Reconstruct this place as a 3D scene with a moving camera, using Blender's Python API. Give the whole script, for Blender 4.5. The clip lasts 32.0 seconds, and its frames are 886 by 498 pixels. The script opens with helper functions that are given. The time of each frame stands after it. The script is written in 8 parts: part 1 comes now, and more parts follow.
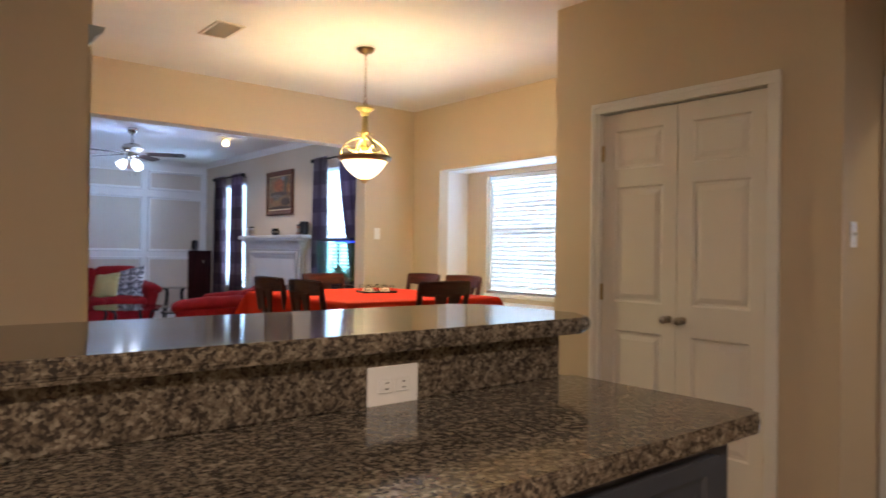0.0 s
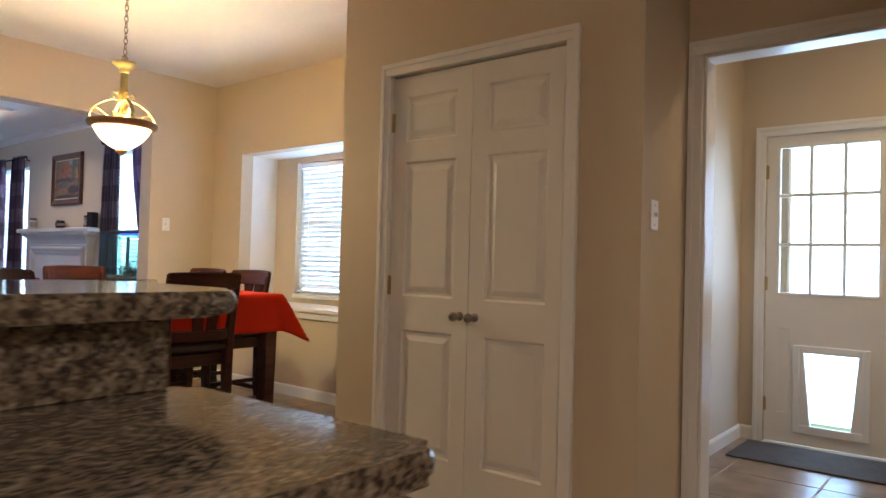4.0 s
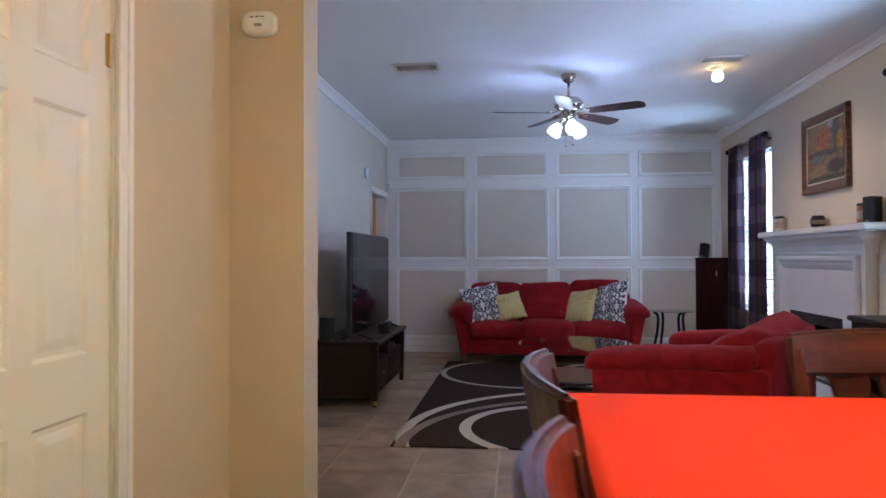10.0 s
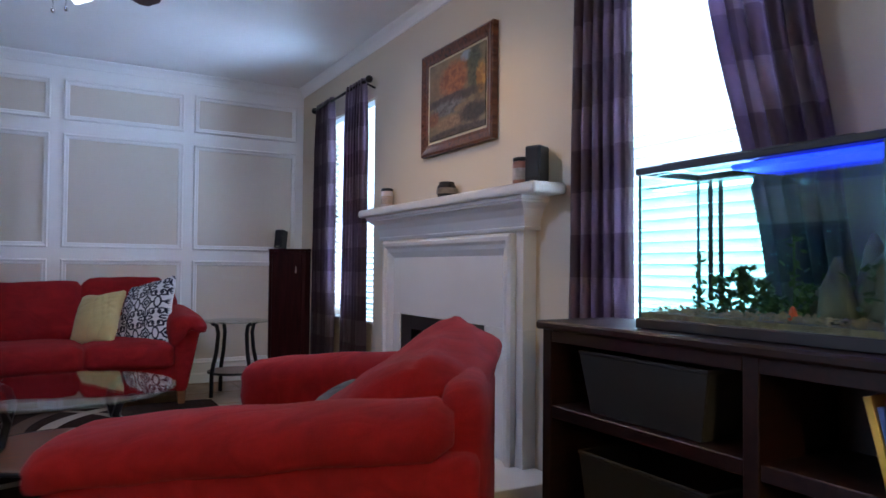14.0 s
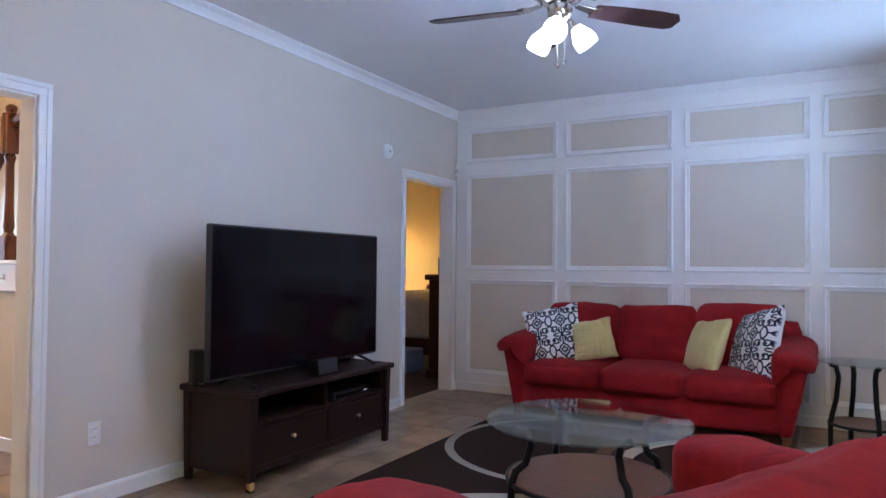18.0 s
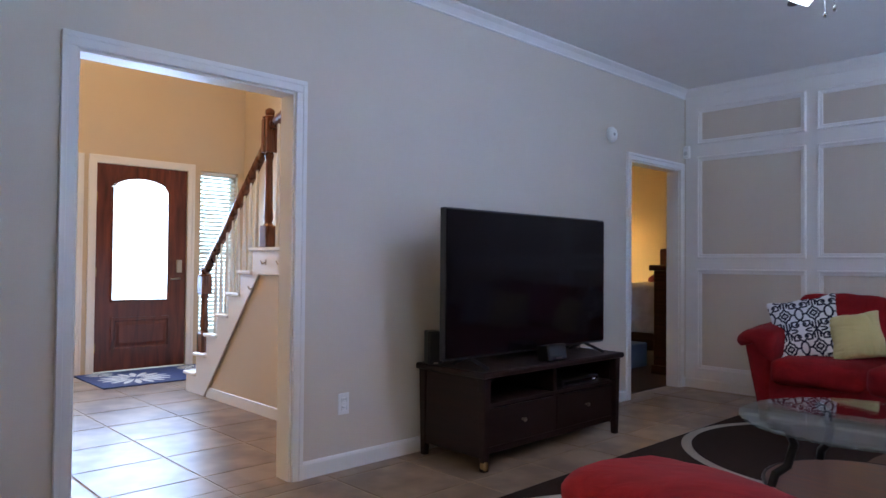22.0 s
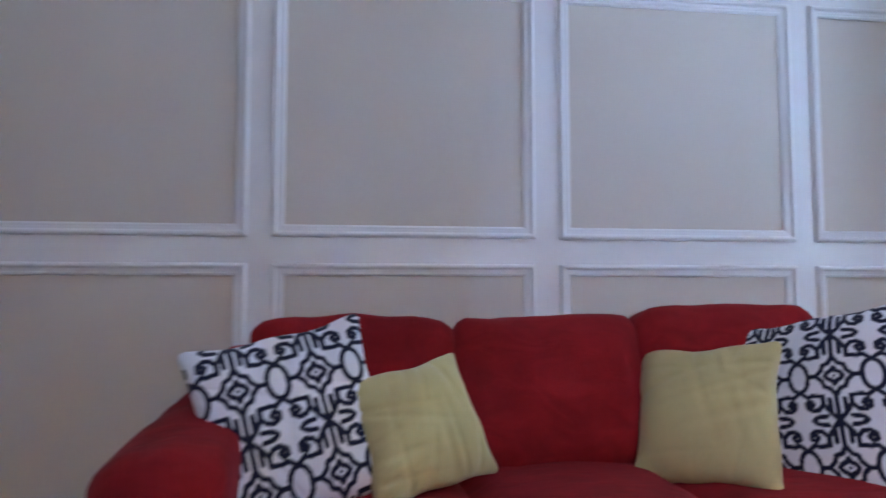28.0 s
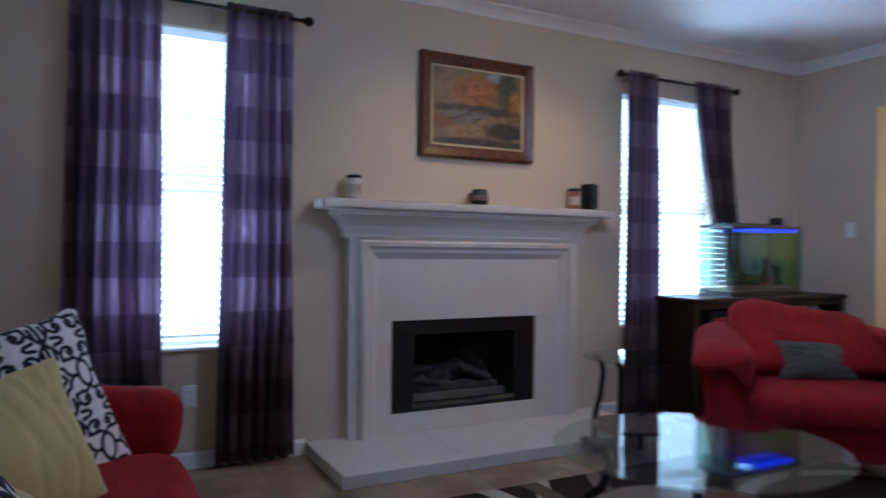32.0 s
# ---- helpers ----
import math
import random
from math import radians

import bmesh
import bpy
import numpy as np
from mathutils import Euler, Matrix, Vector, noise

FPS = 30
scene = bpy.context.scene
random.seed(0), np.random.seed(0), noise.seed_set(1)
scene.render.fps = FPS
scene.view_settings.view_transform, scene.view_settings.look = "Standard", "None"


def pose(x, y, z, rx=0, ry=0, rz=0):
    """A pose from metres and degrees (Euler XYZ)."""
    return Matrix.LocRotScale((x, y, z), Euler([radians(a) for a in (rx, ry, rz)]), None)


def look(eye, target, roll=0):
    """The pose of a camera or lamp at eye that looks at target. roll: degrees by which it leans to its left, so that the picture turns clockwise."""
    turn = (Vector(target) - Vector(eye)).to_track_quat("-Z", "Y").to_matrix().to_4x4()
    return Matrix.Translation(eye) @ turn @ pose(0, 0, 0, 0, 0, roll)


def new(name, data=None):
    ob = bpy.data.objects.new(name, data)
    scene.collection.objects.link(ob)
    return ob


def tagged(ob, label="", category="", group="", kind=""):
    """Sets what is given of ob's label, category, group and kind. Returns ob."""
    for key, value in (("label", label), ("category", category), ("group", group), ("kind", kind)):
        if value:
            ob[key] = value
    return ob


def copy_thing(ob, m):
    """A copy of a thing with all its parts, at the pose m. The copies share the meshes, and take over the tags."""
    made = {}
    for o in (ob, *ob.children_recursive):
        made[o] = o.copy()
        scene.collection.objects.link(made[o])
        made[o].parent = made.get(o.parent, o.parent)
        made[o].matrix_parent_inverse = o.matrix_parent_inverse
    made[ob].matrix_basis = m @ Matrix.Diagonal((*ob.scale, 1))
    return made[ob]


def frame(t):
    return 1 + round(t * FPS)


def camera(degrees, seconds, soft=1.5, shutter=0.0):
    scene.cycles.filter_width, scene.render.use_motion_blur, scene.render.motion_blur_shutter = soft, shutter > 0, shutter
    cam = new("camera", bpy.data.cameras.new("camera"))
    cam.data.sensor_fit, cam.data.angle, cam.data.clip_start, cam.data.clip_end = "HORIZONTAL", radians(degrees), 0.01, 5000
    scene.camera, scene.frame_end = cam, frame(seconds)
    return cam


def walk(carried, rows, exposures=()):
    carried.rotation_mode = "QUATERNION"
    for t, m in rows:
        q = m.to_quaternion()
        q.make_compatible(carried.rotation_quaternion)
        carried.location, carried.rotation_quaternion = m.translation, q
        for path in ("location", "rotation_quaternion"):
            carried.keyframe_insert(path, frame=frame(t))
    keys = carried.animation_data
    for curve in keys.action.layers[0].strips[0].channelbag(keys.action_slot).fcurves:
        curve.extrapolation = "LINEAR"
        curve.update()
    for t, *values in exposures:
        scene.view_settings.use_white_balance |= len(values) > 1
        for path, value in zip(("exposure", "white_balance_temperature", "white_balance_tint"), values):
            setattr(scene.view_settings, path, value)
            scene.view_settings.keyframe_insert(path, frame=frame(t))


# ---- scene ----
# camera and walk
cam = camera(65.8, 32.0, shutter=0.5)
PATH = [
    (0, (0.572, -0.403, 1.223), (1.846, 1.139, 1.234), 0.8),
    (0.5, (0.533, -0.437, 1.229), (1.967, 0.958, 1.242), 0.8),
    (1, (0.506, -0.451, 1.225), (2.039, 0.833, 1.243), 0.9),
    (1.5, (0.5, -0.46, 1.222), (2.108, 0.729, 1.241), 0.9),
    (2, (0.493, -0.464, 1.229), (2.129, 0.687, 1.242), 0.6),
    (2.5, (0.538, -0.435, 1.212), (2.179, 0.707, 1.236), 1.0),
    (4.5, (1.662, -0.129, 1.103), (3.191, 1.159, 1.138), 1.1),
    (5, (1.934, 0.002, 1.127), (3.413, 1.349, 1.137), 0.1),
    (5.5, (2.203, 0.163, 1.124), (3.448, 1.728, 1.143), 0.3),
    (6, (2.386, 0.28, 1.146), (3.223, 2.097, 1.156), -0.2),
    (6.5, (2.673, 0.486, 1.137), (3.165, 2.424, 1.157), -0.2),
    (6.8, (2.802, 0.679, 1.107), (3.108, 2.655, 1.14), -0.2),
    (7, (2.809, 0.792, 1.126), (3.021, 2.781, 1.146), -0.4),
    (7.5, (2.982, 1.069, 1.151), (2.907, 3.068, 1.176), -0.5),
    (8, (3.01, 1.409, 1.143), (2.773, 3.395, 1.168), -0.4),
    (8.5, (2.947, 1.814, 1.185), (2.713, 3.8, 1.209), -0.3),
    (9, (2.864, 2.199, 1.171), (2.633, 4.185, 1.197), -0.3),
    (9.5, (2.765, 2.598, 1.192), (2.53, 4.584, 1.218), -0.3),
    (10, (2.607, 2.956, 1.206), (2.388, 4.944, 1.233), -0.2),
    (10.5, (2.535, 3.291, 1.169), (2.399, 5.286, 1.201), 0.0),
    (11, (2.506, 3.671, 1.152), (2.451, 5.67, 1.191), 0.2),
    (11.5, (2.525, 4.001, 1.116), (2.573, 6.0, 1.166), 0.3),
    (12, (2.482, 4.333, 1.129), (2.863, 6.296, 1.18), 0.4),
    (12.5, (2.608, 4.612, 1.045), (3.286, 6.492, 1.117), 0.8),
    (13, (2.67, 4.878, 1.057), (3.599, 6.648, 1.121), 0.6),
    (13.5, (2.813, 5.11, 1.037), (3.81, 6.843, 1.097), 0.5),
    (15.5, (3.645, 5.935, 1.052), (4.032, 7.895, 1.102), 0.0),
    (16, (3.7, 5.985, 1.0604), (3.49, 7.974, 1.124), 0.0),
    (16.5, (3.885, 5.87, 1.1228), (3.262, 7.77, 1.1662), 0.1),
    (17, (4.041, 5.76, 1.165), (3.171, 7.56, 1.215), 0.3),
    (17.5, (4.102, 5.734, 1.2), (3.151, 7.492, 1.256), 0.3),
    (18, (4.1, 5.723, 1.2), (3.129, 7.47, 1.253), 0.5),
    (18.5, (4.11, 5.704, 1.198), (3.136, 7.45, 1.249), 0.5),
    (19, (4.108, 5.696, 1.159), (3.086, 7.414, 1.219), 0.2),
    (19.5, (4.099, 5.678, 1.128), (2.944, 7.309, 1.193), 0.2),
    (20, (4.081, 5.654, 1.132), (2.805, 7.193, 1.196), 0.2),
    (20.5, (4.074, 5.633, 1.14), (2.723, 7.106, 1.199), 0.4),
    (21, (4.068, 5.634, 1.144), (2.668, 7.06, 1.2), 0.4),
    (21.5, (4.051, 5.646, 1.145), (2.626, 7.049, 1.192), 0.5),
    (22, (3.952, 5.714, 1.112), (2.507, 7.095, 1.155), 0.5),
    (22.5, (3.75, 5.856, 1.0786), (2.301, 7.234, 1.1169), 0.5),
    (23, (3.545, 6.03, 1.0502), (2.223, 7.531, 1.0828), 0.9),
    (23.5, (3.314, 6.315, 1.033), (2.11, 7.911, 1.063), 0.8),
    (24, (3.142, 6.568, 1.071), (2.106, 8.279, 1.086), 1.0),
    (24.5, (2.951, 6.894, 1.069), (2.077, 8.693, 1.094), 1.0),
    (25, (2.821, 7.227, 1.035), (2.207, 9.13, 1.081), 1.0),
    (25.5, (2.693, 7.567, 1.032), (2.248, 9.516, 1.09), 0.3),
    (27.5, (2.412, 8.938, 1.0), (2.329, 10.933, 1.119), 0.4),
    (28, (2.34, 9.285, 0.981), (2.589, 11.265, 1.109), 0.0),
    (28.5, (2.33, 9.554, 1.007), (3.0, 11.434, 1.129), -0.1),
    (29, (2.284, 9.876, 1.0), (3.378, 11.547, 1.11), -0.6),
    (29.5, (2.129, 10.085, 1.096), (3.592, 11.449, 1.132), -1.0),
    (30, (1.959, 10.262, 1.156), (3.759, 11.133, 1.122), 0.1),
    (30.5, (1.827, 10.497, 1.111), (3.823, 10.634, 1.113), -0.1),
    (31, (1.686, 10.696, 1.127), (3.668, 10.425, 1.129), -0.1),
    (31.5, (1.457, 10.797, 1.123), (3.381, 10.251, 1.14), -0.1),
    (32, (1.306, 10.982, 1.158), (3.085, 10.07, 1.162), 0.6),
]
walk(cam, [(t, look(eye, target, roll)) for t, eye, target, roll in PATH],
     [(0, -0.1), (1, -0.05), (2, -0.32), (2.5, -0.2), (4.5, -0.2), (5, -0.17), (6, 0.03), (7, 0.0), (8, 0.02), (9, -0.1), (10, -0.11), (11, 0.1), (12, 0.2), (13, -0.22),
      (15.5, 0.05), (16, 0.17), (17, 0.36), (18, 0.26), (19, 0.18), (20, -0.07), (22, -0.2), (23, -0.42), (24, 0.1), (25, 0.52), (26.5, 0.45), (28, 0.25), (29, 0.25), (30, 0.28), (31, -0.3), (32, -0.5)])


# ---- world, lamps, exposure ----
world = bpy.data.worlds.new("world")
scene.world = world
world.use_nodes = True
wn = world.node_tree.nodes
sky = wn.new("ShaderNodeTexSky")
sky.sky_type = 'NISHITA'
sky.sun_disc = False
sky.sun_elevation, sky.sun_rotation = radians(38), radians(200)
wn["Background"].inputs[1].default_value = 0.12
world.node_tree.links.new(sky.outputs[0], wn["Background"].inputs[0])


def lamp(name, kind, m, watts, colour, size=0.1, size_y=None, spot=60):
    data = bpy.data.lights.new(name, kind)
    data.energy, data.color = watts, colour
    if kind == 'AREA':
        data.shape, data.size = 'RECTANGLE', size
        data.size_y = size_y or size
    elif kind == 'SUN':
        data.angle = size
    else:
        data.shadow_soft_size = size
        if kind == 'SPOT':
            data.spot_size, data.spot_blend = radians(spot), 0.6
    ob = new(name, data)
    ob.matrix_world = m
    return ob


DAY = (0.42, 0.60, 1.0)
COOL = (0.36, 0.51, 1.0)
WARM = (1.0, 0.785, 0.42)
lamp("sun", 'SUN', look((0, 0, 20), (-3, 6, 0)), 1.2, (1.0, 0.95, 0.88), radians(8))
# daylight at the openings
lamp("window_daylight_a", 'AREA', look((5.27, 10.48, 1.5), (3.0, 10.3, 1.65)), 195, DAY, 0.85, 1.6)
lamp("window_daylight_b", 'AREA', look((5.27, 7.15, 1.5), (3.0, 7.3, 1.65)), 195, DAY, 0.85, 1.6)
lamp("bay_daylight", 'AREA', look((5.60, 4.05, 1.4), (3.0, 4.0, 1.0)), 92, DAY, 1.4, 1.2)
lamp("back_door_daylight", 'AREA', look((6.25, 0.5, 1.4), (4.0, 0.3, 0.8)), 14, DAY, 0.6, 0.9)
lamp("front_door_daylight", 'AREA', look((-3.15, 8.0, 1.4), (0.0, 7.8, 0.8)), 86, DAY, 1.8, 1.3)
# lamps of the place, and added fills for foyer, kitchen and laundry
lamp("pendant_bulb", 'POINT', pose(3.36, 3.91, 1.88), 90, WARM, 0.09)
for k in range(3):
    a = radians(40 + 120 * k)
    lamp("fan_bulb", 'SPOT', look((3.03 + 0.12 * math.cos(a), 8.75 + 0.12 * math.sin(a), 2.27), (3.03 + 0.5 * math.cos(a), 8.75 + 0.5 * math.sin(a), 1.3)), 18, COOL, 0.05, spot=170)
    lamp("fan_uplight", 'POINT', pose(3.03 + 0.12 * math.cos(a), 8.75 + 0.12 * math.sin(a), 2.29), 10, COOL, 0.03)
lamp("flood_bulb", 'SPOT', pose(4.22, 8.70, 2.64), 32, (1.0, 0.70, 0.36), 0.05, spot=150)
lamp("bedroom_bulb", 'POINT', pose(-1.65, 14.22, 1.05), 40, (1.0, 0.62, 0.22), 0.1)
# unseen source without a fixture, added to brighten the foyer
lamp("foyer_bulb", 'POINT', pose(-1.2, 6.9, 3.6), 100, (1.0, 0.66, 0.32), 0.15)
lamp("cabinet_bulb", 'SPOT', look((1.03, 3.62, 1.315), (1.03, 3.66, 0.8)), 9, (1.0, 0.74, 0.36), 0.02, spot=128)
# overhead fills, no fixtures: added to brighten kitchen and laundry
lamp("kitchen_bulb", 'AREA', look((0.3, -1.6, 2.7), (0.3, -1.6, 0.0)), 76, (1.0, 0.80, 0.66), 0.5)
lamp("laundry_bulb", 'AREA', look((5.3, -0.5, 2.7), (5.3, -0.5, 0.0)), 17, (1.0, 0.76, 0.48), 0.4)
scene.view_settings.exposure = 0.0

# ---- materials ----


def mat(name, base, rough=0.6, metal=0.0, var=0.08, scale=6.0, bump=0.0, bscale=120.0, spec=0.5, sheen=0.0, island=0.0, coat=0.0, trans=0.0):
    """A painted or plain surface: colour that varies at two scales, with a fine relief."""
    m = bpy.data.materials.new(name)
    m.use_nodes = True
    nt = m.node_tree
    n, l = nt.nodes, nt.links
    b = n["Principled BSDF"]
    b.inputs["Roughness"].default_value = rough
    b.inputs["Metallic"].default_value = metal
    b.inputs["Specular IOR Level"].default_value = spec
    b.inputs["Sheen Weight"].default_value = sheen
    b.inputs["Coat Weight"].default_value = coat
    tc = n.new("ShaderNodeTexCoord")
    na = n.new("ShaderNodeTexNoise")
    na.inputs["Scale"].default_value = scale
    na.inputs["Detail"].default_value = 5
    nb = n.new("ShaderNodeTexNoise")
    nb.inputs["Scale"].default_value = scale * 0.23
    nb.inputs["Detail"].default_value = 2
    l.new(tc.outputs["Object"], na.inputs["Vector"])
    l.new(tc.outputs["Object"], nb.inputs["Vector"])
    add = n.new("ShaderNodeMath")
    add.operation = 'ADD'
    l.new(na.outputs["Fac"], add.inputs[0])
    l.new(nb.outputs["Fac"], add.inputs[1])
    mr = n.new("ShaderNodeMapRange")
    mr.inputs[1].default_value, mr.inputs[2].default_value = 0.6, 1.4
    mr.inputs[3].default_value, mr.inputs[4].default_value = 1 - var, 1 + var
    l.new(add.outputs[0], mr.inputs[0])
    mul = n.new("ShaderNodeVectorMath")
    mul.operation = 'SCALE'
    mul.inputs[0].default_value = base
    if island:
        oi = n.new("ShaderNodeObjectInfo")
        mr2 = n.new("ShaderNodeMapRange")
        mr2.inputs[3].default_value, mr2.inputs[4].default_value = 1 - island, 1 + island
        l.new(oi.outputs["Random"], mr2.inputs[0])
        m3 = n.new("ShaderNodeMath")
        m3.operation = 'MULTIPLY'
        l.new(mr.outputs[0], m3.inputs[0])
        l.new(mr2.outputs[0], m3.inputs[1])
        l.new(m3.outputs[0], mul.inputs["Scale"])
    else:
        l.new(mr.outputs[0], mul.inputs["Scale"])
    l.new(mul.outputs[0], b.inputs["Base Color"])
    rr = n.new("ShaderNodeMapRange")
    rr.inputs[3].default_value, rr.inputs[4].default_value = max(0.02, rough - 0.06), min(1, rough + 0.06)
    l.new(na.outputs["Fac"], rr.inputs[0])
    l.new(rr.outputs[0], b.inputs["Roughness"])
    if bump:
        nc = n.new("ShaderNodeTexNoise")
        nc.inputs["Scale"].default_value = bscale
        nc.inputs["Detail"].default_value = 3
        l.new(tc.outputs["Object"], nc.inputs["Vector"])
        bp = n.new("ShaderNodeBump")
        bp.inputs["Strength"].default_value = bump
        bp.inputs["Distance"].default_value = 0.002
        l.new(nc.outputs["Fac"], bp.inputs["Height"])
        l.new(bp.outputs[0], b.inputs["Normal"])
    return m


def wood(name, dark, light, rough=0.3, scale=3.0, stretch=(1, 14, 14), coat=0.3):
    m = bpy.data.materials.new(name)
    m.use_nodes = True
    nt = m.node_tree
    n, l = nt.nodes, nt.links
    b = n["Principled BSDF"]
    b.inputs["Coat Weight"].default_value = coat
    b.inputs["Coat Roughness"].default_value = 0.15
    b.inputs["Specular IOR Level"].default_value = 0.3
    tc = n.new("ShaderNodeTexCoord")
    mp = n.new("ShaderNodeMapping")
    mp.inputs["Scale"].default_value = stretch
    l.new(tc.outputs["Object"], mp.inputs["Vector"])
    na = n.new("ShaderNodeTexNoise")
    na.inputs["Scale"].default_value, na.inputs["Detail"].default_value, na.inputs["Distortion"].default_value = scale, 8, 0.6
    l.new(mp.outputs[0], na.inputs["Vector"])
    cr = n.new("ShaderNodeValToRGB")
    cr.color_ramp.elements[0].position, cr.color_ramp.elements[0].color = 0.32, (*dark, 1)
    cr.color_ramp.elements[1].position, cr.color_ramp.elements[1].color = 0.72, (*light, 1)
    l.new(na.outputs["Fac"], cr.inputs[0])
    l.new(cr.outputs[0], b.inputs["Base Color"])
    mr = n.new("ShaderNodeMapRange")
    mr.inputs[3].default_value, mr.inputs[4].default_value = rough - 0.08, rough + 0.14
    l.new(na.outputs["Fac"], mr.inputs[0])
    l.new(mr.outputs[0], b.inputs["Roughness"])
    bp = n.new("ShaderNodeBump")
    bp.inputs["Strength"].default_value, bp.inputs["Distance"].default_value = 0.15, 0.001
    l.new(na.outputs["Fac"], bp.inputs["Height"])
    l.new(bp.outputs[0], b.inputs["Normal"])
    return m


def glow(name, colour, strength):
    m = bpy.data.materials.new(name)
    m.use_nodes = True
    n = m.node_tree.nodes
    b = n["Principled BSDF"]
    b.inputs["Base Color"].default_value = (*colour, 1)
    b.inputs["Emission Color"].default_value = (*colour, 1)
    b.inputs["Emission Strength"].default_value = strength
    return m


def glass(name, tint=(0.95, 1.0, 0.98), rough=0.0, clear=0.85):
    """Clear sheet glass: mostly see-through, mirror-like by its gloss."""
    m = bpy.data.materials.new(name)
    m.use_nodes = True
    n, l = m.node_tree.nodes, m.node_tree.links
    n.remove(n["Principled BSDF"])
    t = n.new("ShaderNodeBsdfTransparent")
    t.inputs[0].default_value = (*tint, 1)
    g = n.new("ShaderNodeBsdfGlossy")
    g.inputs["Roughness"].default_value = rough + 0.01
    f = n.new("ShaderNodeLayerWeight")
    p5 = n.new("ShaderNodeMath")
    p5.operation = 'POWER'
    p5.inputs[1].default_value = 5
    l.new(f.outputs["Facing"], p5.inputs[0])
    ma = n.new("ShaderNodeMath")
    ma.operation = 'MULTIPLY_ADD'
    ma.inputs[1].default_value, ma.inputs[2].default_value = 0.9, 0.045
    l.new(p5.outputs[0], ma.inputs[0])
    mx = n.new("ShaderNodeMixShader")
    l.new(ma.outputs[0], mx.inputs[0])
    l.new(t.outputs[0], mx.inputs[1])
    l.new(g.outputs[0], mx.inputs[2])
    l.new(mx.outputs[0], n["Material Output"].inputs[0])
    return m


M_WALL = mat("wall_paint", (0.60, 0.50, 0.37), 0.65, var=0.03, scale=3, bump=0.35, bscale=170)
M_CEIL = mat("ceiling_paint", (0.80, 0.79, 0.77), 0.85, var=0.03, scale=5, bump=0.9, bscale=60)
M_TRIM = mat("white_trim_paint", (0.80, 0.79, 0.77), 0.32, var=0.02, scale=4, bump=0.05, bscale=40)
M_DOOR = mat("white_door_paint", (0.78, 0.75, 0.70), 0.35, var=0.03, scale=5, bump=0.12, bscale=90)
def tile_stone():
    """Glazed stone-look tile: clouded tan and brown, each tile clouded in its own way."""
    m = mat("stone_tile", (0.25, 0.168, 0.106), 0.30, var=0.015, scale=4, bump=0.02, bscale=160, island=0.05)
    n, l = m.node_tree.nodes, m.node_tree.links
    b = n["Principled BSDF"]
    tc = [k for k in n if k.type == 'TEX_COORD'][0]
    oi = n.new("ShaderNodeObjectInfo")
    off = n.new("ShaderNodeVectorMath")
    off.operation = 'SCALE'
    off.inputs[0].default_value = (37.0, 53.0, 11.0)
    l.new(oi.outputs["Random"], off.inputs["Scale"])
    ad = n.new("ShaderNodeVectorMath")
    l.new(tc.outputs["Object"], ad.inputs[0])
    l.new(off.outputs[0], ad.inputs[1])
    cl = n.new("ShaderNodeTexNoise")
    cl.inputs["Scale"].default_value, cl.inputs["Detail"].default_value, cl.inputs["Roughness"].default_value, cl.inputs["Distortion"].default_value = 5.0, 2.0, 0.5, 0.0
    l.new(ad.outputs[0], cl.inputs["Vector"])
    cr = n.new("ShaderNodeValToRGB")
    e = cr.color_ramp.elements
    e[0].position, e[0].color = 0.36, (0.68, 0.64, 0.60, 1)
    e[1].position, e[1].color = 0.64, (1.26, 1.25, 1.24, 1)
    l.new(cl.outputs["Fac"], cr.inputs[0])
    mu = n.new("ShaderNodeVectorMath")
    mu.operation = 'MULTIPLY'
    l.new(b.inputs["Base Color"].links[0].from_socket, mu.inputs[0])
    l.new(cr.outputs[0], mu.inputs[1])
    l.new(mu.outputs[0], b.inputs["Base Color"])
    return m


M_TILE = tile_stone()
M_GROUT = mat("grout", (0.42, 0.35, 0.275), 0.9, var=0.12, scale=20, bump=0.3)
M_DARKFLOOR = wood("dark_floor_boards", (0.03, 0.012, 0.008), (0.09, 0.04, 0.02), 0.3)
M_EXT = glow("daylight_haze", (0.62, 0.82, 1.0), 7.5)

# ---- mesh helpers ----


def part(name, bm, material, parent=None, label="", smooth=False):
    me = bpy.data.meshes.new(name)
    bm.normal_update()
    bm.to_mesh(me)
    bm.free()
    me.materials.append(material)
    if smooth:
        for p in me.polygons:
            p.use_smooth = True
    ob = new(name, me)
    if parent is not None:
        ob.parent = parent
        ob.matrix_parent_inverse = parent.matrix_basis.inverted()
    if label:
        ob["label"] = label
    return ob


def thing(name, m, label, category, group="", kind=""):
    ob = new(name)
    ob.empty_display_size = 0.1
    ob.matrix_basis = m
    tagged(ob, label, category, group, kind)
    return ob


def box(bm, x0, x1, y0, y1, z0, z1, bevel=0.0, m=None, seg=1):
    r = bmesh.ops.create_cube(bm, size=1.0)
    vs = r["verts"]
    bmesh.ops.scale(bm, vec=(x1 - x0, y1 - y0, z1 - z0), verts=vs)
    bmesh.ops.translate(bm, vec=((x0 + x1) / 2, (y0 + y1) / 2, (z0 + z1) / 2), verts=vs)
    if bevel:
        es = list({e for v in vs for e in v.link_edges})
        out = bmesh.ops.bevel(bm, geom=es, offset=bevel, segments=seg, affect='EDGES', profile=0.5)
        vs = list({v for f in out["faces"] for v in f.verts} | {v for v in vs if v.is_valid})
    if m is not None:
        bmesh.ops.transform(bm, matrix=m, verts=vs)
    return vs


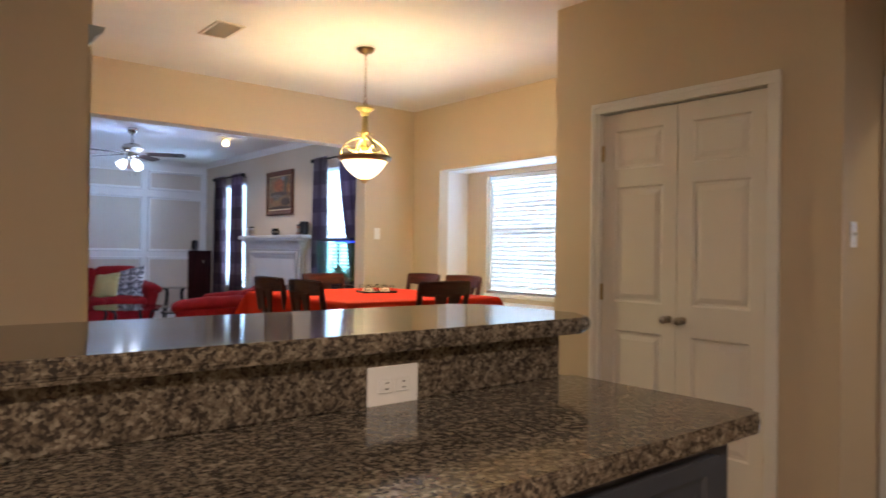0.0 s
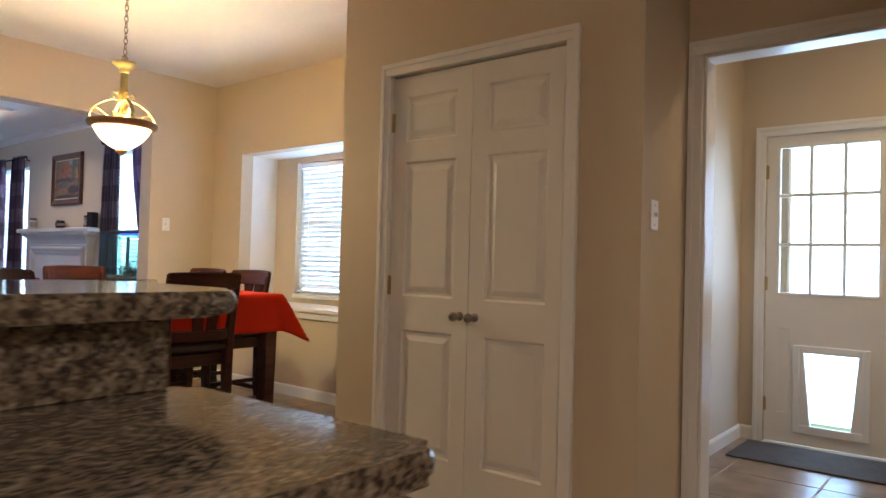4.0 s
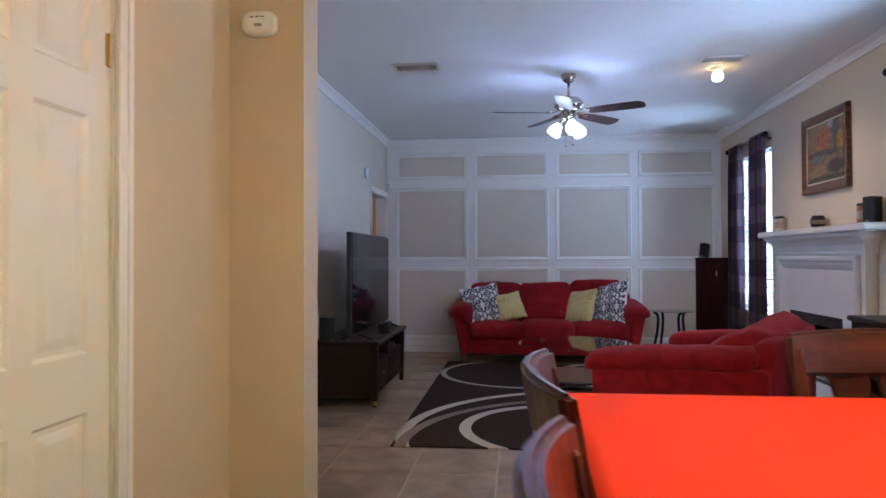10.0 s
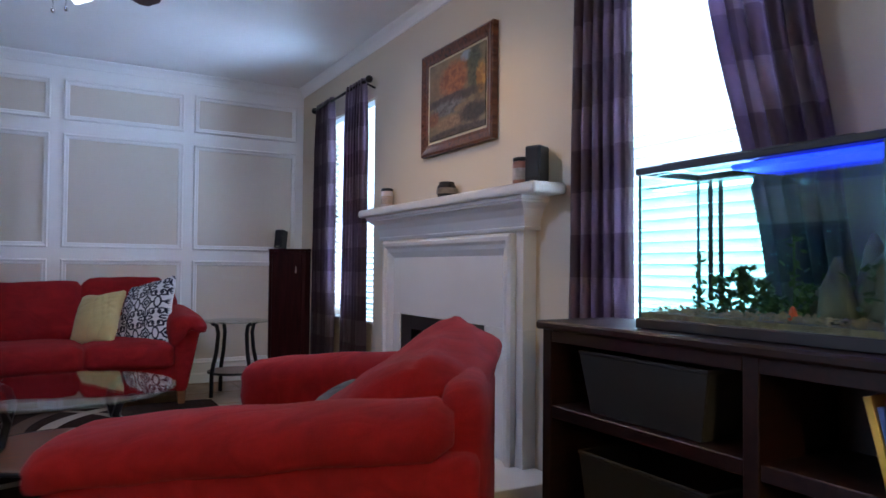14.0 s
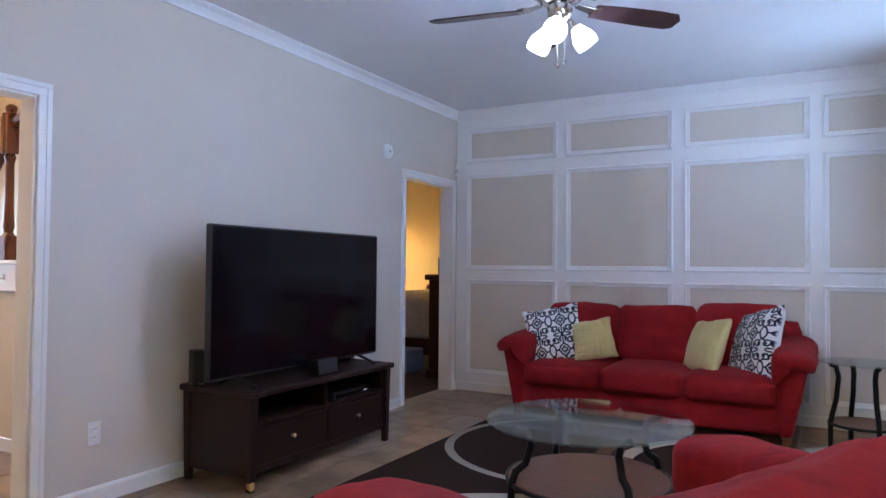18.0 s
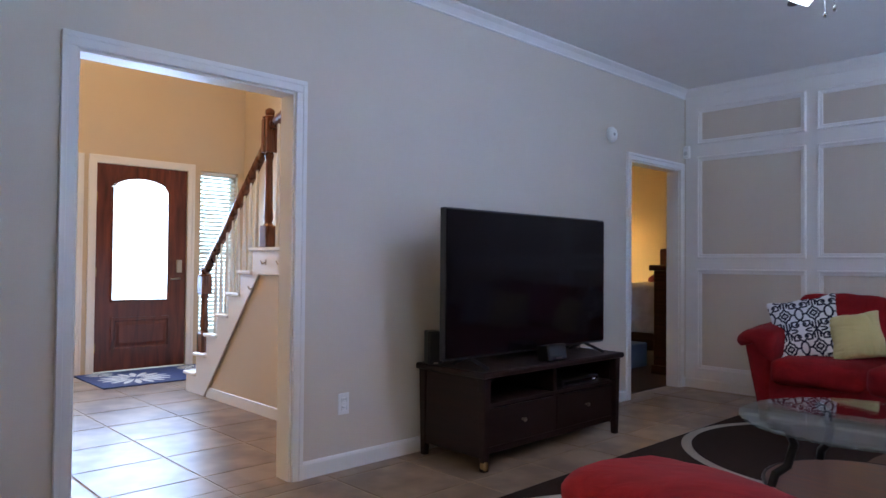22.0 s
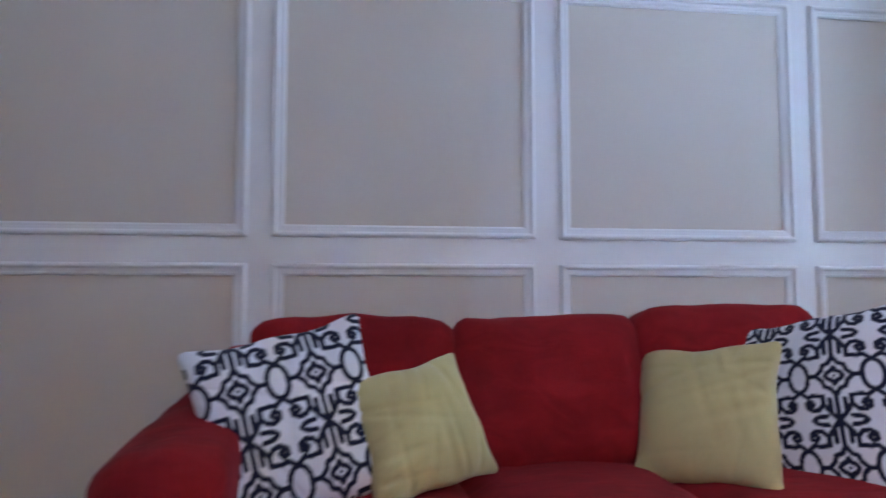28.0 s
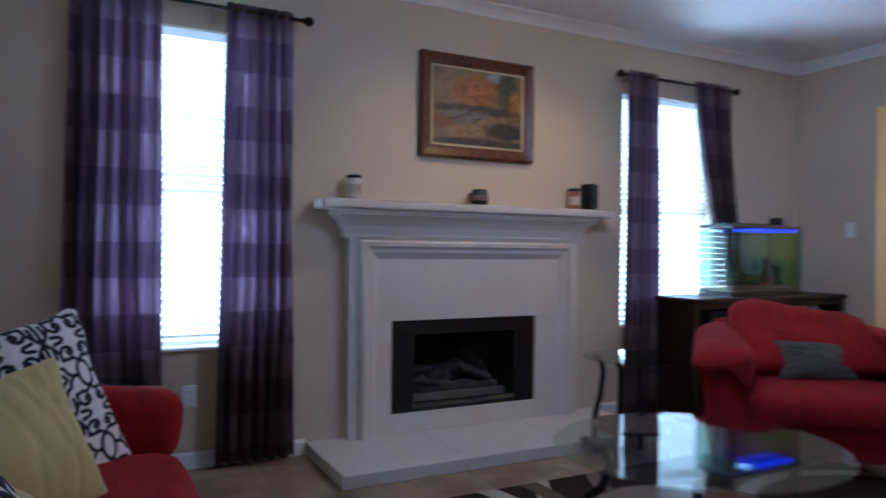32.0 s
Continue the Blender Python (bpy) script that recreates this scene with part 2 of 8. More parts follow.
def bx(x0, x1, y0, y1, z0, z1, bevel=0.0, seg=1, m=None):
    bm = bmesh.new()
    box(bm, x0, x1, y0, y1, z0, z1, bevel, m, seg)
    return bm


def lathe(profile, steps=24, bm=None, m=None, cap=True):
    """Turns (r, z) pairs round the z axis."""
    bm = bm or bmesh.new()
    rings = []
    for r, z in profile:
        rings.append([bm.verts.new((max(r, 0.0004) * math.cos(2 * math.pi * k / steps), max(r, 0.0004) * math.sin(2 * math.pi * k / steps), z)) for k in range(steps)])
    for a, b in zip(rings, rings[1:]):
        for k in range(steps):
            bm.faces.new((a[k], a[(k + 1) % steps], b[(k + 1) % steps], b[k]))
    if cap:
        bm.faces.new(rings[0][::-1])
        bm.faces.new(rings[-1])
    if m is not None:
        bmesh.ops.transform(bm, matrix=m, verts=[v for g in rings for v in g])
    return bm


def tube(points, r, steps=8, bm=None, flat=1.0, cap=True):
    """A round bar along points; r is a number or one for each point; flat squeezes it in one direction."""
    bm = bm or bmesh.new()
    pts = [Vector(p) for p in points]
    rs = r if isinstance(r, (list, tuple)) else [r] * len(pts)
    rings = []
    run = pts[-1] - pts[0]
    up = Vector((1, 0, 0)) if run.length > 0.05 and abs(run.normalized().z) > 0.93 else Vector((0, 0, 1))
    for i, p in enumerate(pts):
        d = (pts[min(i + 1, len(pts) - 1)] - pts[max(i - 1, 0)]).normalized()
        s = d.cross(up)
        if s.length < 0.05:
            s = d.cross(Vector((0, 1, 0)))
        s.normalize()
        u = s.cross(d)
        rings.append([bm.verts.new(p + rs[i] * (s * math.cos(2 * math.pi * k / steps) + u * flat * math.sin(2 * math.pi * k / steps))) for k in range(steps)])
    for a, b in zip(rings, rings[1:]):
        for k in range(steps):
            bm.faces.new((a[k], a[(k + 1) % steps], b[(k + 1) % steps], b[k]))
    if cap:
        bm.faces.new(rings[0][::-1])
        bm.faces.new(rings[-1])
    return bm


def sweep(profile, path, closed=False):
    """Carries a section (d, z) along a level path of (x, y); d goes to the left of the path's way, mitred at its corners."""
    bm = bmesh.new()
    n = len(path)
    rings = []
    for i in range(n):
        p = Vector((*path[i], 0))
        a = Vector((*path[i - 1], 0)) if (i or closed) else None
        b = Vector((*path[(i + 1) % n], 0)) if (i < n - 1 or closed) else None
        da = (p - a).normalized() if a else (b - p).normalized()
        db = (b - p).normalized() if b else da
        na, nb = Vector((-da.y, da.x, 0)), Vector((-db.y, db.x, 0))
        mid = (na + nb).normalized()
        k = 1 / max(0.2, mid.dot(na))
        rings.append([bm.verts.new(p + mid * (d * k) + Vector((0, 0, z))) for d, z in profile])
    m = len(profile)
    for i in range(n if closed else n - 1):
        a, b = rings[i], rings[(i + 1) % n]
        for k in range(m):
            bm.faces.new((a[k], b[k], b[(k + 1) % m], a[(k + 1) % m]))
    if not closed:
        bm.faces.new(rings[0])
        bm.faces.new(rings[-1][::-1])
    bmesh.ops.recalc_face_normals(bm, faces=bm.faces)
    return bm


def wall(name, axis, lo, hi, a0, a1, z0, z1, holes=(), material=None, label="painted plaster wall"):
    """A wall of real thickness from lo to hi across it and a0 to a1 along it, with holes (a0, a1, z0, z1) through it."""
    As = sorted({a0, a1, *[h[0] for h in holes], *[h[1] for h in holes]})
    Zs = sorted({z0, z1, *[h[2] for h in holes], *[h[3] for h in holes]})
    As = [a for a in As if a0 <= a <= a1]
    Zs = [z for z in Zs if z0 <= z <= z1]
    solid = {}
    for i in range(len(As) - 1):
        for j in range(len(Zs) - 1):
            ca, cz = (As[i] + As[i + 1]) / 2, (Zs[j] + Zs[j + 1]) / 2
            solid[i, j] = not any(h[0] < ca < h[1] and h[2] < cz < h[3] for h in holes)
    bm = bmesh.new()
    seen = {}

    def v(c, a, z):
        key = (c, a, z)
        if key not in seen:
            seen[key] = bm.verts.new((c, a, z) if axis == 'x' else (a, c, z))
        return seen[key]
    for (i, j), s in solid.items():
        if not s:
            continue
        p, q, r, t = As[i], As[i + 1], Zs[j], Zs[j + 1]
        for c in (lo, hi):
            bm.faces.new((v(c, p, r), v(c, q, r), v(c, q, t), v(c, p, t)))
        for di, dj, e in ((-1, 0, ((p, r), (p, t))), (1, 0, ((q, r), (q, t))), (0, -1, ((p, r), (q, r))), (0, 1, ((p, t), (q, t)))):
            if not solid.get((i + di, j + dj), False):
                (ea, ez), (fa, fz) = e
                bm.faces.new((v(lo, ea, ez), v(lo, fa, fz), v(hi, fa, fz), v(hi, ea, ez)))
    bmesh.ops.recalc_face_normals(bm, faces=bm.faces)
    ob = part(name, bm, material or M_WALL)
    tagged(ob, label, "wall", kind="structure")
    return ob


# ---- plan ----
TVX, FIRX, PANY = 0.90, 5.10, 11.735       # family room: media wall, fireplace wall, panelled wall
DIVN, DIVS = 5.70, 5.52                     # divider, family and dining faces
CEIL = 2.74
M_GREIGE = mat("greige_wall_paint", (0.64, 0.575, 0.49), 0.65, var=0.03, scale=3, bump=0.35, bscale=170)
wall_north = wall("wall_north", 'y', PANY, PANY + 0.12, TVX - 0.12, FIRX + 0.14, 0, CEIL, material=M_GREIGE, label="greige wall with white panel mouldings")
wall("wall_media", 'x', TVX - 0.12, TVX, DIVN, PANY, 0, CEIL, [(6.55, 7.575, 0, 1.985), (10.785, 11.635, 0, 1.995)], material=M_GREIGE, label="plain greige wall with two doorways")
wall("wall_fireplace", 'x', FIRX, FIRX + 0.14, DIVN, PANY, 0, CEIL, [(10.03, 10.93, 0.62, 2.31), (6.70, 7.60, 0.62, 2.31), (8.395, 9.41, 0.19, 0.74)], label="beige wall with two tall windows")
wall("wall_divider", 'y', DIVS, DIVN, TVX - 0.12, FIRX + 0.14, 0, CEIL, [(1.785, 4.42, 0, 2.288)], label="beige wall with a wide cased opening")
wall("wall_dining_west", 'x', 1.365, 1.485, 3.82, DIVS, 0, CEIL, [(4.058, 4.767, 0, 2.047)], label="beige wall beside the closet door")
wall("wall_nook", 'x', 0.70, 0.80, 2.20, 3.82, 0, CEIL, label="beige wall behind the blue-grey hutch")
wall("wall_nook_end", 'y', 2.52, 2.62, 0.70, 1.19, 0, CEIL, label="beige end wall of the desk nook")
wall_hutch = wall("wall_hutch", 'y', 3.82, 3.94, -1.62, 1.365, 0, CEIL, label="beige wall behind the blue-grey hutch")
wall("wall_dining_east", 'x', 5.04, 5.16, 2.43, DIVS, 0, CEIL, [(3.05, 5.08, 0.73, 2.07)], label="beige wall with a box window")
wall("wall_bay_back", 'x', 5.44, 5.56, 2.93, 5.20, 0.55, 2.2, [(3.42, 4.78, 0.80, 2.02)], label="back of the box window")
wall("wall_bay_side", 'y', 5.08, 5.20, 5.16, 5.44, 0.55, 2.2, label="white side of the box window", material=M_TRIM)
wall("wall_bay_side_b", 'y', 2.93, 3.05, 5.16, 5.44, 0.55, 2.2, label="white side of the box window", material=M_TRIM)
wall("wall_pantry", 'x', 3.815, 3.93, 0.79, 2.43, 0, CEIL, [(1.103, 2.097, 0, 2.052)], label="beige wall round the pantry doors")
wall("wall_pantry_side", 'y', 2.315, 2.43, 3.93, 5.04, 0, CEIL)
wall("wall_pantry_return", 'y', 0.79, 0.905, 3.93, 4.30, 0, CEIL)
wall("wall_pantry_back", 'x', 4.9, 5.0, 1.22, 2.315, 0, CEIL)
wall("wall_laundry", 'x', 4.30, 4.42, -2.6, 1.10, 0, CEIL, [(-0.07, 0.725, 0, 2.04)], label="beige wall with the laundry doorway")
wall_back = wall("wall_back", 'x', 6.30, 6.42, -1.3, 1.22, 0, CEIL, [(0.06, 0.95, 0, 2.04)], label="beige wall with the back door")
wall("wall_laundry_side", 'y', 1.10, 1.22, 4.30, 6.30, 0, CEIL)
wall("wall_laundry_far", 'y', -1.3, -1.18, 4.42, 6.30, 0, CEIL)
wall("wall_kitchen_south", 'y', -2.72, -2.6, -1.62, 4.42, 0, CEIL)
wall("wall_kitchen_west", 'x', -1.74, -1.62, -2.6, 3.94, 0, CEIL)
# foyer and bedroom
HX = -3.30
wall_front = wall("wall_front", 'x', HX - 0.14, HX, 5.0, 9.6, 0, 5.0, [(7.90, 8.82, 0, 2.09), (7.20, 7.73, 0.30, 2.11), (8.96, 9.40, 0.30, 2.11)], label="tall golden foyer wall with the front door")
wall("wall_foyer_south", 'y', 5.0, 5.12, HX, TVX - 0.12, 0, 5.0)
wall("wall_foyer_north", 'y', 9.48, 9.60, HX, TVX - 0.12, 0, 5.0)
wall("wall_foyer_east_upper", 'x', TVX - 0.12, TVX, 5.0, 9.60, CEIL + 0.1, 5.0)
wall("wall_foyer_east_lower", 'x', TVX - 0.12, TVX, 5.0, DIVS, 0, CEIL + 0.1)
wall("wall_bedroom_west", 'x', -3.2, -3.08, 9.6, 14.6, 0, CEIL, label="yellow bedroom wall")
wall("wall_bedroom_north", 'y', 14.6, 14.72, -3.2, TVX, 0, CEIL, label="yellow bedroom wall")
wall("wall_bedroom_east", 'x', TVX - 0.12, TVX, PANY + 0.12, 14.6, 0, CEIL, label="yellow bedroom wall")


def slab(name, rects, z0, z1, material, label, category):
    bm = bmesh.new()
    for x0, x1, y0, y1 in rects:
        box(bm, x0, x1, y0, y1, z0, z1)
    return tagged(part(name, bm, material), label, category, kind="structure")


slab("ceiling", [(TVX - 0.12, 5.24, DIVS, PANY + 0.12), (-1.74, 5.60, -2.72, DIVS), (5.60, 6.42, -1.3, 1.22)], CEIL, CEIL + 0.1, M_CEIL, "white textured plaster ceiling", "ceiling")
slab("ceiling_foyer", [(HX - 0.14, TVX, 5.0, 9.6)], 5.0, 5.1, M_CEIL, "high white foyer ceiling", "ceiling")
slab("ceiling_bedroom", [(-3.2, TVX - 0.12, 9.6, 14.72)], CEIL, CEIL + 0.1, M_CEIL, "white bedroom ceiling", "ceiling")
slab("ceiling_bay", [(5.16, 5.44, 3.05, 5.08)], 2.07, 2.2, M_TRIM, "white top of the box window", "ceiling")
floor = slab("floor", [(TVX - 0.12, 5.24, DIVS, PANY + 0.12), (-1.74, 5.24, -2.72, DIVS), (5.24, 6.42, -1.3, 1.22), (HX - 0.14, TVX - 0.12, 5.0, 9.6)], -0.12, -0.0022, M_GROUT, "grouted stone tile floor", "floor")
slab("floor_bedroom", [(-3.2, TVX - 0.12, 9.6, 14.72)], -0.12, 0.0, M_DARKFLOOR, "dark wooden bedroom floor", "floor")

# ---- trim, doors, windows ----


def casing(name, axis, face, out, a0, a1, top, w=0.06, t=0.018, parent=None):
    """White casing round an opening, on the face that looks towards out (+1 or -1); stepped section."""
    ob = thing(name, Matrix(), "white painted door casing", "trim", kind="structure")
    for nm, (p0, p1, q0, q1) in (("jamb_casing", (a0 - w, a0, 0, top)), ("jamb_casing", (a1, a1 + w, 0, top)), ("head_casing", (a0 - w, a1 + w, top, top + w))):
        bm = bmesh.new()
        c0, c1 = sorted((face, face + out * t))
        d0, d1 = sorted((face + out * (t - 0.001), face + out * (t + 0.006)))
        if nm == "head_casing":
            r0, r1, s0, s1 = p0, p1, q0 + 0.6 * w, q1
        else:
            left = p0 < a0
            r0, r1 = (p0, p0 + 0.4 * w) if left else (p1 - 0.4 * w, p1)
            s0, s1 = q0, q1 + 0.6 * w
        for (u0, u1, e0, e1, z0, z1, bv) in ((p0, p1, c0, c1, q0, q1, 0.003), (r0, r1, d0, d1, s0, s1, 0.002)):
            if axis == 'x':
                box(bm, e0, e1, u0, u1, z0, z1, bv)
            else:
                box(bm, u0, u1, e0, e1, z0, z1, bv)
        part(nm, bm, M_TRIM, ob)
    return ob


def jamb(name, axis, lo, hi, a0, a1, top, t=0.012):
    """White lining of an opening."""
    ob = thing(name, Matrix(), "white painted opening lining", "trim", kind="structure")
    for nm, (u0, u1, z0, z1) in (("jamb_board", (a0, a0 + t, 0, top - t)), ("jamb_board", (a1 - t, a1, 0, top - t)), ("head_board", (a0, a1, top - t, top))):
        part(nm, bx(lo, hi, u0, u1, z0, z1, 0.002) if axis == 'x' else bx(u0, u1, lo, hi, z0, z1, 0.002), M_TRIM, ob)


M_KNOB = mat("brushed_nickel", (0.42, 0.37, 0.31), 0.3, 1.0, var=0.06, scale=30)
M_BRASS = mat("aged_brass", (0.45, 0.33, 0.16), 0.4, 1.0, var=0.12, scale=30)


def panel_leaf(bm, w, h, t, panels, depth=0.009):
    """A door leaf, upright in the xz plane with its face at y = 0 and its body behind, with sunk and raised panels (x0, x1, z0, z1)."""
    xs = sorted({0, w, *[p[0] for p in panels], *[p[1] for p in panels]})
    zs = sorted({0, h, *[p[2] for p in panels], *[p[3] for p in panels]})
    for i in range(len(xs) - 1):
        for j in range(len(zs) - 1):
            cx, cz = (xs[i] + xs[i + 1]) / 2, (zs[j] + zs[j + 1]) / 2
            if any(p[0] < cx < p[1] and p[2] < cz < p[3] for p in panels):
                continue
            vs = [bm.verts.new(c) for c in ((xs[i], 0, zs[j]), (xs[i + 1], 0, zs[j]), (xs[i + 1], 0, zs[j + 1]), (xs[i], 0, zs[j + 1]))]
            bm.faces.new(vs)
    for p in panels:
        x0, x1, z0, z1 = p
        steps = [(0, 0), (0.010, depth), (0.024, depth), (0.05, 0.002)]
        rings = []
        for d, y in steps:
            rings.append([bm.verts.new(c) for c in ((x0 + d, y, z0 + d), (x1 - d, y, z0 + d), (x1 - d, y, z1 - d), (x0 + d, y, z1 - d))])
        for a, b in zip(rings, rings[1:]):
            for k in range(4):
                bm.faces.new((a[k], a[(k + 1) % 4], b[(k + 1) % 4], b[k]))
        bm.faces.new(rings[-1])
    b0 = [bm.verts.new(c) for c in ((0, 0, 0), (w, 0, 0), (w, 0, h), (0, 0, h))]
    b1 = [bm.verts.new(c) for c in ((0, t, 0), (w, t, 0), (w, t, h), (0, t, h))]
    for k in range(4):
        bm.faces.new((b0[k], b0[(k + 1) % 4], b1[(k + 1) % 4], b1[k]))
    bm.faces.new(b1)
    bmesh.ops.remove_doubles(bm, verts=bm.verts, dist=0.0002)
    bmesh.ops.recalc_face_normals(bm, faces=bm.faces)


def knob(parent, m, material, r=0.028, rose=0.032):
    """A round knob on a rose, its axis along -y."""
    bm = lathe([(rose, 0), (rose, 0.006), (rose * 0.5, 0.01), (0.011, 0.014), (0.011, 0.032), (r * 0.8, 0.038), (r, 0.05), (r * 0.93, 0.062), (r * 0.5, 0.069), (0.0, 0.07)], 20)
    bmesh.ops.transform(bm, matrix=m @ pose(0, 0, 0, 90), verts=bm.verts)
    return part("knob", bm, material, parent, smooth=True)


def hinge(parent, m, material=M_BRASS):
    bm = bmesh.new()
    box(bm, -0.012, 0.012, -0.003, 0.0, -0.045, 0.045, 0.001)
    lathe([(0.006, -0.047), (0.006, 0.047)], 10, bm, pose(0, -0.005, 0))
    bmesh.ops.transform(bm, matrix=m, verts=bm.verts)
    return part("hinge", bm, material, parent)


def six_panels(w, h, stile=0.105, mid=0.09, rails=(0.0, 0.20, 0.80, 0.955, 1.59, 1.70, 1.92)):
    k = h / 2.03
    a, b = stile, (w - mid) / 2
    out = []
    for z0, z1 in ((rails[1], rails[2]), (rails[3], rails[4]), (rails[5], rails[6])):
        out += [(a, b, z0 * k, z1 * k), (w - b, w - a, z0 * k, z1 * k)]
    return out


# closet door of the dining room, closed, facing east
jamb("door_lining_closet", 'x', 1.366, 1.484, 4.058, 4.767, 2.047)
casing("door_casing_closet", 'x', 1.485, 1, 4.07, 4.755, 2.035)
d = thing("closet_door", Matrix.Identity(4), "closed white six-panel closet door with a dark knob", "door")
bm = bmesh.new()
panel_leaf(bm, 0.681, 2.02, 0.035, six_panels(0.681, 2.02, 0.095, 0.075))
TURN_E = pose(1.472, 4.072, 0.008, 0, 0, 90)
bmesh.ops.transform(bm, matrix=TURN_E, verts=bm.verts)
leaf = part("leaf", bm, M_DOOR, d)
knob(d, TURN_E @ pose(0.06, 0, 0.925), mat("dark_pewter", (0.12, 0.10, 0.085), 0.35, 1.0), 0.029)
for z in (0.22, 1.78):
    hinge(d, TURN_E @ pose(0.672, 0, z))
# pantry double doors, facing west
jamb("door_lining_pantry", 'x', 3.816, 3.929, 1.103, 2.097, 2.052)
casing("door_casing_pantry", 'x', 3.815, -1, 1.115, 2.085, 2.04)
d = thing("pantry_double_door", Matrix.Identity(4), "closed pair of narrow white panelled pantry doors", "door")
W2 = 0.4815
for k in range(2):
    bm = bmesh.new()
    ps = [(0.085, W2 - 0.085, 0.21, 0.79), (0.085, W2 - 0.085, 0.95, 1.60), (0.085, W2 - 0.085, 1.70, 1.92)]
    panel_leaf(bm, W2, 2.02, 0.035, ps)
    m = pose(3.828, 2.0835 - k * (W2 + 0.004), 0.01, 0, 0, -90)
    bmesh.ops.transform(bm, matrix=m, verts=bm.verts)
    part("leaf", bm, M_DOOR, d)
    knob(d, m @ pose(W2 - 0.04 if k == 0 else 0.04, 0, 0.875), M_KNOB, 0.021, 0.02)
    for z in (0.22, 1.0, 1.80):
        hinge(d, m @ pose(0.0 if k == 0 else W2, 0, z))
# doorways with casings
casing("door_casing_hall", 'x', TVX, 1, 6.55, 7.575, 1.985)
casing("door_casing_hall_back", 'x', TVX - 0.12, -1, 6.55, 7.575, 1.985)
jamb("door_lining_hall", 'x', TVX - 0.12, TVX, 6.55, 7.575, 1.985)
casing("door_casing_bedroom", 'x', TVX, 1, 10.785, 11.635, 1.995)
jamb("door_lining_bedroom", 'x', TVX - 0.12, TVX, 10.785, 11.635, 1.995)
casing("door_casing_laundry", 'x', 4.30, -1, -0.07, 0.725, 2.04)
jamb("door_lining_laundry", 'x', 4.30, 4.42, -0.07, 0.725, 2.04)
casing("door_casing_back", 'x', 6.30, -1, 0.06, 0.95, 2.04)
casing("door_casing_utility", 'y', 1.10, -1, 4.75, 5.45, 2.035)
d = thing("utility_door", Matrix.Identity(4), "closed white panelled door in the laundry", "door")
bm = bmesh.new()
panel_leaf(bm, 0.70, 2.03, 0.035, six_panels(0.70, 2.03))
bmesh.ops.transform(bm, matrix=pose(4.75, 1.085, 0.002), verts=bm.verts)
part("leaf", bm, M_DOOR, d)

# baseboards
BASE = [(0, 0), (0.014, 0), (0.014, 0.072), (0.009, 0.082), (0.0, 0.088)]


def baseboard(path):
    tagged(part("baseboard", sweep(BASE, path), M_TRIM), "white painted baseboard", "baseboard", kind="structure")


baseboard([(TVX, 10.725), (TVX, 7.635)])
baseboard([(TVX, 6.49), (TVX, DIVN), (1.785, DIVN), (1.785, DIVS), (1.485, DIVS), (1.485, 4.815)])
baseboard([(1.485, 4.01), (1.485, 3.82), (1.37, 3.82)])
baseboard([(5.04, 2.43), (5.04, DIVS), (4.42, DIVS), (4.42, DIVN), (FIRX, DIVN), (FIRX, 7.80)])
baseboard([(FIRX, 9.90), (FIRX, PANY), (TVX, PANY), (TVX, 11.70)])
baseboard([(4.24, 0.79), (3.815, 0.79), (3.815, 1.05)])
baseboard([(5.04, 2.43), (3.815, 2.43), (3.815, 2.15)][::-1])
baseboard([(6.30, 1.015), (6.30, 1.10), (5.52, 1.10)])
# crown moulding of the family room
CROWN = [(0, CEIL), (0.060, CEIL), (0.060, CEIL - 0.010), (0.049, CEIL - 0.019), (0.032, CEIL - 0.033), (0.019, CEIL - 0.053), (0.012, CEIL - 0.067), (0.012, CEIL - 0.077), (0, CEIL - 0.080)]
tagged(part("crown_moulding", sweep(CROWN, [(TVX, DIVN), (FIRX, DIVN), (FIRX, PANY), (TVX, PANY)], True), M_TRIM), "white crown moulding round the family room", "moulding", kind="structure")

# panelled wall: flat white boards and moulding frames
COLS = [(1.03, 1.96), (2.043, 2.987), (3.08, 4.013), (4.098, 5.03)]
ROWS_Z = [(0.17, 1.085), (1.178, 2.112), (2.222, 2.556)]
for x0, x1 in [(TVX + 0.015, 1.03)] + [(COLS[k][1], COLS[k + 1][0]) for k in range(3)] + [(5.03, FIRX)]:
    part("stile", bx(x0, x1, PANY - 0.006, PANY, 0.088, CEIL - 0.080), M_TRIM, wall_north)
for z0, z1 in [(0.088, 0.17), (1.085, 1.178), (2.112, 2.222), (2.556, CEIL - 0.080)]:
    for x0, x1 in COLS:
        part("rail", bx(x0, x1, PANY - 0.006, PANY, z0, z1), M_TRIM, wall_north)
FRAME = [(0.0, 0.0), (0.0, 0.014), (0.003, 0.022), (0.009, 0.026), (0.015, 0.025), (0.018, 0.021), (0.0185, 0.015), (0.022, 0.014), (0.030, 0.0135), (0.0305, 0.009), (0.036, 0.0095), (0.041, 0.007), (0.0435, 0.004), (0.0435, 0.0)]
for x0, x1 in COLS:
    for z0, z1 in ROWS_Z:
        bm = bmesh.new()
        rings = []
        for (cx, cz, sx, sz) in ((x0, z0, 1, 1), (x1, z0, -1, 1), (x1, z1, -1, -1), (x0, z1, 1, -1)):
            rings.append([bm.verts.new((cx + sx * d, PANY - 0.002 - h, cz + sz * d)) for d, h in FRAME])
        for k in range(4):
            a, b = rings[k], rings[(k + 1) % 4]
            for i in range(len(FRAME)):
                j = (i + 1) % len(FRAME)
                bm.faces.new((a[i], a[j], b[j], b[i]))
        bmesh.ops.recalc_face_normals(bm, faces=bm.faces)
        part("panel_moulding", bm, M_TRIM, wall_north)

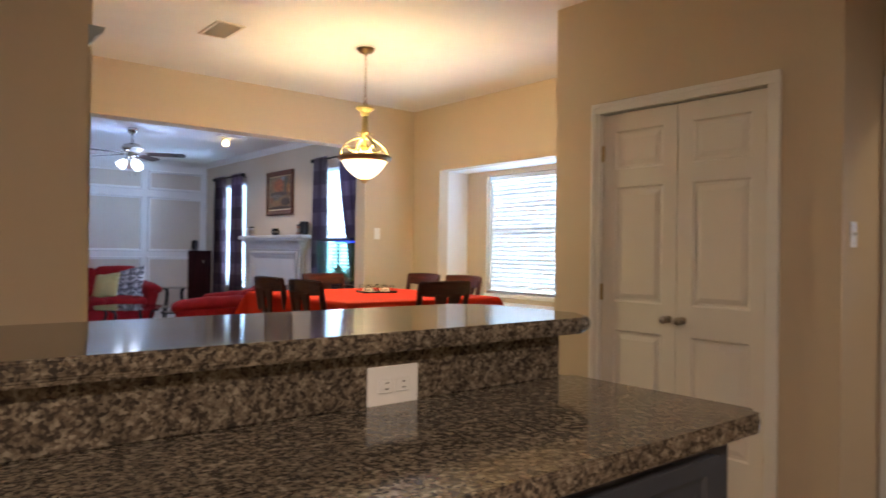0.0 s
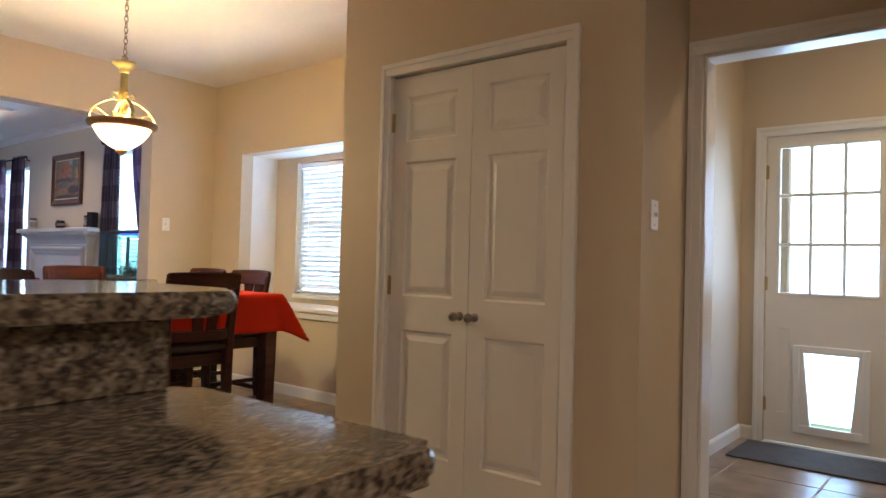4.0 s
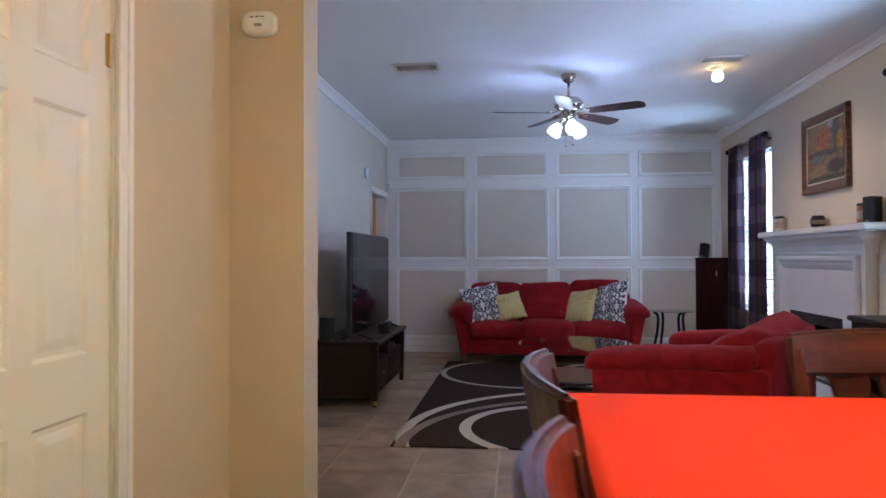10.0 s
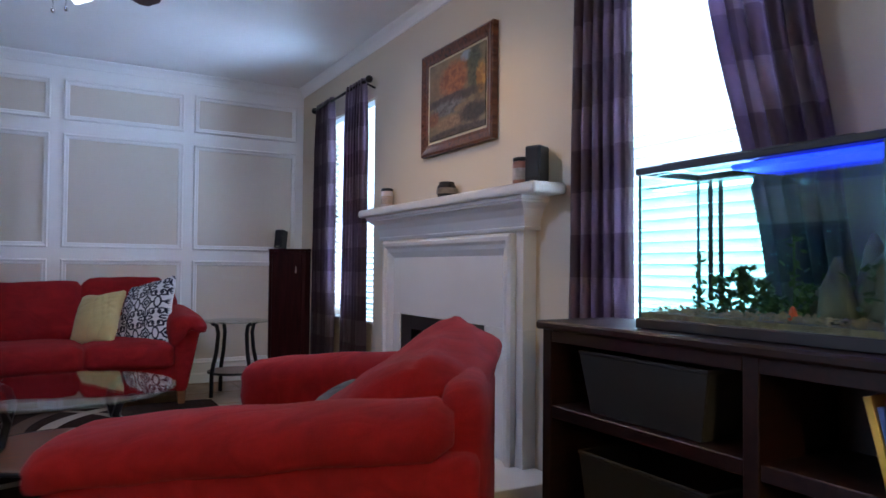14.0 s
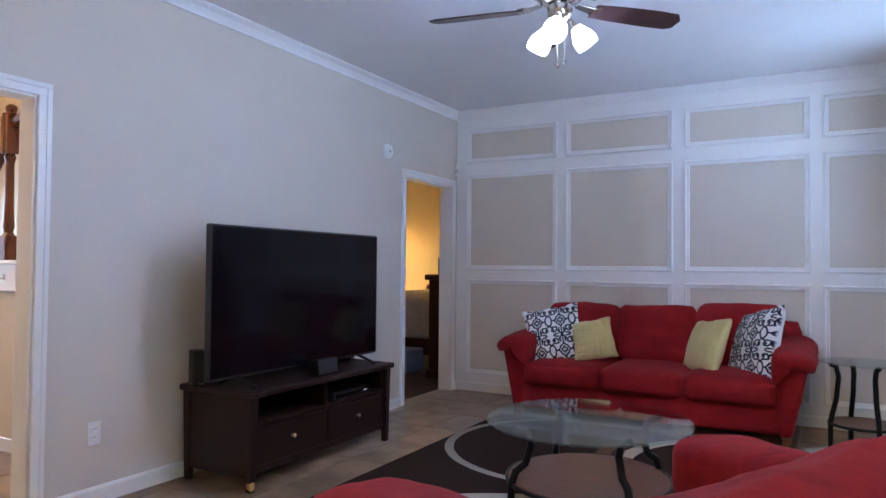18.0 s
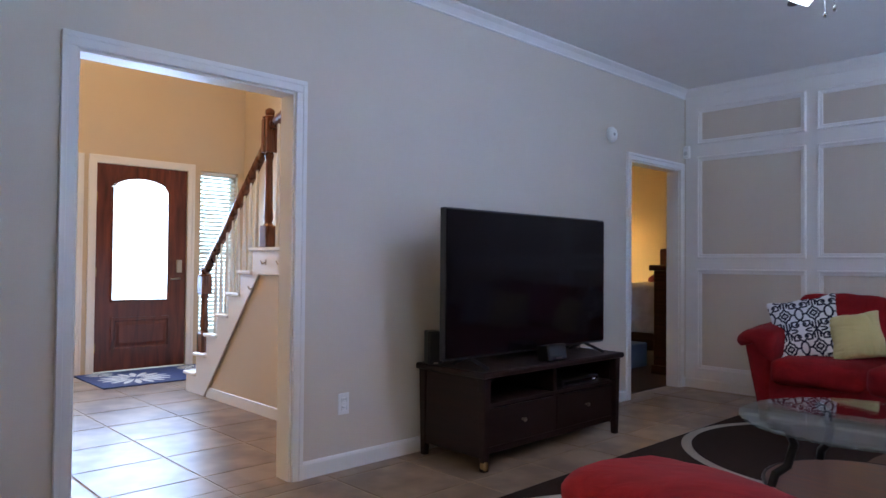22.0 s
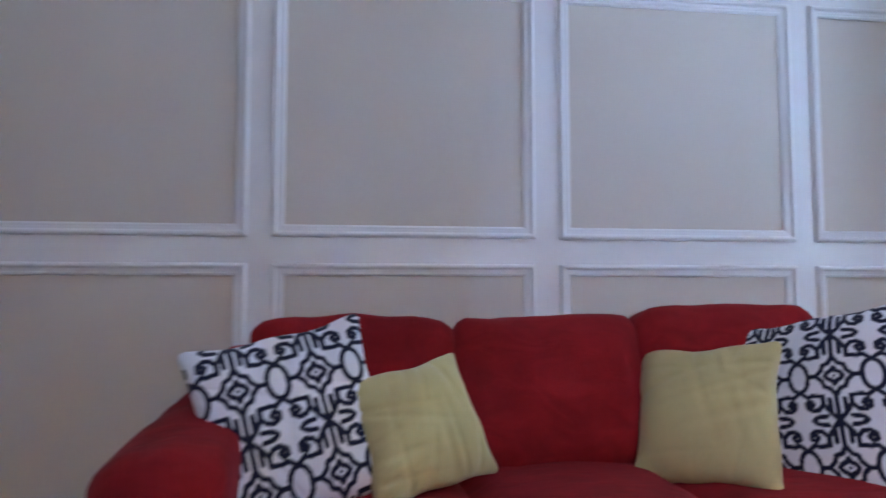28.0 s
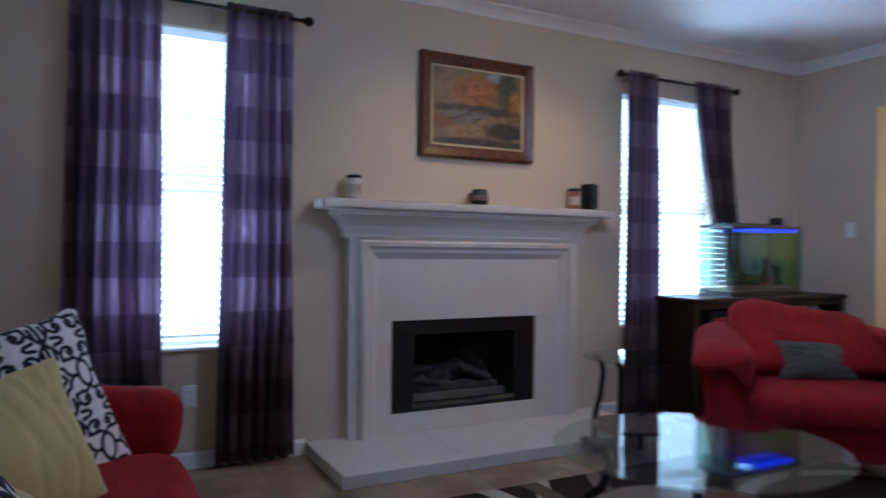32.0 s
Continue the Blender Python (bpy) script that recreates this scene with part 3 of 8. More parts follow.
# windows
M_VINYL = mat("white_vinyl", (0.82, 0.82, 0.80), 0.35, var=0.02)
M_SLAT = mat("white_blind_slat", (0.83, 0.83, 0.82), 0.45, var=0.02)
_n, _l = M_SLAT.node_tree.nodes, M_SLAT.node_tree.links
_t, _x = _n.new("ShaderNodeBsdfTranslucent"), _n.new("ShaderNodeMixShader")
_t.inputs[0].default_value = (0.85, 0.88, 0.9, 1)
_x.inputs[0].default_value = 0.42
_l.new(_n["Principled BSDF"].outputs[0], _x.inputs[1])
_l.new(_t.outputs[0], _x.inputs[2])
_l.new(_x.outputs[0], _n["Material Output"].inputs[0])
M_PANE = glass("window_glass")


# same slats, a dimmer copy: less daylight let through at the box window
M_DIMSLAT = mat("white_blind_slat_dimmed", (0.80, 0.80, 0.79), 0.4, var=0.03)
_n, _l = M_DIMSLAT.node_tree.nodes, M_DIMSLAT.node_tree.links
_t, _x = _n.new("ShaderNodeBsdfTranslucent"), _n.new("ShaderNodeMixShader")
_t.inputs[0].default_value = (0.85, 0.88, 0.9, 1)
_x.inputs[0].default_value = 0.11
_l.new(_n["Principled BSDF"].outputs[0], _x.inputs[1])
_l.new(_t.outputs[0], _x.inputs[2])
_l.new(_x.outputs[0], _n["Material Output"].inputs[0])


def window_x(name, x, out, y0, y1, z0, z1, label, tilt=38, thick=0.14, slat=M_SLAT):
    """A double-hung window in a wall whose room face is at x; out: the side of the street (+1 or -1). Blind hangs on the room side."""
    w = thing(name, Matrix.Identity(4), label, "window", kind="structure")
    xa, xb = sorted((x + out * (thick - 0.06), x + out * (thick - 0.01)))
    fr = 0.045
    for nm, (u0, u1, v0, v1) in (("window_frame", (y0, y0 + fr, z0, z1)), ("window_frame", (y1 - fr, y1, z0, z1)), ("window_frame", (y0 + fr, y1 - fr, z1 - fr, z1)), ("window_frame", (y0 + fr, y1 - fr, z0, z0 + fr)), ("meeting_rail", (y0 + fr, y1 - fr, (z0 + z1) / 2 - 0.02, (z0 + z1) / 2 + 0.02))):
        part(nm, bx(xa, xb, u0, u1, v0, v1, 0.004), M_VINYL, w)
    xm = (xa + xb) / 2
    zm = (z0 + z1) / 2
    for v0, v1 in ((z0 + fr, zm - 0.02), (zm + 0.02, z1 - fr)):
        pane = part("pane", bx(xm - 0.003, xm + 0.003, y0 + fr, y1 - fr, v0, v1), M_PANE, w)
        pane.visible_shadow = False
    part("window_sill", bx(*sorted((x - out * 0.03, x + out * 0.08)), y0 - 0.02 if thick < 0.13 else y0, y1, z0 - 0.02 if thick < 0.13 else z0, z0 + 0.018, 0.004), M_TRIM, w)
    if slat:
        b = thing(name.replace("window", "window_blind"), Matrix.Identity(4), "lowered white horizontal slat blind", "blind")
        xs = x + out * 0.045
        part("headrail", bx(xs - 0.025, xs + 0.025, y0 + 0.008, y1 - 0.008, z1 - 0.05, z1 - 0.003, 0.004), slat, b)
        step = 0.044
        count = int((z1 - 0.06 - z0 - 0.05) / step)
        sl = bx(-0.025, 0.025, y0 + 0.012, y1 - 0.012, -0.0014, 0.0014)
        me = bpy.data.meshes.new("slat")
        sl.to_mesh(me)
        sl.free()
        me.materials.append(slat)
        for k in range(count):
            s = new("slat", me)
            s.matrix_world = pose(xs, 0, z1 - 0.075 - k * step, 0, out * tilt, 0)
            s.parent = b
        zb = z1 - 0.075 - count * step
        part("bottom_rail", bx(xs - 0.024, xs + 0.024, y0 + 0.01, y1 - 0.01, zb - 0.012, zb + 0.006, 0.003), slat, b)
        for u in (y0 + 0.15, y1 - 0.15):
            part("ladder_cord", tube([(xs - out * 0.027, u, z1 - 0.05), (xs - out * 0.027, u, zb)], 0.0012, 5), slat, b)
    return w


window_x("window_1", FIRX, 1, 10.03, 10.93, 0.62, 2.31, "tall bright double-hung window beside the fireplace")
window_x("window_2", FIRX, 1, 6.70, 7.60, 0.62, 2.31, "tall bright double-hung window behind the aquarium")
window_x("window_3", 5.44, 1, 3.42, 4.78, 0.80, 2.02, "wide box window over a deep white sill", tilt=61, thick=0.12, slat=M_DIMSLAT)
window_x("window_4", HX, -1, 7.20, 7.73, 0.30, 2.11, "narrow sidelight window beside the front door", tilt=-30)
window_x("window_5", HX, -1, 8.96, 9.40, 0.30, 2.11, "narrow sidelight window behind the stairs", tilt=-30)
tagged(part("window_sill_deep", bx(5.0, 5.44, 3.03, 5.08, 0.70, 0.735, 0.006), M_TRIM), "deep white painted window seat sill", "sill", kind="structure")
tagged(part("sill_apron", bx(5.022, 5.04, 3.02, 5.10, 0.645, 0.70, 0.004), M_TRIM), "white apron moulding under the sill", "trim", kind="structure")
# bright outdoors
for nm, m, sx, sz in (("backdrop_east", pose(9.5, 7.5, 2.5, 90, 0, 90), 16, 9), ("backdrop_west", pose(-8, 8.0, 2.0, 90, 0, -90), 12, 8), ("backdrop_back", pose(10.5, 0.5, 2.0, 90, 0, 90), 8, 7)):
    bm = bmesh.new()
    bmesh.ops.create_grid(bm, x_segments=1, y_segments=1, size=0.5)
    bmesh.ops.scale(bm, vec=(sx, sz, 1), verts=bm.verts)
    bmesh.ops.transform(bm, matrix=m, verts=bm.verts)
    tagged(part(nm, bm, M_EXT), "hazy overexposed daylight outdoors", "backdrop", kind="structure")
tagged(part("ground", bx(-60, 60, -60, 60, -0.4, -0.3), mat("ground_grass", (0.10, 0.13, 0.05), 0.9, var=0.3, scale=0.8)), "pale grass ground outside the house", "ground", kind="structure")

# ---- furniture materials ----
M_RED = mat("red_microfibre", (0.226, 0.0104, 0.0128), 0.9, var=0.20, scale=6, bump=0.3, bscale=260, spec=0.12, sheen=0.02)
_n, _l = M_RED.node_tree.nodes, M_RED.node_tree.links
_b = _n["Principled BSDF"]
# brushed nap in streaks, and soft creases
_t = [k for k in _n if k.type == 'TEX_COORD'][0]
_m = _n.new("ShaderNodeMapping")
_m.inputs["Scale"].default_value, _m.inputs["Rotation"].default_value = (1.0, 2.6, 1.6), (0.4, 0.3, 0.7)
_w = _n.new("ShaderNodeTexNoise")
_w.inputs["Scale"].default_value, _w.inputs["Detail"].default_value, _w.inputs["Distortion"].default_value = 7.0, 6, 1.2
_l.new(_t.outputs["Object"], _m.inputs[0])
_l.new(_m.outputs[0], _w.inputs["Vector"])
_r = _n.new("ShaderNodeMapRange")
_r.inputs[1].default_value, _r.inputs[2].default_value, _r.inputs[3].default_value, _r.inputs[4].default_value = 0.32, 0.68, 0.86, 1.14
_l.new(_w.outputs["Fac"], _r.inputs[0])
_s = _n.new("ShaderNodeVectorMath")
_s.operation = 'SCALE'
_l.new(_b.inputs["Base Color"].links[0].from_socket, _s.inputs[0])
_l.new(_r.outputs[0], _s.inputs["Scale"])
_l.new(_s.outputs[0], _b.inputs["Base Color"])
_c = _n.new("ShaderNodeBump")
_c.inputs["Strength"].default_value, _c.inputs["Distance"].default_value = 0.35, 0.009
_l.new(_w.outputs["Fac"], _c.inputs["Height"])
_l.new(_b.inputs["Normal"].links[0].from_socket, _c.inputs["Normal"])
_l.new(_c.outputs[0], _b.inputs["Normal"])
M_CHERRY = wood("dark_cherry_wood", (0.028, 0.0075, 0.0055), (0.072, 0.018, 0.012), 0.32, coat=0.2)
M_CHAIR = wood("worn_cherry_wood", (0.026, 0.0070, 0.0052), (0.066, 0.018, 0.0115), 0.30, coat=0.0)
M_CHAIR.node_tree.nodes["Principled BSDF"].inputs["Specular IOR Level"].default_value = 0.26
M_MAROON = wood("dark_maroon_wood", (0.016, 0.0036, 0.0040), (0.042, 0.0076, 0.0080), 0.30, stretch=(9, 9, 1), coat=0.0)
M_MAROON.node_tree.nodes["Principled BSDF"].inputs["Specular IOR Level"].default_value = 0.14
M_ESP = wood("espresso_wood", (0.008, 0.0026, 0.0024), (0.022, 0.0066, 0.0048), 0.42, coat=0.04)
M_FOOT = wood("brown_wood_foot", (0.09, 0.035, 0.015), (0.20, 0.09, 0.04), 0.4)
M_IRON = mat("black_iron", (0.012, 0.012, 0.014), 0.42, 0.6, var=0.1)
M_BLACK = mat("black_plastic", (0.010, 0.010, 0.012), 0.38, var=0.08, scale=20)
M_GLASS = glass("table_glass", (0.86, 0.95, 0.93))
M_CLOTH = mat("red_tablecloth", (0.55, 0.032, 0.012), 0.85, var=0.05, scale=4, bump=0.3, bscale=420, spec=0.12)
M_SEATPAD = mat("dark_leather_seat", (0.018, 0.012, 0.010), 0.4, var=0.1, bump=0.2, bscale=90)
M_YEL = mat("pale_olive_linen", (0.52, 0.44, 0.19), 0.85, var=0.14, scale=8, bump=0.6, bscale=330, sheen=0.2)


def soft_box(w, d, h, r=0.06, cuts=7, puff=0.0, wrinkle=0.0, seed=0, bm=None, m=None, sag=0.0, crown=0.0, tip=0.0, taper=0.0):
    """An upholstered block centred on x and y, from z = 0 to h: rounded edges, puffed faces, faint creases."""
    own = bm is None
    bm = bm or bmesh.new()
    n = cuts + 1
    idx = {}

    def vert(i, j, k):
        key = (i, j, k)
        if key not in idx:
            u, v, t = 2 * i / n - 1, 2 * j / n - 1, 2 * k / n - 1
            p = Vector((u * w / 2, v * d / 2, t * h / 2))
            q = Vector((max(-w / 2 + r, min(w / 2 - r, p.x)), max(-d / 2 + r, min(d / 2 - r, p.y)), max(-h / 2 + r, min(h / 2 - r, p.z))))
            o = p - q
            if o.length > 1e-6:
                # spread samples of the rounded band over the arc
                e = Vector([(c / r) for c in o])
                mlen = max(abs(e.x), abs(e.y), abs(e.z))
                p = q + o.normalized() * r * mlen
            p.x += puff * w * u * abs(u) * 0.5 * (1 - v * v) * (1 - t * t)
            p.y += puff * d * v * abs(v) * 0.5 * (1 - u * u) * (1 - t * t)
            p.z += puff * h * t * abs(t) * (1 - u * u) * (1 - v * v)
            if crown and t > 0:
                p.z += crown * t * max(0.0, 1 - abs(u + (0.5 if tip else 0))) ** 1.2 - tip * u * t
            if sag:
                p.z -= sag * (u * u) * (t > 0)
            if wrinkle:
                p += wrinkle * noise.noise_vector(p * 7.0 + Vector((seed * 3.1, seed * 1.7, 0)))
            if taper:
                p.y = d / 2 - (d / 2 - p.y) * (1 - taper * max(0.0, (t + 1) / 2) ** 1.3)
            p.z += h / 2
            if m is not None:
                p = m @ p
            idx[key] = bm.verts.new(p)
        return idx[key]
    for a in range(n):
        for b in range(n):
            for f in (0, n):
                for quad in (((a, b, f), (a + 1, b, f), (a + 1, b + 1, f), (a, b + 1, f)), ((a, f, b), (a + 1, f, b), (a + 1, f, b + 1), (a, f, b + 1)), ((f, a, b), (f, a + 1, b), (f, a + 1, b + 1), (f, a, b + 1))):
                    bm.faces.new([vert(*c) for c in quad])
    if own:
        bmesh.ops.recalc_face_normals(bm, faces=bm.faces)
    return bm


ARM = [(-0.035, -0.20), (-0.045, -0.10), (-0.03, -0.02), (0.03, 0.006), (0.11, 0.006), (0.185, -0.016), (0.228, -0.062), (0.218, -0.108), (0.17, -0.118), (0.10, -0.10), (0.04, -0.13), (0.0, -0.20)]


def arm_pad(y0, y1, z, wide, side, seed=0):
    """A stuffed pad laid over the arm from front y0 to back y1: down to the seat inside, a fat lip outside, pleated at its rounded front."""
    sec = []
    m = len(ARM)
    for i in range(m):
        p0, p1, p2, p3 = (Vector(ARM[(i + d) % m]) for d in (-1, 0, 1, 2))
        for q in range(3):
            t = q / 3
            sec.append(0.5 * ((2 * p1) + (p2 - p0) * t + (2 * p0 - 5 * p1 + 4 * p2 - p3) * t * t + (3 * p1 - p0 - 3 * p2 + p3) * t ** 3))
    mid = Vector((0.09, -0.06))
    bm = bmesh.new()
    steps = 26
    rings = []
    for i in range(steps + 1):
        t = i / steps
        y = y0 + (y1 - y0) * (t ** 1.25)
        a, b = min(1.0, (y - y0) / 0.085), min(1.0, (y1 - y) / 0.05)
        k = 0.30 + 0.70 * math.sqrt(max(0.0, 1 - (1 - a) ** 2))
        k *= 0.55 + 0.45 * math.sqrt(max(0.0, 1 - (1 - b) ** 2))
        ring = []
        for r, p in enumerate(sec):
            c = mid + (p - mid) * k
            dz = -0.045 * (1 - t) ** 2 + 0.022 * t
            v = Vector((side * c.x * wide, y, z + c.y + dz))
            v += 0.009 * noise.noise_vector(v * 6.5 + Vector((seed, 0, 0)))
            fold = 0.004 * math.sin(r * 1.9 + seed) * max(0.0, 1 - (y - y0) / 0.22)
            v.z += fold
            v.y += fold
            ring.append(bm.verts.new(v))
        rings.append(ring)
    n = len(sec)
    for a, b in zip(rings, rings[1:]):
        for r in range(n):
            bm.faces.new((a[r], a[(r + 1) % n], b[(r + 1) % n], b[r]))
    bm.faces.new(rings[0][::-1])
    bm.faces.new(rings[-1])
    bmesh.ops.recalc_face_normals(bm, faces=bm.faces)
    return bm


def flared_panel(x0b, x1b, x0t, x1t, y0, y1, h0, h1, r=0.02):
    """An upholstered side panel, wider or further out at its top."""
    bm = bmesh.new()
    box(bm, -0.5, 0.5, y0, y1, h0, h1)
    for v in bm.verts:
        t = (v.co.z - h0) / (h1 - h0)
        a, b = x0b + (x0t - x0b) * t, x1b + (x1t - x1b) * t
        v.co.x = a if v.co.x < 0 else b
    bmesh.ops.bevel(bm, geom=list(bm.edges), offset=r, segments=2, affect='EDGES', profile=0.5)
    return bm


def couch(name, m, seats, inner, depth, label, category, seat_h=0.47, back_h=0.905, arm_h=0.65, seed=1, crown=0.0, flare=(0.085, 0.185), tip=0.0, splay=0.0, back_t=0.20, cushion_y=0.31, lean=13, roll=1.0, back_low=0.20, stuff=0.24, taper=0.0):
    """An upholstered seat with rolled arms. Its front is at -y."""
    ob = thing(name, m, label, category)
    f, b = -depth / 2, depth / 2
    hw = inner / 2

    def sub(nm, bm, material=M_RED, smooth=True):
        for v in bm.verts:
            v.co.x *= 1 - splay * 2 * v.co.y / depth
        bmesh.ops.transform(bm, matrix=m, verts=bm.verts)
        return part(nm, bm, material, ob, smooth=smooth)
    base = soft_box(inner + 0.16, depth - 0.10, 0.22, 0.03, 6, 0.0, 0.004, seed, m=pose(0, 0.0, 0.10))
    sub("base", base)
    sub("back_panel", soft_box(inner + 0.22, back_t, back_h - back_low, min(0.06, back_t * 0.42), 7, 0.02, 0.006, seed + 2, m=pose(0, b - back_t / 2 - 0.02, 0.12)))
    w = inner / seats
    for k in range(seats):
        cx = -hw + (k + 0.5) * w
        sub("seat_cushion", soft_box(w - 0.012, depth - 0.26, 0.19, 0.055, 9, 0.10, 0.007, seed + 5 + k, m=pose(cx, f + (depth - 0.26) / 2 + 0.015, seat_h - 0.19)))
        top = back_h + (0.035 if seats > 1 and k == seats - 1 else 0.0)
        sub("back_cushion", soft_box(w + (0.008 if seats > 1 else -0.02), stuff, top - seat_h + 0.01, 0.06, 13, 0.05, 0.019, seed + 9 + k, m=pose(cx, b - cushion_y, seat_h - 0.02, -lean), crown=crown, tip=tip, taper=taper))
    for side in (-1, 1):
        x0, x1 = sorted((side * hw, side * (hw + flare[0])))
        x0t, x1t = sorted((side * (hw - 0.01), side * (hw + flare[1])))
        sub("arm_panel", flared_panel(x0, x1, x0t, x1t, f + 0.04, b - 0.04, 0.10, arm_h - 0.055, 0.03))
        pad = arm_pad(f - 0.01, b - 0.10, arm_h + 0.035, roll, side, seed + side)
        bmesh.ops.translate(pad, vec=(side * hw, 0, 0), verts=pad.verts)
        sub("arm_pad", pad)
        for y in (f + 0.09, b - 0.10):
            leg = bmesh.new()
            box(leg, -0.035, 0.035, -0.035, 0.035, 0, 0.11)
            for v in leg.verts:
                if v.co.z < 0.01:
                    v.co.x *= 0.65
                    v.co.y *= 0.65
            bmesh.ops.bevel(leg, geom=list(leg.edges), offset=0.006, segments=1, affect='EDGES')
            bmesh.ops.translate(leg, vec=(side * (hw + 0.05), y, 0), verts=leg.verts)
            sub("leg", leg, M_FOOT, False)
    return ob


sofa = couch("sofa", pose(2.935, 11.19, 0), 3, 1.80, 0.98, "red microfibre three-seat sofa with rolled arms", "sofa")
armchair = couch("armchair", pose(3.80, 7.345, 0, 0, 0, -125), 1, 0.84, 1.0, "red microfibre armchair with a crumpled back cushion", "armchair", seed=21, back_h=0.905, crown=0.042, flare=(0.15, 0.20), arm_h=0.665, seat_h=0.45, splay=0.18, back_t=0.13, cushion_y=0.425, lean=30, tip=0.03, roll=0.98, back_low=0.27, stuff=0.42, taper=0.48)


# ---- throw pillows ----
CELL_U, CELL_V = 0.094, 0.122               # half a repeat of the printed scrollwork, across and up


def print_strokes():
    """The strokes of one quarter of the repeat, in its half widths across and up, as runs of points."""
    runs = [
        [(0.0, 0.66), (0.20, 0.53), (0.34, 0.56), (0.62, 0.54), (0.62, 0.36), (0.80, 0.16), (1.0, 0.0)],
        [(1.0, 0.0), (1.0, 0.54)],
        [(0.62, 0.36), (0.48, 0.24), (0.32, 0.22), (0.17, 0.29), (0.16, 0.40), (0.28, 0.44), (0.35, 0.36), (0.28, 0.32)],
        [(1.0, 0.54), (0.88, 0.70), (0.72, 0.75), (0.66, 0.88), (0.50, 1.0)],
        [(0.50, 1.0), (0.27, 1.0)],
        [(1.0, 0.80), (0.93, 0.89), (0.84, 0.92), (0.76, 1.0)],
        [(0.80, 0.16), (0.80, 0.46)],
        [(0.30, 0.0), (0.40, 0.07), (0.66, 0.10)],
    ]
    runs.append([(0.27 * math.sin(a * math.pi / 16), 1.0 - 0.34 * math.cos(a * math.pi / 16)) for a in range(9)])
    return [(a, b) for r in runs for a, b in zip(r, r[1:])]


def print_ink(x, z):
    """How much ink of the scrollwork lies at each point of a pillow's face, from 0 to 1."""
    u = np.abs((x / CELL_U + 1.0) % 2.0 - 1.0)
    v = np.abs((z / CELL_V + 1.0) % 2.0 - 1.0)
    px, pz = u * CELL_U, v * CELL_V
    best = np.full(x.shape, 1.0)
    for (ax, az), (bx_, bz) in print_strokes():
        ax, az, bx_, bz = ax * CELL_U, az * CELL_V, bx_ * CELL_U, bz * CELL_V
        dx, dz = bx_ - ax, bz - az
        k = np.clip(((px - ax) * dx + (pz - az) * dz) / (dx * dx + dz * dz), 0, 1)
        best = np.minimum(best, np.hypot(px - ax - k * dx, pz - az - k * dz))
    best = np.minimum(best, np.abs(np.hypot(px - CELL_U, pz - CELL_V)) + 0.002)
    return np.clip((0.0074 - best) / 0.0022, 0, 1)


def cloth(name, base, dark=None):
    """Woven cushion cloth; dark: the colour of a print whose ink lies in the mesh's colour layer."""
    m = mat(name, base, 0.88, var=0.10, scale=9, bump=0.5, bscale=420, spec=0.15, sheen=0.1)
    if dark:
        n, l = m.node_tree.nodes, m.node_tree.links
        b = n["Principled BSDF"]
        under = b.inputs["Base Color"].links[0].from_socket
        ink = n.new("ShaderNodeAttribute")
        ink.attribute_name = "ink"
        mx = n.new("ShaderNodeMixRGB")
        mx.inputs[2].default_value = (*dark, 1)
        l.new(ink.outputs["Fac"], mx.inputs[0])
        l.new(under, mx.inputs[1])
        l.new(mx.outputs[0], b.inputs["Base Color"])
    return m


M_TRELLIS = cloth("trellis_print", (0.74, 0.74, 0.75), (0.010, 0.013, 0.032))


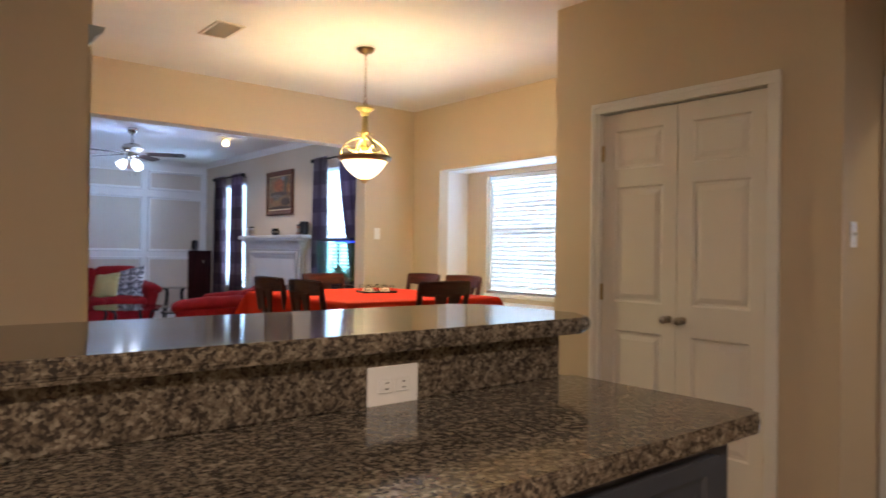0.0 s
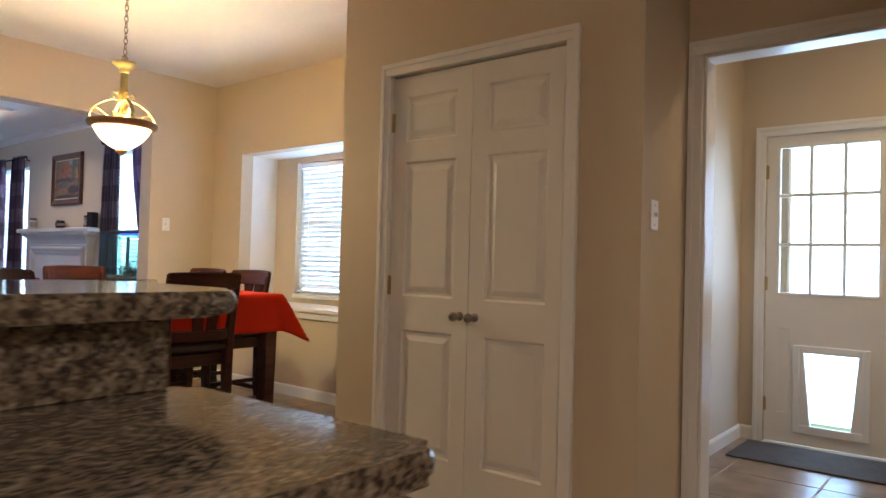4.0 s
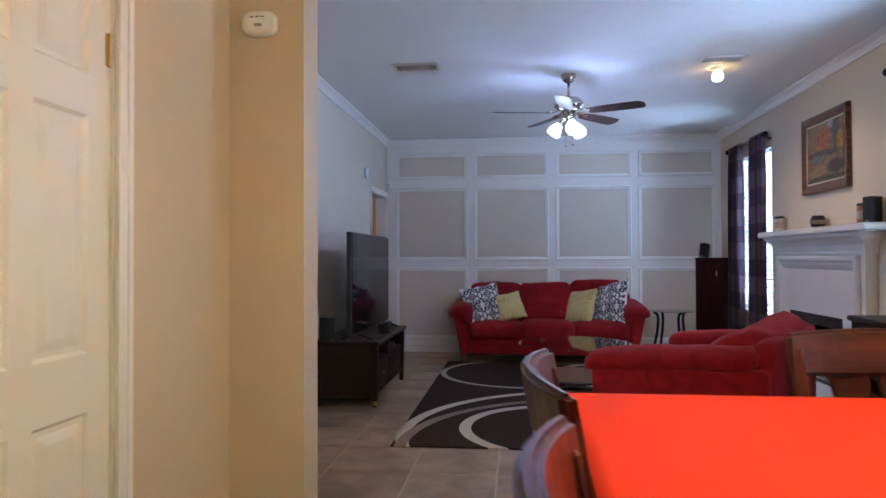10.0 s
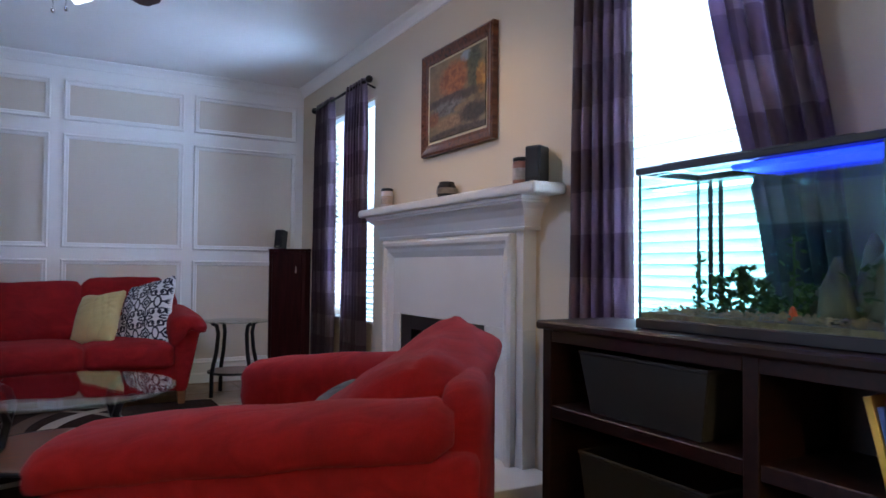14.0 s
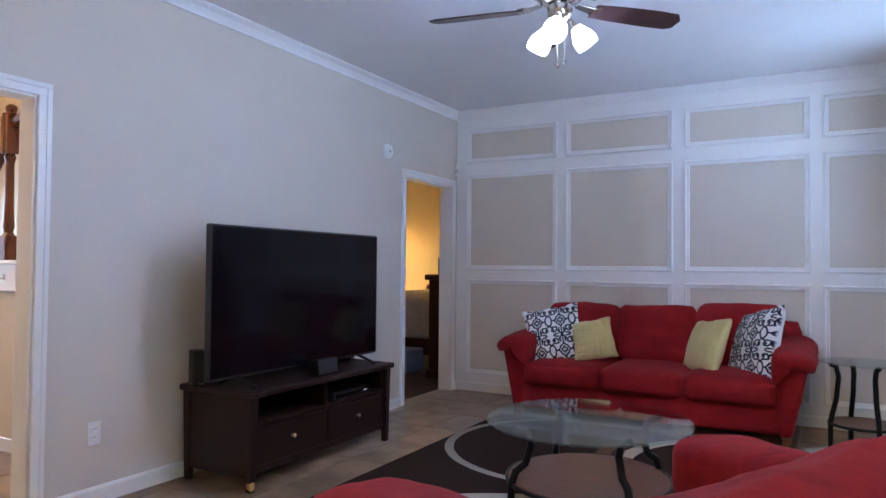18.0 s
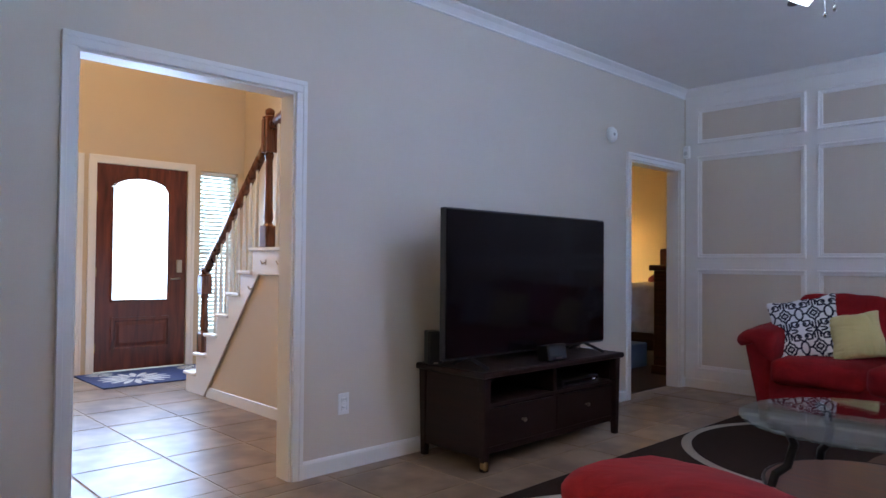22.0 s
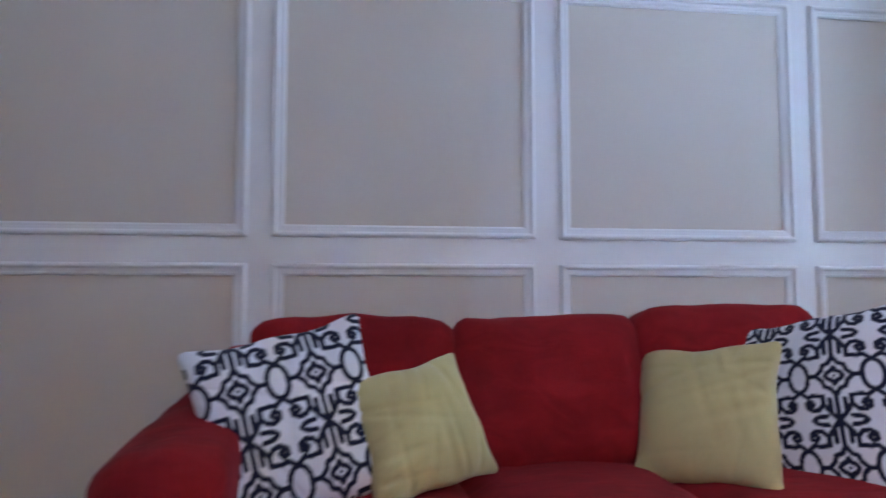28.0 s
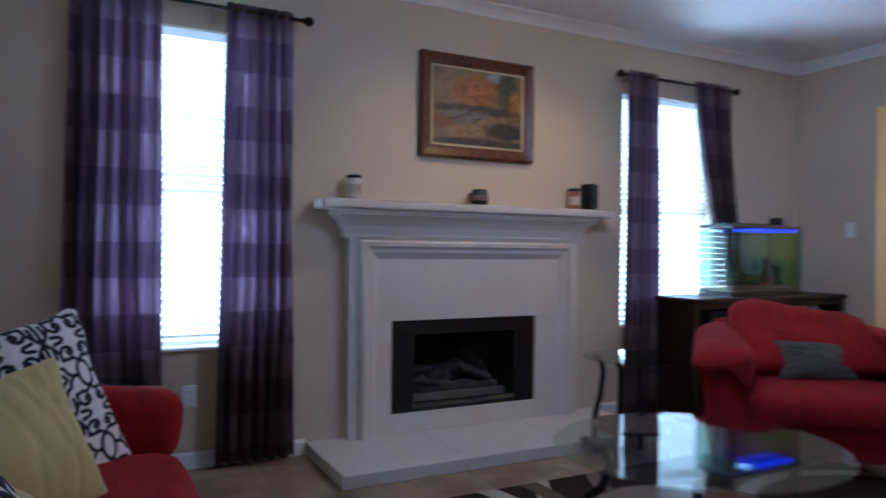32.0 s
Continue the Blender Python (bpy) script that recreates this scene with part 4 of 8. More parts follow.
def pillow(m, size, material, label, seed, thick=0.175, ears=1.0, printed=False, shift=(0.0, 0.0)):
    """A square stuffed cushion with pointed corners, gathered sides and soft creases, standing in its local xz plane."""
    n = 150 if printed else 56
    g = np.linspace(-1, 1, n + 1)
    # denser towards the seams, where the cloth gathers
    g = np.sin(g * math.pi / 2) * 0.35 + g * 0.65
    u, v = np.meshgrid(g, g, indexing='ij')
    s = size / 2
    edge = np.clip((1 - u * u) * (1 - v * v), 0, 1)
    pull = 0.105 * ears
    x = u * s * (1 - pull * (1 - v * v) * np.abs(u) ** 2.5)
    z = v * s * (1 - pull * (1 - u * u) * np.abs(v) ** 2.5)
    wave = 0.012 * size * (np.sin(5.1 * v + seed) + 0.6 * np.sin(8.3 * v + 2.1 * seed))
    x = x + wave * np.abs(u) ** 3 * (1 - v * v)
    z = z + 0.012 * size * np.sin(6.3 * u + 1.7 * seed) * np.abs(v) ** 3 * (1 - u * u)
    # blunt the very tips
    tip = np.clip(np.abs(u) + np.abs(v) - 1.90, 0, 1) * 0.35
    x, z = x * (1 - tip), z * (1 - tip)
    rg = random.Random(seed)
    crease = np.zeros_like(u)
    for k in range(22):
        # short creases that run in from the seams
        side, at = rg.choice((0, 1, 2, 3)), rg.uniform(-0.75, 0.75)
        along, across = ((u, v) if side < 2 else (v, u))
        d = 1 - along if side % 2 else 1 + along
        slope = rg.uniform(-0.45, 0.45)
        w = rg.uniform(0.03, 0.075)
        crease += rg.uniform(0.4, 1.0) * np.exp(-((across - at - slope * d) / w) ** 2) * np.exp(-d / rg.uniform(0.25, 0.6)) * np.clip(d / 0.12, 0, 1)
    soft = 0.10 * np.sin(2.1 * u + seed) * np.cos(1.7 * v + 2 * seed)
    faces, verts, inks = [], [], []
    count = n + 1
    for side in (-1, 1):
        y = side * thick / 2 * edge ** 0.40 * (1 + soft) - side * 0.017 * crease * edge ** 0.25
        verts.append(np.stack([x, y, z], -1).reshape(-1, 3))
        inks.append(print_ink(x + shift[0], z + shift[1]).reshape(-1) if printed and side < 0 else np.zeros(count * count))
    verts, inks = np.concatenate(verts), np.concatenate(inks)
    for k in range(2):
        o = k * count * count
        for i in range(n):
            for j in range(n):
                a = o + i * count + j
                q = (a, a + count, a + count + 1, a + 1)
                faces.append(q if k == 0 else q[::-1])
    me = bpy.data.meshes.new("throw_pillow")
    me.from_pydata(verts.tolist(), [], faces)
    if printed:
        layer = me.color_attributes.new("ink", 'FLOAT_COLOR', 'POINT')
        flat = np.ones((len(inks), 4), dtype=np.float32)
        flat[:, :3] = inks[:, None]
        layer.data.foreach_set("color", flat.reshape(-1))
    bm = bmesh.new()
    bm.from_mesh(me)
    bmesh.ops.remove_doubles(bm, verts=[w for w in bm.verts if abs(w.co.y) < 1e-6], dist=1e-5)
    bm.to_mesh(me)
    bm.free()
    me.materials.append(material)
    for p in me.polygons:
        p.use_smooth = True
    ob = new("throw_pillow", me)
    ob.matrix_world = m
    tagged(ob, label, "pillow", "pillows on the sofa")
    return ob


# ---- dining set ----
TX0, TX1, TY0, TY1, TZ = 2.71, 3.95, 3.07, 4.45, 0.915
t = thing("dining_table", pose(3.35, 3.76, 0), "dark cherry counter-height dining table under a red cloth", "table")
part("tabletop", bx(TX0, TX1, TY0, TY1, TZ - 0.035, TZ - 0.004, 0.006), M_CHERRY, t)
for sx, sy, (a0, a1, b0, b1) in ((0, 0, (TX0 + 0.08, TX1 - 0.08, TY0 + 0.08, TY0 + 0.105)), (0, 0, (TX0 + 0.08, TX1 - 0.08, TY1 - 0.105, TY1 - 0.08)), (0, 0, (TX0 + 0.08, TX0 + 0.105, TY0 + 0.105, TY1 - 0.105)), (0, 0, (TX1 - 0.105, TX1 - 0.08, TY0 + 0.105, TY1 - 0.105))):
    part("apron", bx(a0, a1, b0, b1, TZ - 0.135, TZ - 0.035, 0.003), M_CHERRY, t)
for x in (TX0 + 0.055, TX1 - 0.055):
    for y in (TY0 + 0.055, TY1 - 0.055):
        bm = bmesh.new()
        box(bm, -0.045, 0.045, -0.045, 0.045, 0, TZ - 0.036)
        for v in bm.verts:
            if v.co.z < 0.01:
                v.co.x *= 0.72
                v.co.y *= 0.72
        bmesh.ops.bevel(bm, geom=list(bm.edges), offset=0.006, segments=1, affect='EDGES')
        bmesh.ops.translate(bm, vec=(x, y, 0), verts=bm.verts)
        part("leg", bm, M_CHERRY, t)


def tablecloth():
    """A thin cloth over the table whose overhang drapes in shallow folds and points down at the corners."""
    bm = bmesh.new()
    n = 84
    over = 0.22
    x0, x1, y0, y1 = TX0 - over, TX1 + over, TY0 - over, TY1 + over
    e = 0.012
    grid = []
    for i in range(n + 1):
        row = []
        for j in range(n + 1):
            x, y = x0 + (x1 - x0) * i / n, y0 + (y1 - y0) * j / n
            ox = max(TX0 - x, x - TX1, 0.0)
            oy = max(TY0 - y, y - TY1, 0.0)
            cx, cy = min(max(x, TX0), TX1), min(max(y, TY0), TY1)
            sx = -1 if x < TX0 else 1
            sy = -1 if y < TY0 else 1
            drop = max(ox, oy)
            both = min(ox, oy)
            fold = 0.010 * math.sin(y * 15 + 1) * min(1, ox / 0.12) + 0.010 * math.sin(x * 17) * min(1, oy / 0.12)
            fold *= 1 - min(1.0, both / 0.06)
            px = cx + (sx * (e + 0.05 * ox + 0.48 * both + fold) if ox > 0 else 0)
            py = cy + (sy * (e + 0.05 * oy + 0.48 * both + fold) if oy > 0 else 0)
            pz = TZ + 0.002 - drop - 0.32 * both
            if ox == 0 and oy == 0:
                pz += 0.0008 * noise.noise(Vector((x * 6, y * 6, 0)))
            row.append(bm.verts.new((px, py, pz)))
        grid.append(row)
    for i in range(n):
        for j in range(n):
            bm.faces.new((grid[i][j], grid[i + 1][j], grid[i + 1][j + 1], grid[i][j + 1]))
    bmesh.ops.recalc_face_normals(bm, faces=bm.faces)
    ob = part("tablecloth", bm, M_CLOTH, smooth=True)
    s = ob.modifiers.new("thickness", 'SOLIDIFY')
    s.thickness, s.offset = 0.0018, 0
    return tagged(ob, "plain bright red tablecloth with pointed hanging corners", "tablecloth")


tablecloth()


def dining_chair():
    """A counter-height chair; its front is at +y, its back at -y; the seat's middle is over the origin."""
    ob = thing("dining_chair", Matrix.Identity(4), "dark cherry counter-height chair with a split-splat back", "chair", "chairs round the table")
    SH, TOP = 0.62, 1.04
    hw = 0.215

    def leg(nm, pts, w, d):
        bm = bmesh.new()
        rings = []
        for (x, y, z), ww, dd in zip(pts, w, d):
            rings.append([bm.verts.new((x + sx * ww / 2, y + sy * dd / 2, z)) for sx, sy in ((-1, -1), (1, -1), (1, 1), (-1, 1))])
        for a, b in zip(rings, rings[1:]):
            for k in range(4):
                bm.faces.new((a[k], a[(k + 1) % 4], b[(k + 1) % 4], b[k]))
        bm.faces.new(rings[0][::-1])
        bm.faces.new(rings[-1])
        bmesh.ops.recalc_face_normals(bm, faces=bm.faces)
        bmesh.ops.bevel(bm, geom=[e for e in bm.edges if e.calc_face_angle(0) > 0.7], offset=0.004, segments=1, affect='EDGES')
        return part(nm, bm, M_CHAIR, ob)
    for s in (-1, 1):
        leg("front_leg", [(s * 0.185, 0.185, 0), (s * 0.185, 0.185, SH - 0.03)], (0.032, 0.046), (0.032, 0.046))
        leg("back_leg", [(s * 0.185, -0.235, 0), (s * 0.180, -0.20, 0.3), (s * 0.180, -0.20, SH), (s * 0.188, -0.215, 0.80), (s * 0.196, -0.255, TOP - 0.03)], (0.034, 0.044, 0.044, 0.038, 0.030), (0.034, 0.046, 0.05, 0.036, 0.024))
    part("seat", soft_box(0.425, 0.42, 0.05, 0.018, 6, 0.12, 0.0, m=pose(0, 0.005, SH - 0.005)), M_SEATPAD, ob, "dark padded seat", smooth=True)
    part("seat_frame", bx(-0.203, 0.203, -0.185, 0.205, SH - 0.075, SH - 0.004, 0.006), M_CHAIR, ob)
    for z0, y0, y1, x in ((0.20, -0.21, 0.185, 0.183), (0.32, -0.20, 0.185, 0.183)):
        for s in (-1, 1):
            part("side_stretcher", bx(s * x - 0.011, s * x + 0.011, y0, y1, z0, z0 + 0.026, 0.004), M_CHAIR, ob)
    for y, z in ((0.185, 0.22), (0.185, 0.38), (-0.20, 0.26)):
        part("stretcher", bx(-0.175, 0.175, y - 0.011, y + 0.011, z, z + 0.028, 0.004), M_CHAIR, ob)

    def bowed(x0, x1, z0f, z1f, y_of, t=0.02, n=10, nm="top_rail"):
        bm = bmesh.new()
        rings = []
        for i in range(n + 1):
            u = i / n
            x = x0 + (x1 - x0) * u
            bow = 0.042 * (1 - (2 * u - 1) ** 2)
            za, zb = z0f(u), z1f(u)
            ya, yb = y_of(za) - bow, y_of(zb) - bow
            rings.append([bm.verts.new(c) for c in ((x, ya - t / 2, za), (x, ya + t / 2, za), (x, yb + t / 2, zb), (x, yb - t / 2, zb))])
        for a, b in zip(rings, rings[1:]):
            for k in range(4):
                bm.faces.new((a[k], a[(k + 1) % 4], b[(k + 1) % 4], b[k]))
        bm.faces.new(rings[0][::-1])
        bm.faces.new(rings[-1])
        bmesh.ops.recalc_face_normals(bm, faces=bm.faces)
        bmesh.ops.bevel(bm, geom=[e for e in bm.edges if e.calc_face_angle(0) > 0.9], offset=t * 0.34, segments=3, affect='EDGES')
        return part(nm, bm, M_CHAIR, ob)

    def yback(z):
        return -0.20 - 0.055 * max(0.0, (z - SH) / (TOP - SH)) ** 1.4
    bowed(-0.214, 0.214, lambda u: TOP - 0.085 - 0.012 * (1 - (2 * u - 1) ** 2), lambda u: TOP + 0.006 * (1 - (2 * u - 1) ** 2), yback, 0.024)
    bowed(-0.183, 0.183, lambda u: SH + 0.065, lambda u: SH + 0.125, yback, 0.02, nm="lower_rail")
    for s in (-1, 1):
        bm = bmesh.new()
        rings = []
        for i in range(7):
            u = i / 6
            z = SH + 0.12 + (TOP - 0.08 - SH - 0.12) * u
            xi = 0.012 + 0.022 * math.sin(min(1, u * 1.2) * math.pi) * (u > 0.45) * 0.6
            xo = 0.066 + 0.040 * u ** 1.5
            y = yback(z) - 0.046
            rings.append([bm.verts.new(c) for c in ((s * xi, y - 0.007, z), (s * xo, y - 0.007, z), (s * xo, y + 0.007, z), (s * xi, y + 0.007, z))])
        for a, b in zip(rings, rings[1:]):
            for k in range(4):
                bm.faces.new((a[k], a[(k + 1) % 4], b[(k + 1) % 4], b[k]))
        bm.faces.new(rings[0][::-1])
        bm.faces.new(rings[-1])
        bmesh.ops.recalc_face_normals(bm, faces=bm.faces)
        part("splat", bm, M_CHAIR, ob)
    return ob


ch = dining_chair()
SPOTS = [(3.36, 3.20, 0), (2.91, 3.48, -90), (2.918, 4.02, -89), (3.94, 3.72, 90), (3.93, 4.22, 91), (3.43, 4.29, 189)]
ch.matrix_basis = pose(SPOTS[0][0], SPOTS[0][1], 0, 0, 0, SPOTS[0][2])
for x, y, a in SPOTS[1:]:
    copy_thing(ch, pose(x, y, 0, 0, 0, a))

# ---- media stand and television ----
t = thing("tv_stand", pose(1.20, 9.06, 0), "espresso wooden media stand with two drawers and chipped foot", "tv stand")
X0, X1, Y0, Y1, H = 0.95, 1.47, 8.40, 9.72, 0.535
part("top", bx(X0 - 0.01, X1 + 0.02, Y0 - 0.025, Y1 + 0.025, H - 0.035, H, 0.008), M_ESP, t)
part("side_panel", bx(X0, X1 - 0.05, Y0 + 0.012, Y0 + 0.034, 0.07, H - 0.035, 0.002), M_ESP, t)
part("side_panel", bx(X0, X1 - 0.05, Y1 - 0.034, Y1 - 0.012, 0.07, H - 0.035, 0.002), M_ESP, t)
part("back_panel", bx(X0 + 0.004, X0 + 0.016, Y0 + 0.034, Y1 - 0.034, 0.10, H - 0.036), M_ESP, t)
part("bottom_panel", bx(X0 + 0.016, X1 - 0.03, Y0 + 0.034, Y1 - 0.034, 0.10, 0.12), M_ESP, t)
part("shelf", bx(X0 + 0.016, X1 - 0.03, Y0 + 0.034, Y1 - 0.034, 0.335, 0.353), M_ESP, t)
part("divider", bx(X0 + 0.016, X1 - 0.035, 9.045, 9.075, 0.12, H - 0.036), M_ESP, t)
for x in (X0 + 0.025, X1 - 0.025):
    for y in (Y0 + 0.025, Y1 - 0.025):
        bm = bmesh.new()
        box(bm, -0.027, 0.027, -0.027, 0.027, 0, H - 0.036, 0)
        for v in bm.verts:
            if v.co.z < 0.01:
                v.co.x *= 0.7
                v.co.y *= 0.7
        bmesh.ops.bevel(bm, geom=list(bm.edges), offset=0.004, segments=1, affect='EDGES')
        bmesh.ops.translate(bm, vec=(x, y, 0), verts=bm.verts)
        lg = part("leg", bm, M_ESP, t)
        if x > 1.2 and y < 9:
            part("chipped_corner", soft_box(0.045, 0.03, 0.05, 0.012, 3, 0, 0.006, 4, m=pose(x + 0.006, y - 0.008, 0.012)), mat("bare_chipped_wood", (0.42, 0.25, 0.10), 0.8, var=0.3, scale=40), lg, "pale chipped wood")
for a, b in ((Y0 + 0.05, 9.048), (9.072, Y1 - 0.05)):
    dr = part("drawer_front", bx(X1 - 0.05, X1 - 0.028, a, b, 0.118, 0.325, 0.006), M_ESP, t)
    bm = lathe([(0.008, 0), (0.006, 0.012), (0.012, 0.018), (0.013, 0.024), (0.0, 0.028)], 14)
    bmesh.ops.transform(bm, matrix=pose(X1 - 0.028, (a + b) / 2, 0.235, 0, 90), verts=bm.verts)
    part("drawer_knob", bm, M_KNOB, dr, "small silver knob", smooth=True)
part("skirt", bx(X1 - 0.045, X1 - 0.03, Y0 + 0.05, Y1 - 0.05, 0.085, 0.112, 0.003), M_ESP, t)

M_SCREEN = mat("dark_glossy_screen", (0.006, 0.0045, 0.006), 0.08, var=0.05, spec=0.15)
t = thing("television", pose(1.29, 9.035, 0.535), "large black flat-screen television, switched off", "television")
TVM = pose(1.295, 9.035, 0, 0, 0, 90)
for nm, b, mt in (("screen_body", (-0.765, 0.765, 0.004, 0.045, 0.585, 1.42, 0.006), M_BLACK), ("screen", (-0.755, 0.755, -0.003, 0.006, 0.60, 1.41, 0.001), M_SCREEN), ("rear_housing", (-0.45, 0.45, 0.045, 0.075, 0.62, 1.05, 0.01), M_BLACK)):
    bm = bx(*b)
    bmesh.ops.transform(bm, matrix=TVM, verts=bm.verts)
    part(nm, bm, mt, t)
for s in (-0.56, 0.56):
    bm = tube([(s, 0.14, 0.543), (s, 0.03, 0.592), (s, -0.13, 0.543)], 0.010, 8)
    bmesh.ops.transform(bm, matrix=TVM, verts=bm.verts)
    part("stand_foot", bm, M_BLACK, t)


def small_speaker(name, m, w, d, h, label):
    ob = thing(name, m, label, "speaker")
    bm = bx(-w / 2, w / 2, -d / 2, d / 2, 0, h, 0.008, 2)
    for v in bm.verts:
        v.co.x *= 1 - 0.25 * (v.co.y > 0)
    bmesh.ops.transform(bm, matrix=m, verts=bm.verts)
    part("cabinet", bm, M_BLACK, ob)
    bm = bx(-w / 2 + 0.008, w / 2 - 0.008, -d / 2 - 0.004, -d / 2 + 0.001, 0.02, h - 0.01, 0.003)
    bmesh.ops.transform(bm, matrix=m, verts=bm.verts)
    part("grille", bm, mat("speaker_cloth", (0.018, 0.018, 0.02), 0.9, var=0.1, bump=0.6, bscale=700), ob)
    bm = bx(-w * 0.16, w * 0.16, -d / 2 - 0.006, -d / 2 - 0.003, 0.006, 0.014)
    bmesh.ops.transform(bm, matrix=m, verts=bm.verts)
    part("badge", bm, M_KNOB, ob, "small silver badge")
    return ob


small_speaker("center_speaker", pose(1.415, 9.055, 0.536, -10, 0, 92), 0.19, 0.10, 0.095, "small black centre speaker tilted on the stand")
small_speaker("surround_speaker", pose(1.05, 8.41, 0.536, 0, 0, 70), 0.09, 0.10, 0.19, "small black satellite speaker beside the television")
small_speaker("surround_speaker", pose(1.12, 9.66, 0.536, 0, 0, 100), 0.10, 0.10, 0.17, "small black satellite speaker behind the television")
t = thing("game_console", pose(1.25, 9.38, 0.353), "flat black media player on the stand's shelf", "media player")
part("case", bx(1.09, 1.40, 9.18, 9.58, 0.3535, 0.40, 0.005), M_BLACK, t)
part("front_strip", bx(1.40, 1.404, 9.20, 9.56, 0.368, 0.385, 0.001), M_SCREEN, t)
part("status_light", bx(1.404, 1.406, 9.50, 9.53, 0.374, 0.379), glow("white_led", (0.8, 0.9, 1.0), 0.6), t)

# ---- coffee table and end tables ----
M_SHELFWOOD = wood("brown_shelf_wood", (0.06, 0.022, 0.012), (0.17, 0.07, 0.035), 0.3)


def glass_table(name, x, y, rx, ry, h, shelf_z, label, a0=45):
    ob = thing(name, pose(x, y, 0), label, "table")

    def disc(z0, z1, kx, ky, nm, mt, bev=0.004):
        bm = lathe([(1 - bev / kx, z0), (1, z0 + bev * 0.8), (1, z1 - bev * 0.8), (1 - bev / kx, z1)], 56)
        bmesh.ops.transform(bm, matrix=Matrix.Translation((x, y, 0)) @ Matrix.Diagonal((kx, ky, 1, 1)), verts=bm.verts)
        return part(nm, bm, mt, ob)
    top = disc(h - 0.010, h, rx, ry, "glass_top", M_GLASS, 0.003)
    top.visible_shadow = False
    disc(shelf_z - 0.018, shelf_z, rx * 0.78, ry * 0.78, "shelf", M_SHELFWOOD)
    bm = bmesh.new()
    tube([(x + rx * 0.795 * math.cos(2 * math.pi * k / 40), y + ry * 0.795 * math.sin(2 * math.pi * k / 40), shelf_z - 0.009) for k in range(41)], 0.010, 8, bm)
    part("shelf_band", bm, M_IRON, ob)
    for k in range(4):
        a = radians(a0 + 90 * k)
        c, s = math.cos(a), math.sin(a)
        pts = []
        for r, z in ((0.80, h - 0.018), (0.66, h - 0.035), (0.60, h - 0.10), (0.66, h - 0.19 * h / 0.46), (0.76, shelf_z + 0.05), (0.80, shelf_z - 0.01), (0.81, 0.004)):
            pts.append((x + rx * r * c, y + ry * r * s, z))
        part("leg", tube(pts, 0.019 if rx > 0.3 else 0.016, 8), M_IRON, ob, smooth=True)
        part("glass_pad", lathe([(0.016, h - 0.018), (0.016, h - 0.0105)], 12, m=pose(x + rx * 0.80 * c, y + ry * 0.80 * s, 0)), M_IRON, ob)
    return ob


glass_table("coffee_table", 3.09, 9.02, 0.49, 0.53, 0.465, 0.19, "round glass coffee table on curved black iron legs")
glass_table("end_table", 4.33, 11.02, 0.26, 0.26, 0.60, 0.20, "small round glass end table beside the sofa", 20)
glass_table("end_table", 4.235, 8.295, 0.26, 0.26, 0.575, 0.20, "small round glass end table beside the armchair", 30)

# ---- tower cabinet set across the corner ----
TM = pose(4.915, 11.5775, 0, 0, 0, -43.3)
t = thing("tower_cabinet", TM, "tall narrow dark cherry cabinet set across the corner", "cabinet")


def tower(nm, bm, mt, parent, label=""):
    bmesh.ops.transform(bm, matrix=TM, verts=bm.verts)
    return part(nm, bm, mt, parent, label)


def corner_prism(grow, z0, z1):
    """A five-sided block that fills the room corner, its front set across it."""
    g = grow
    out = [(4.785 - g, 11.733), (4.785 - g, 11.70 - g), (5.045 - g * 0.5, 11.455 - g), (5.098, 11.455 - g), (5.098, 11.733)]
    bm = bmesh.new()
    lo = [bm.verts.new((x, y, z0)) for x, y in out]
    hi = [bm.verts.new((x, y, z1)) for x, y in out]
    bm.faces.new(lo[::-1])
    bm.faces.new(hi)
    for i in range(5):
        bm.faces.new((lo[i], lo[(i + 1) % 5], hi[(i + 1) % 5], hi[i]))
    bmesh.ops.recalc_face_normals(bm, faces=bm.faces)
    bmesh.ops.bevel(bm, geom=list(bm.edges), offset=0.003, segments=1, affect='EDGES')
    return bm


part("body", corner_prism(0.0, 0.05, 1.18), M_MAROON, t)
part("top", corner_prism(0.010, 1.18, 1.203), M_MAROON, t)
part("plinth", corner_prism(0.006, 0, 0.05), M_MAROON, t)
dd = tower("door", bx(-0.15, 0.15, -0.014, -0.001, 0.09, 1.15, 0.004), M_MAROON, t)
tower("handle", bx(0.09, 0.102, -0.024, -0.014, 0.98, 1.04, 0.003), M_KNOB, dd, "small metal pull")
small_speaker("surround_speaker", pose(4.87, 11.65, 1.208, -8, 0, -52), 0.085, 0.10, 0.17, "small black satellite speaker on the corner cabinet")

# ---- fireplace ----
M_STONE = mat("white_cast_stone", (0.60, 0.565, 0.52), 0.55, var=0.06, scale=4, bump=0.25, bscale=90)
t = thing("fireplace", pose(4.97, 8.87, 0), "white cast-stone fireplace with mantel and raised hearth", "fireplace")
for ya, yb in ((7.84, 8.524), (8.527, 9.213), (9.216, 9.90)):
    part("hearth_slab", bx(4.44, 5.10, ya, yb, 0.0, 0.07, 0.006, 2), M_STONE, t)
FX = 5.02
part("left_jamb", bx(FX, 5.10, 9.41, 9.675, 0.07, 0.7375, 0.002), M_STONE, t)
part("right_jamb", bx(FX, 5.10, 8.05, 8.395, 0.07, 0.7375, 0.002), M_STONE, t)
part("lintel", bx(FX, 5.10, 8.05, 9.675, 0.7385, 1.30, 0.002), M_STONE, t)
bm = bmesh.new()
BOL = [(0.0, 0.0), (0.0, 0.030), (0.016, 0.042), (0.036, 0.040), (0.052, 0.024), (0.074, 0.020), (0.10, 0.006), (0.11, 0.0)]
y0, y1, z0, z1 = 8.11, 9.615, 0.07, 1.215
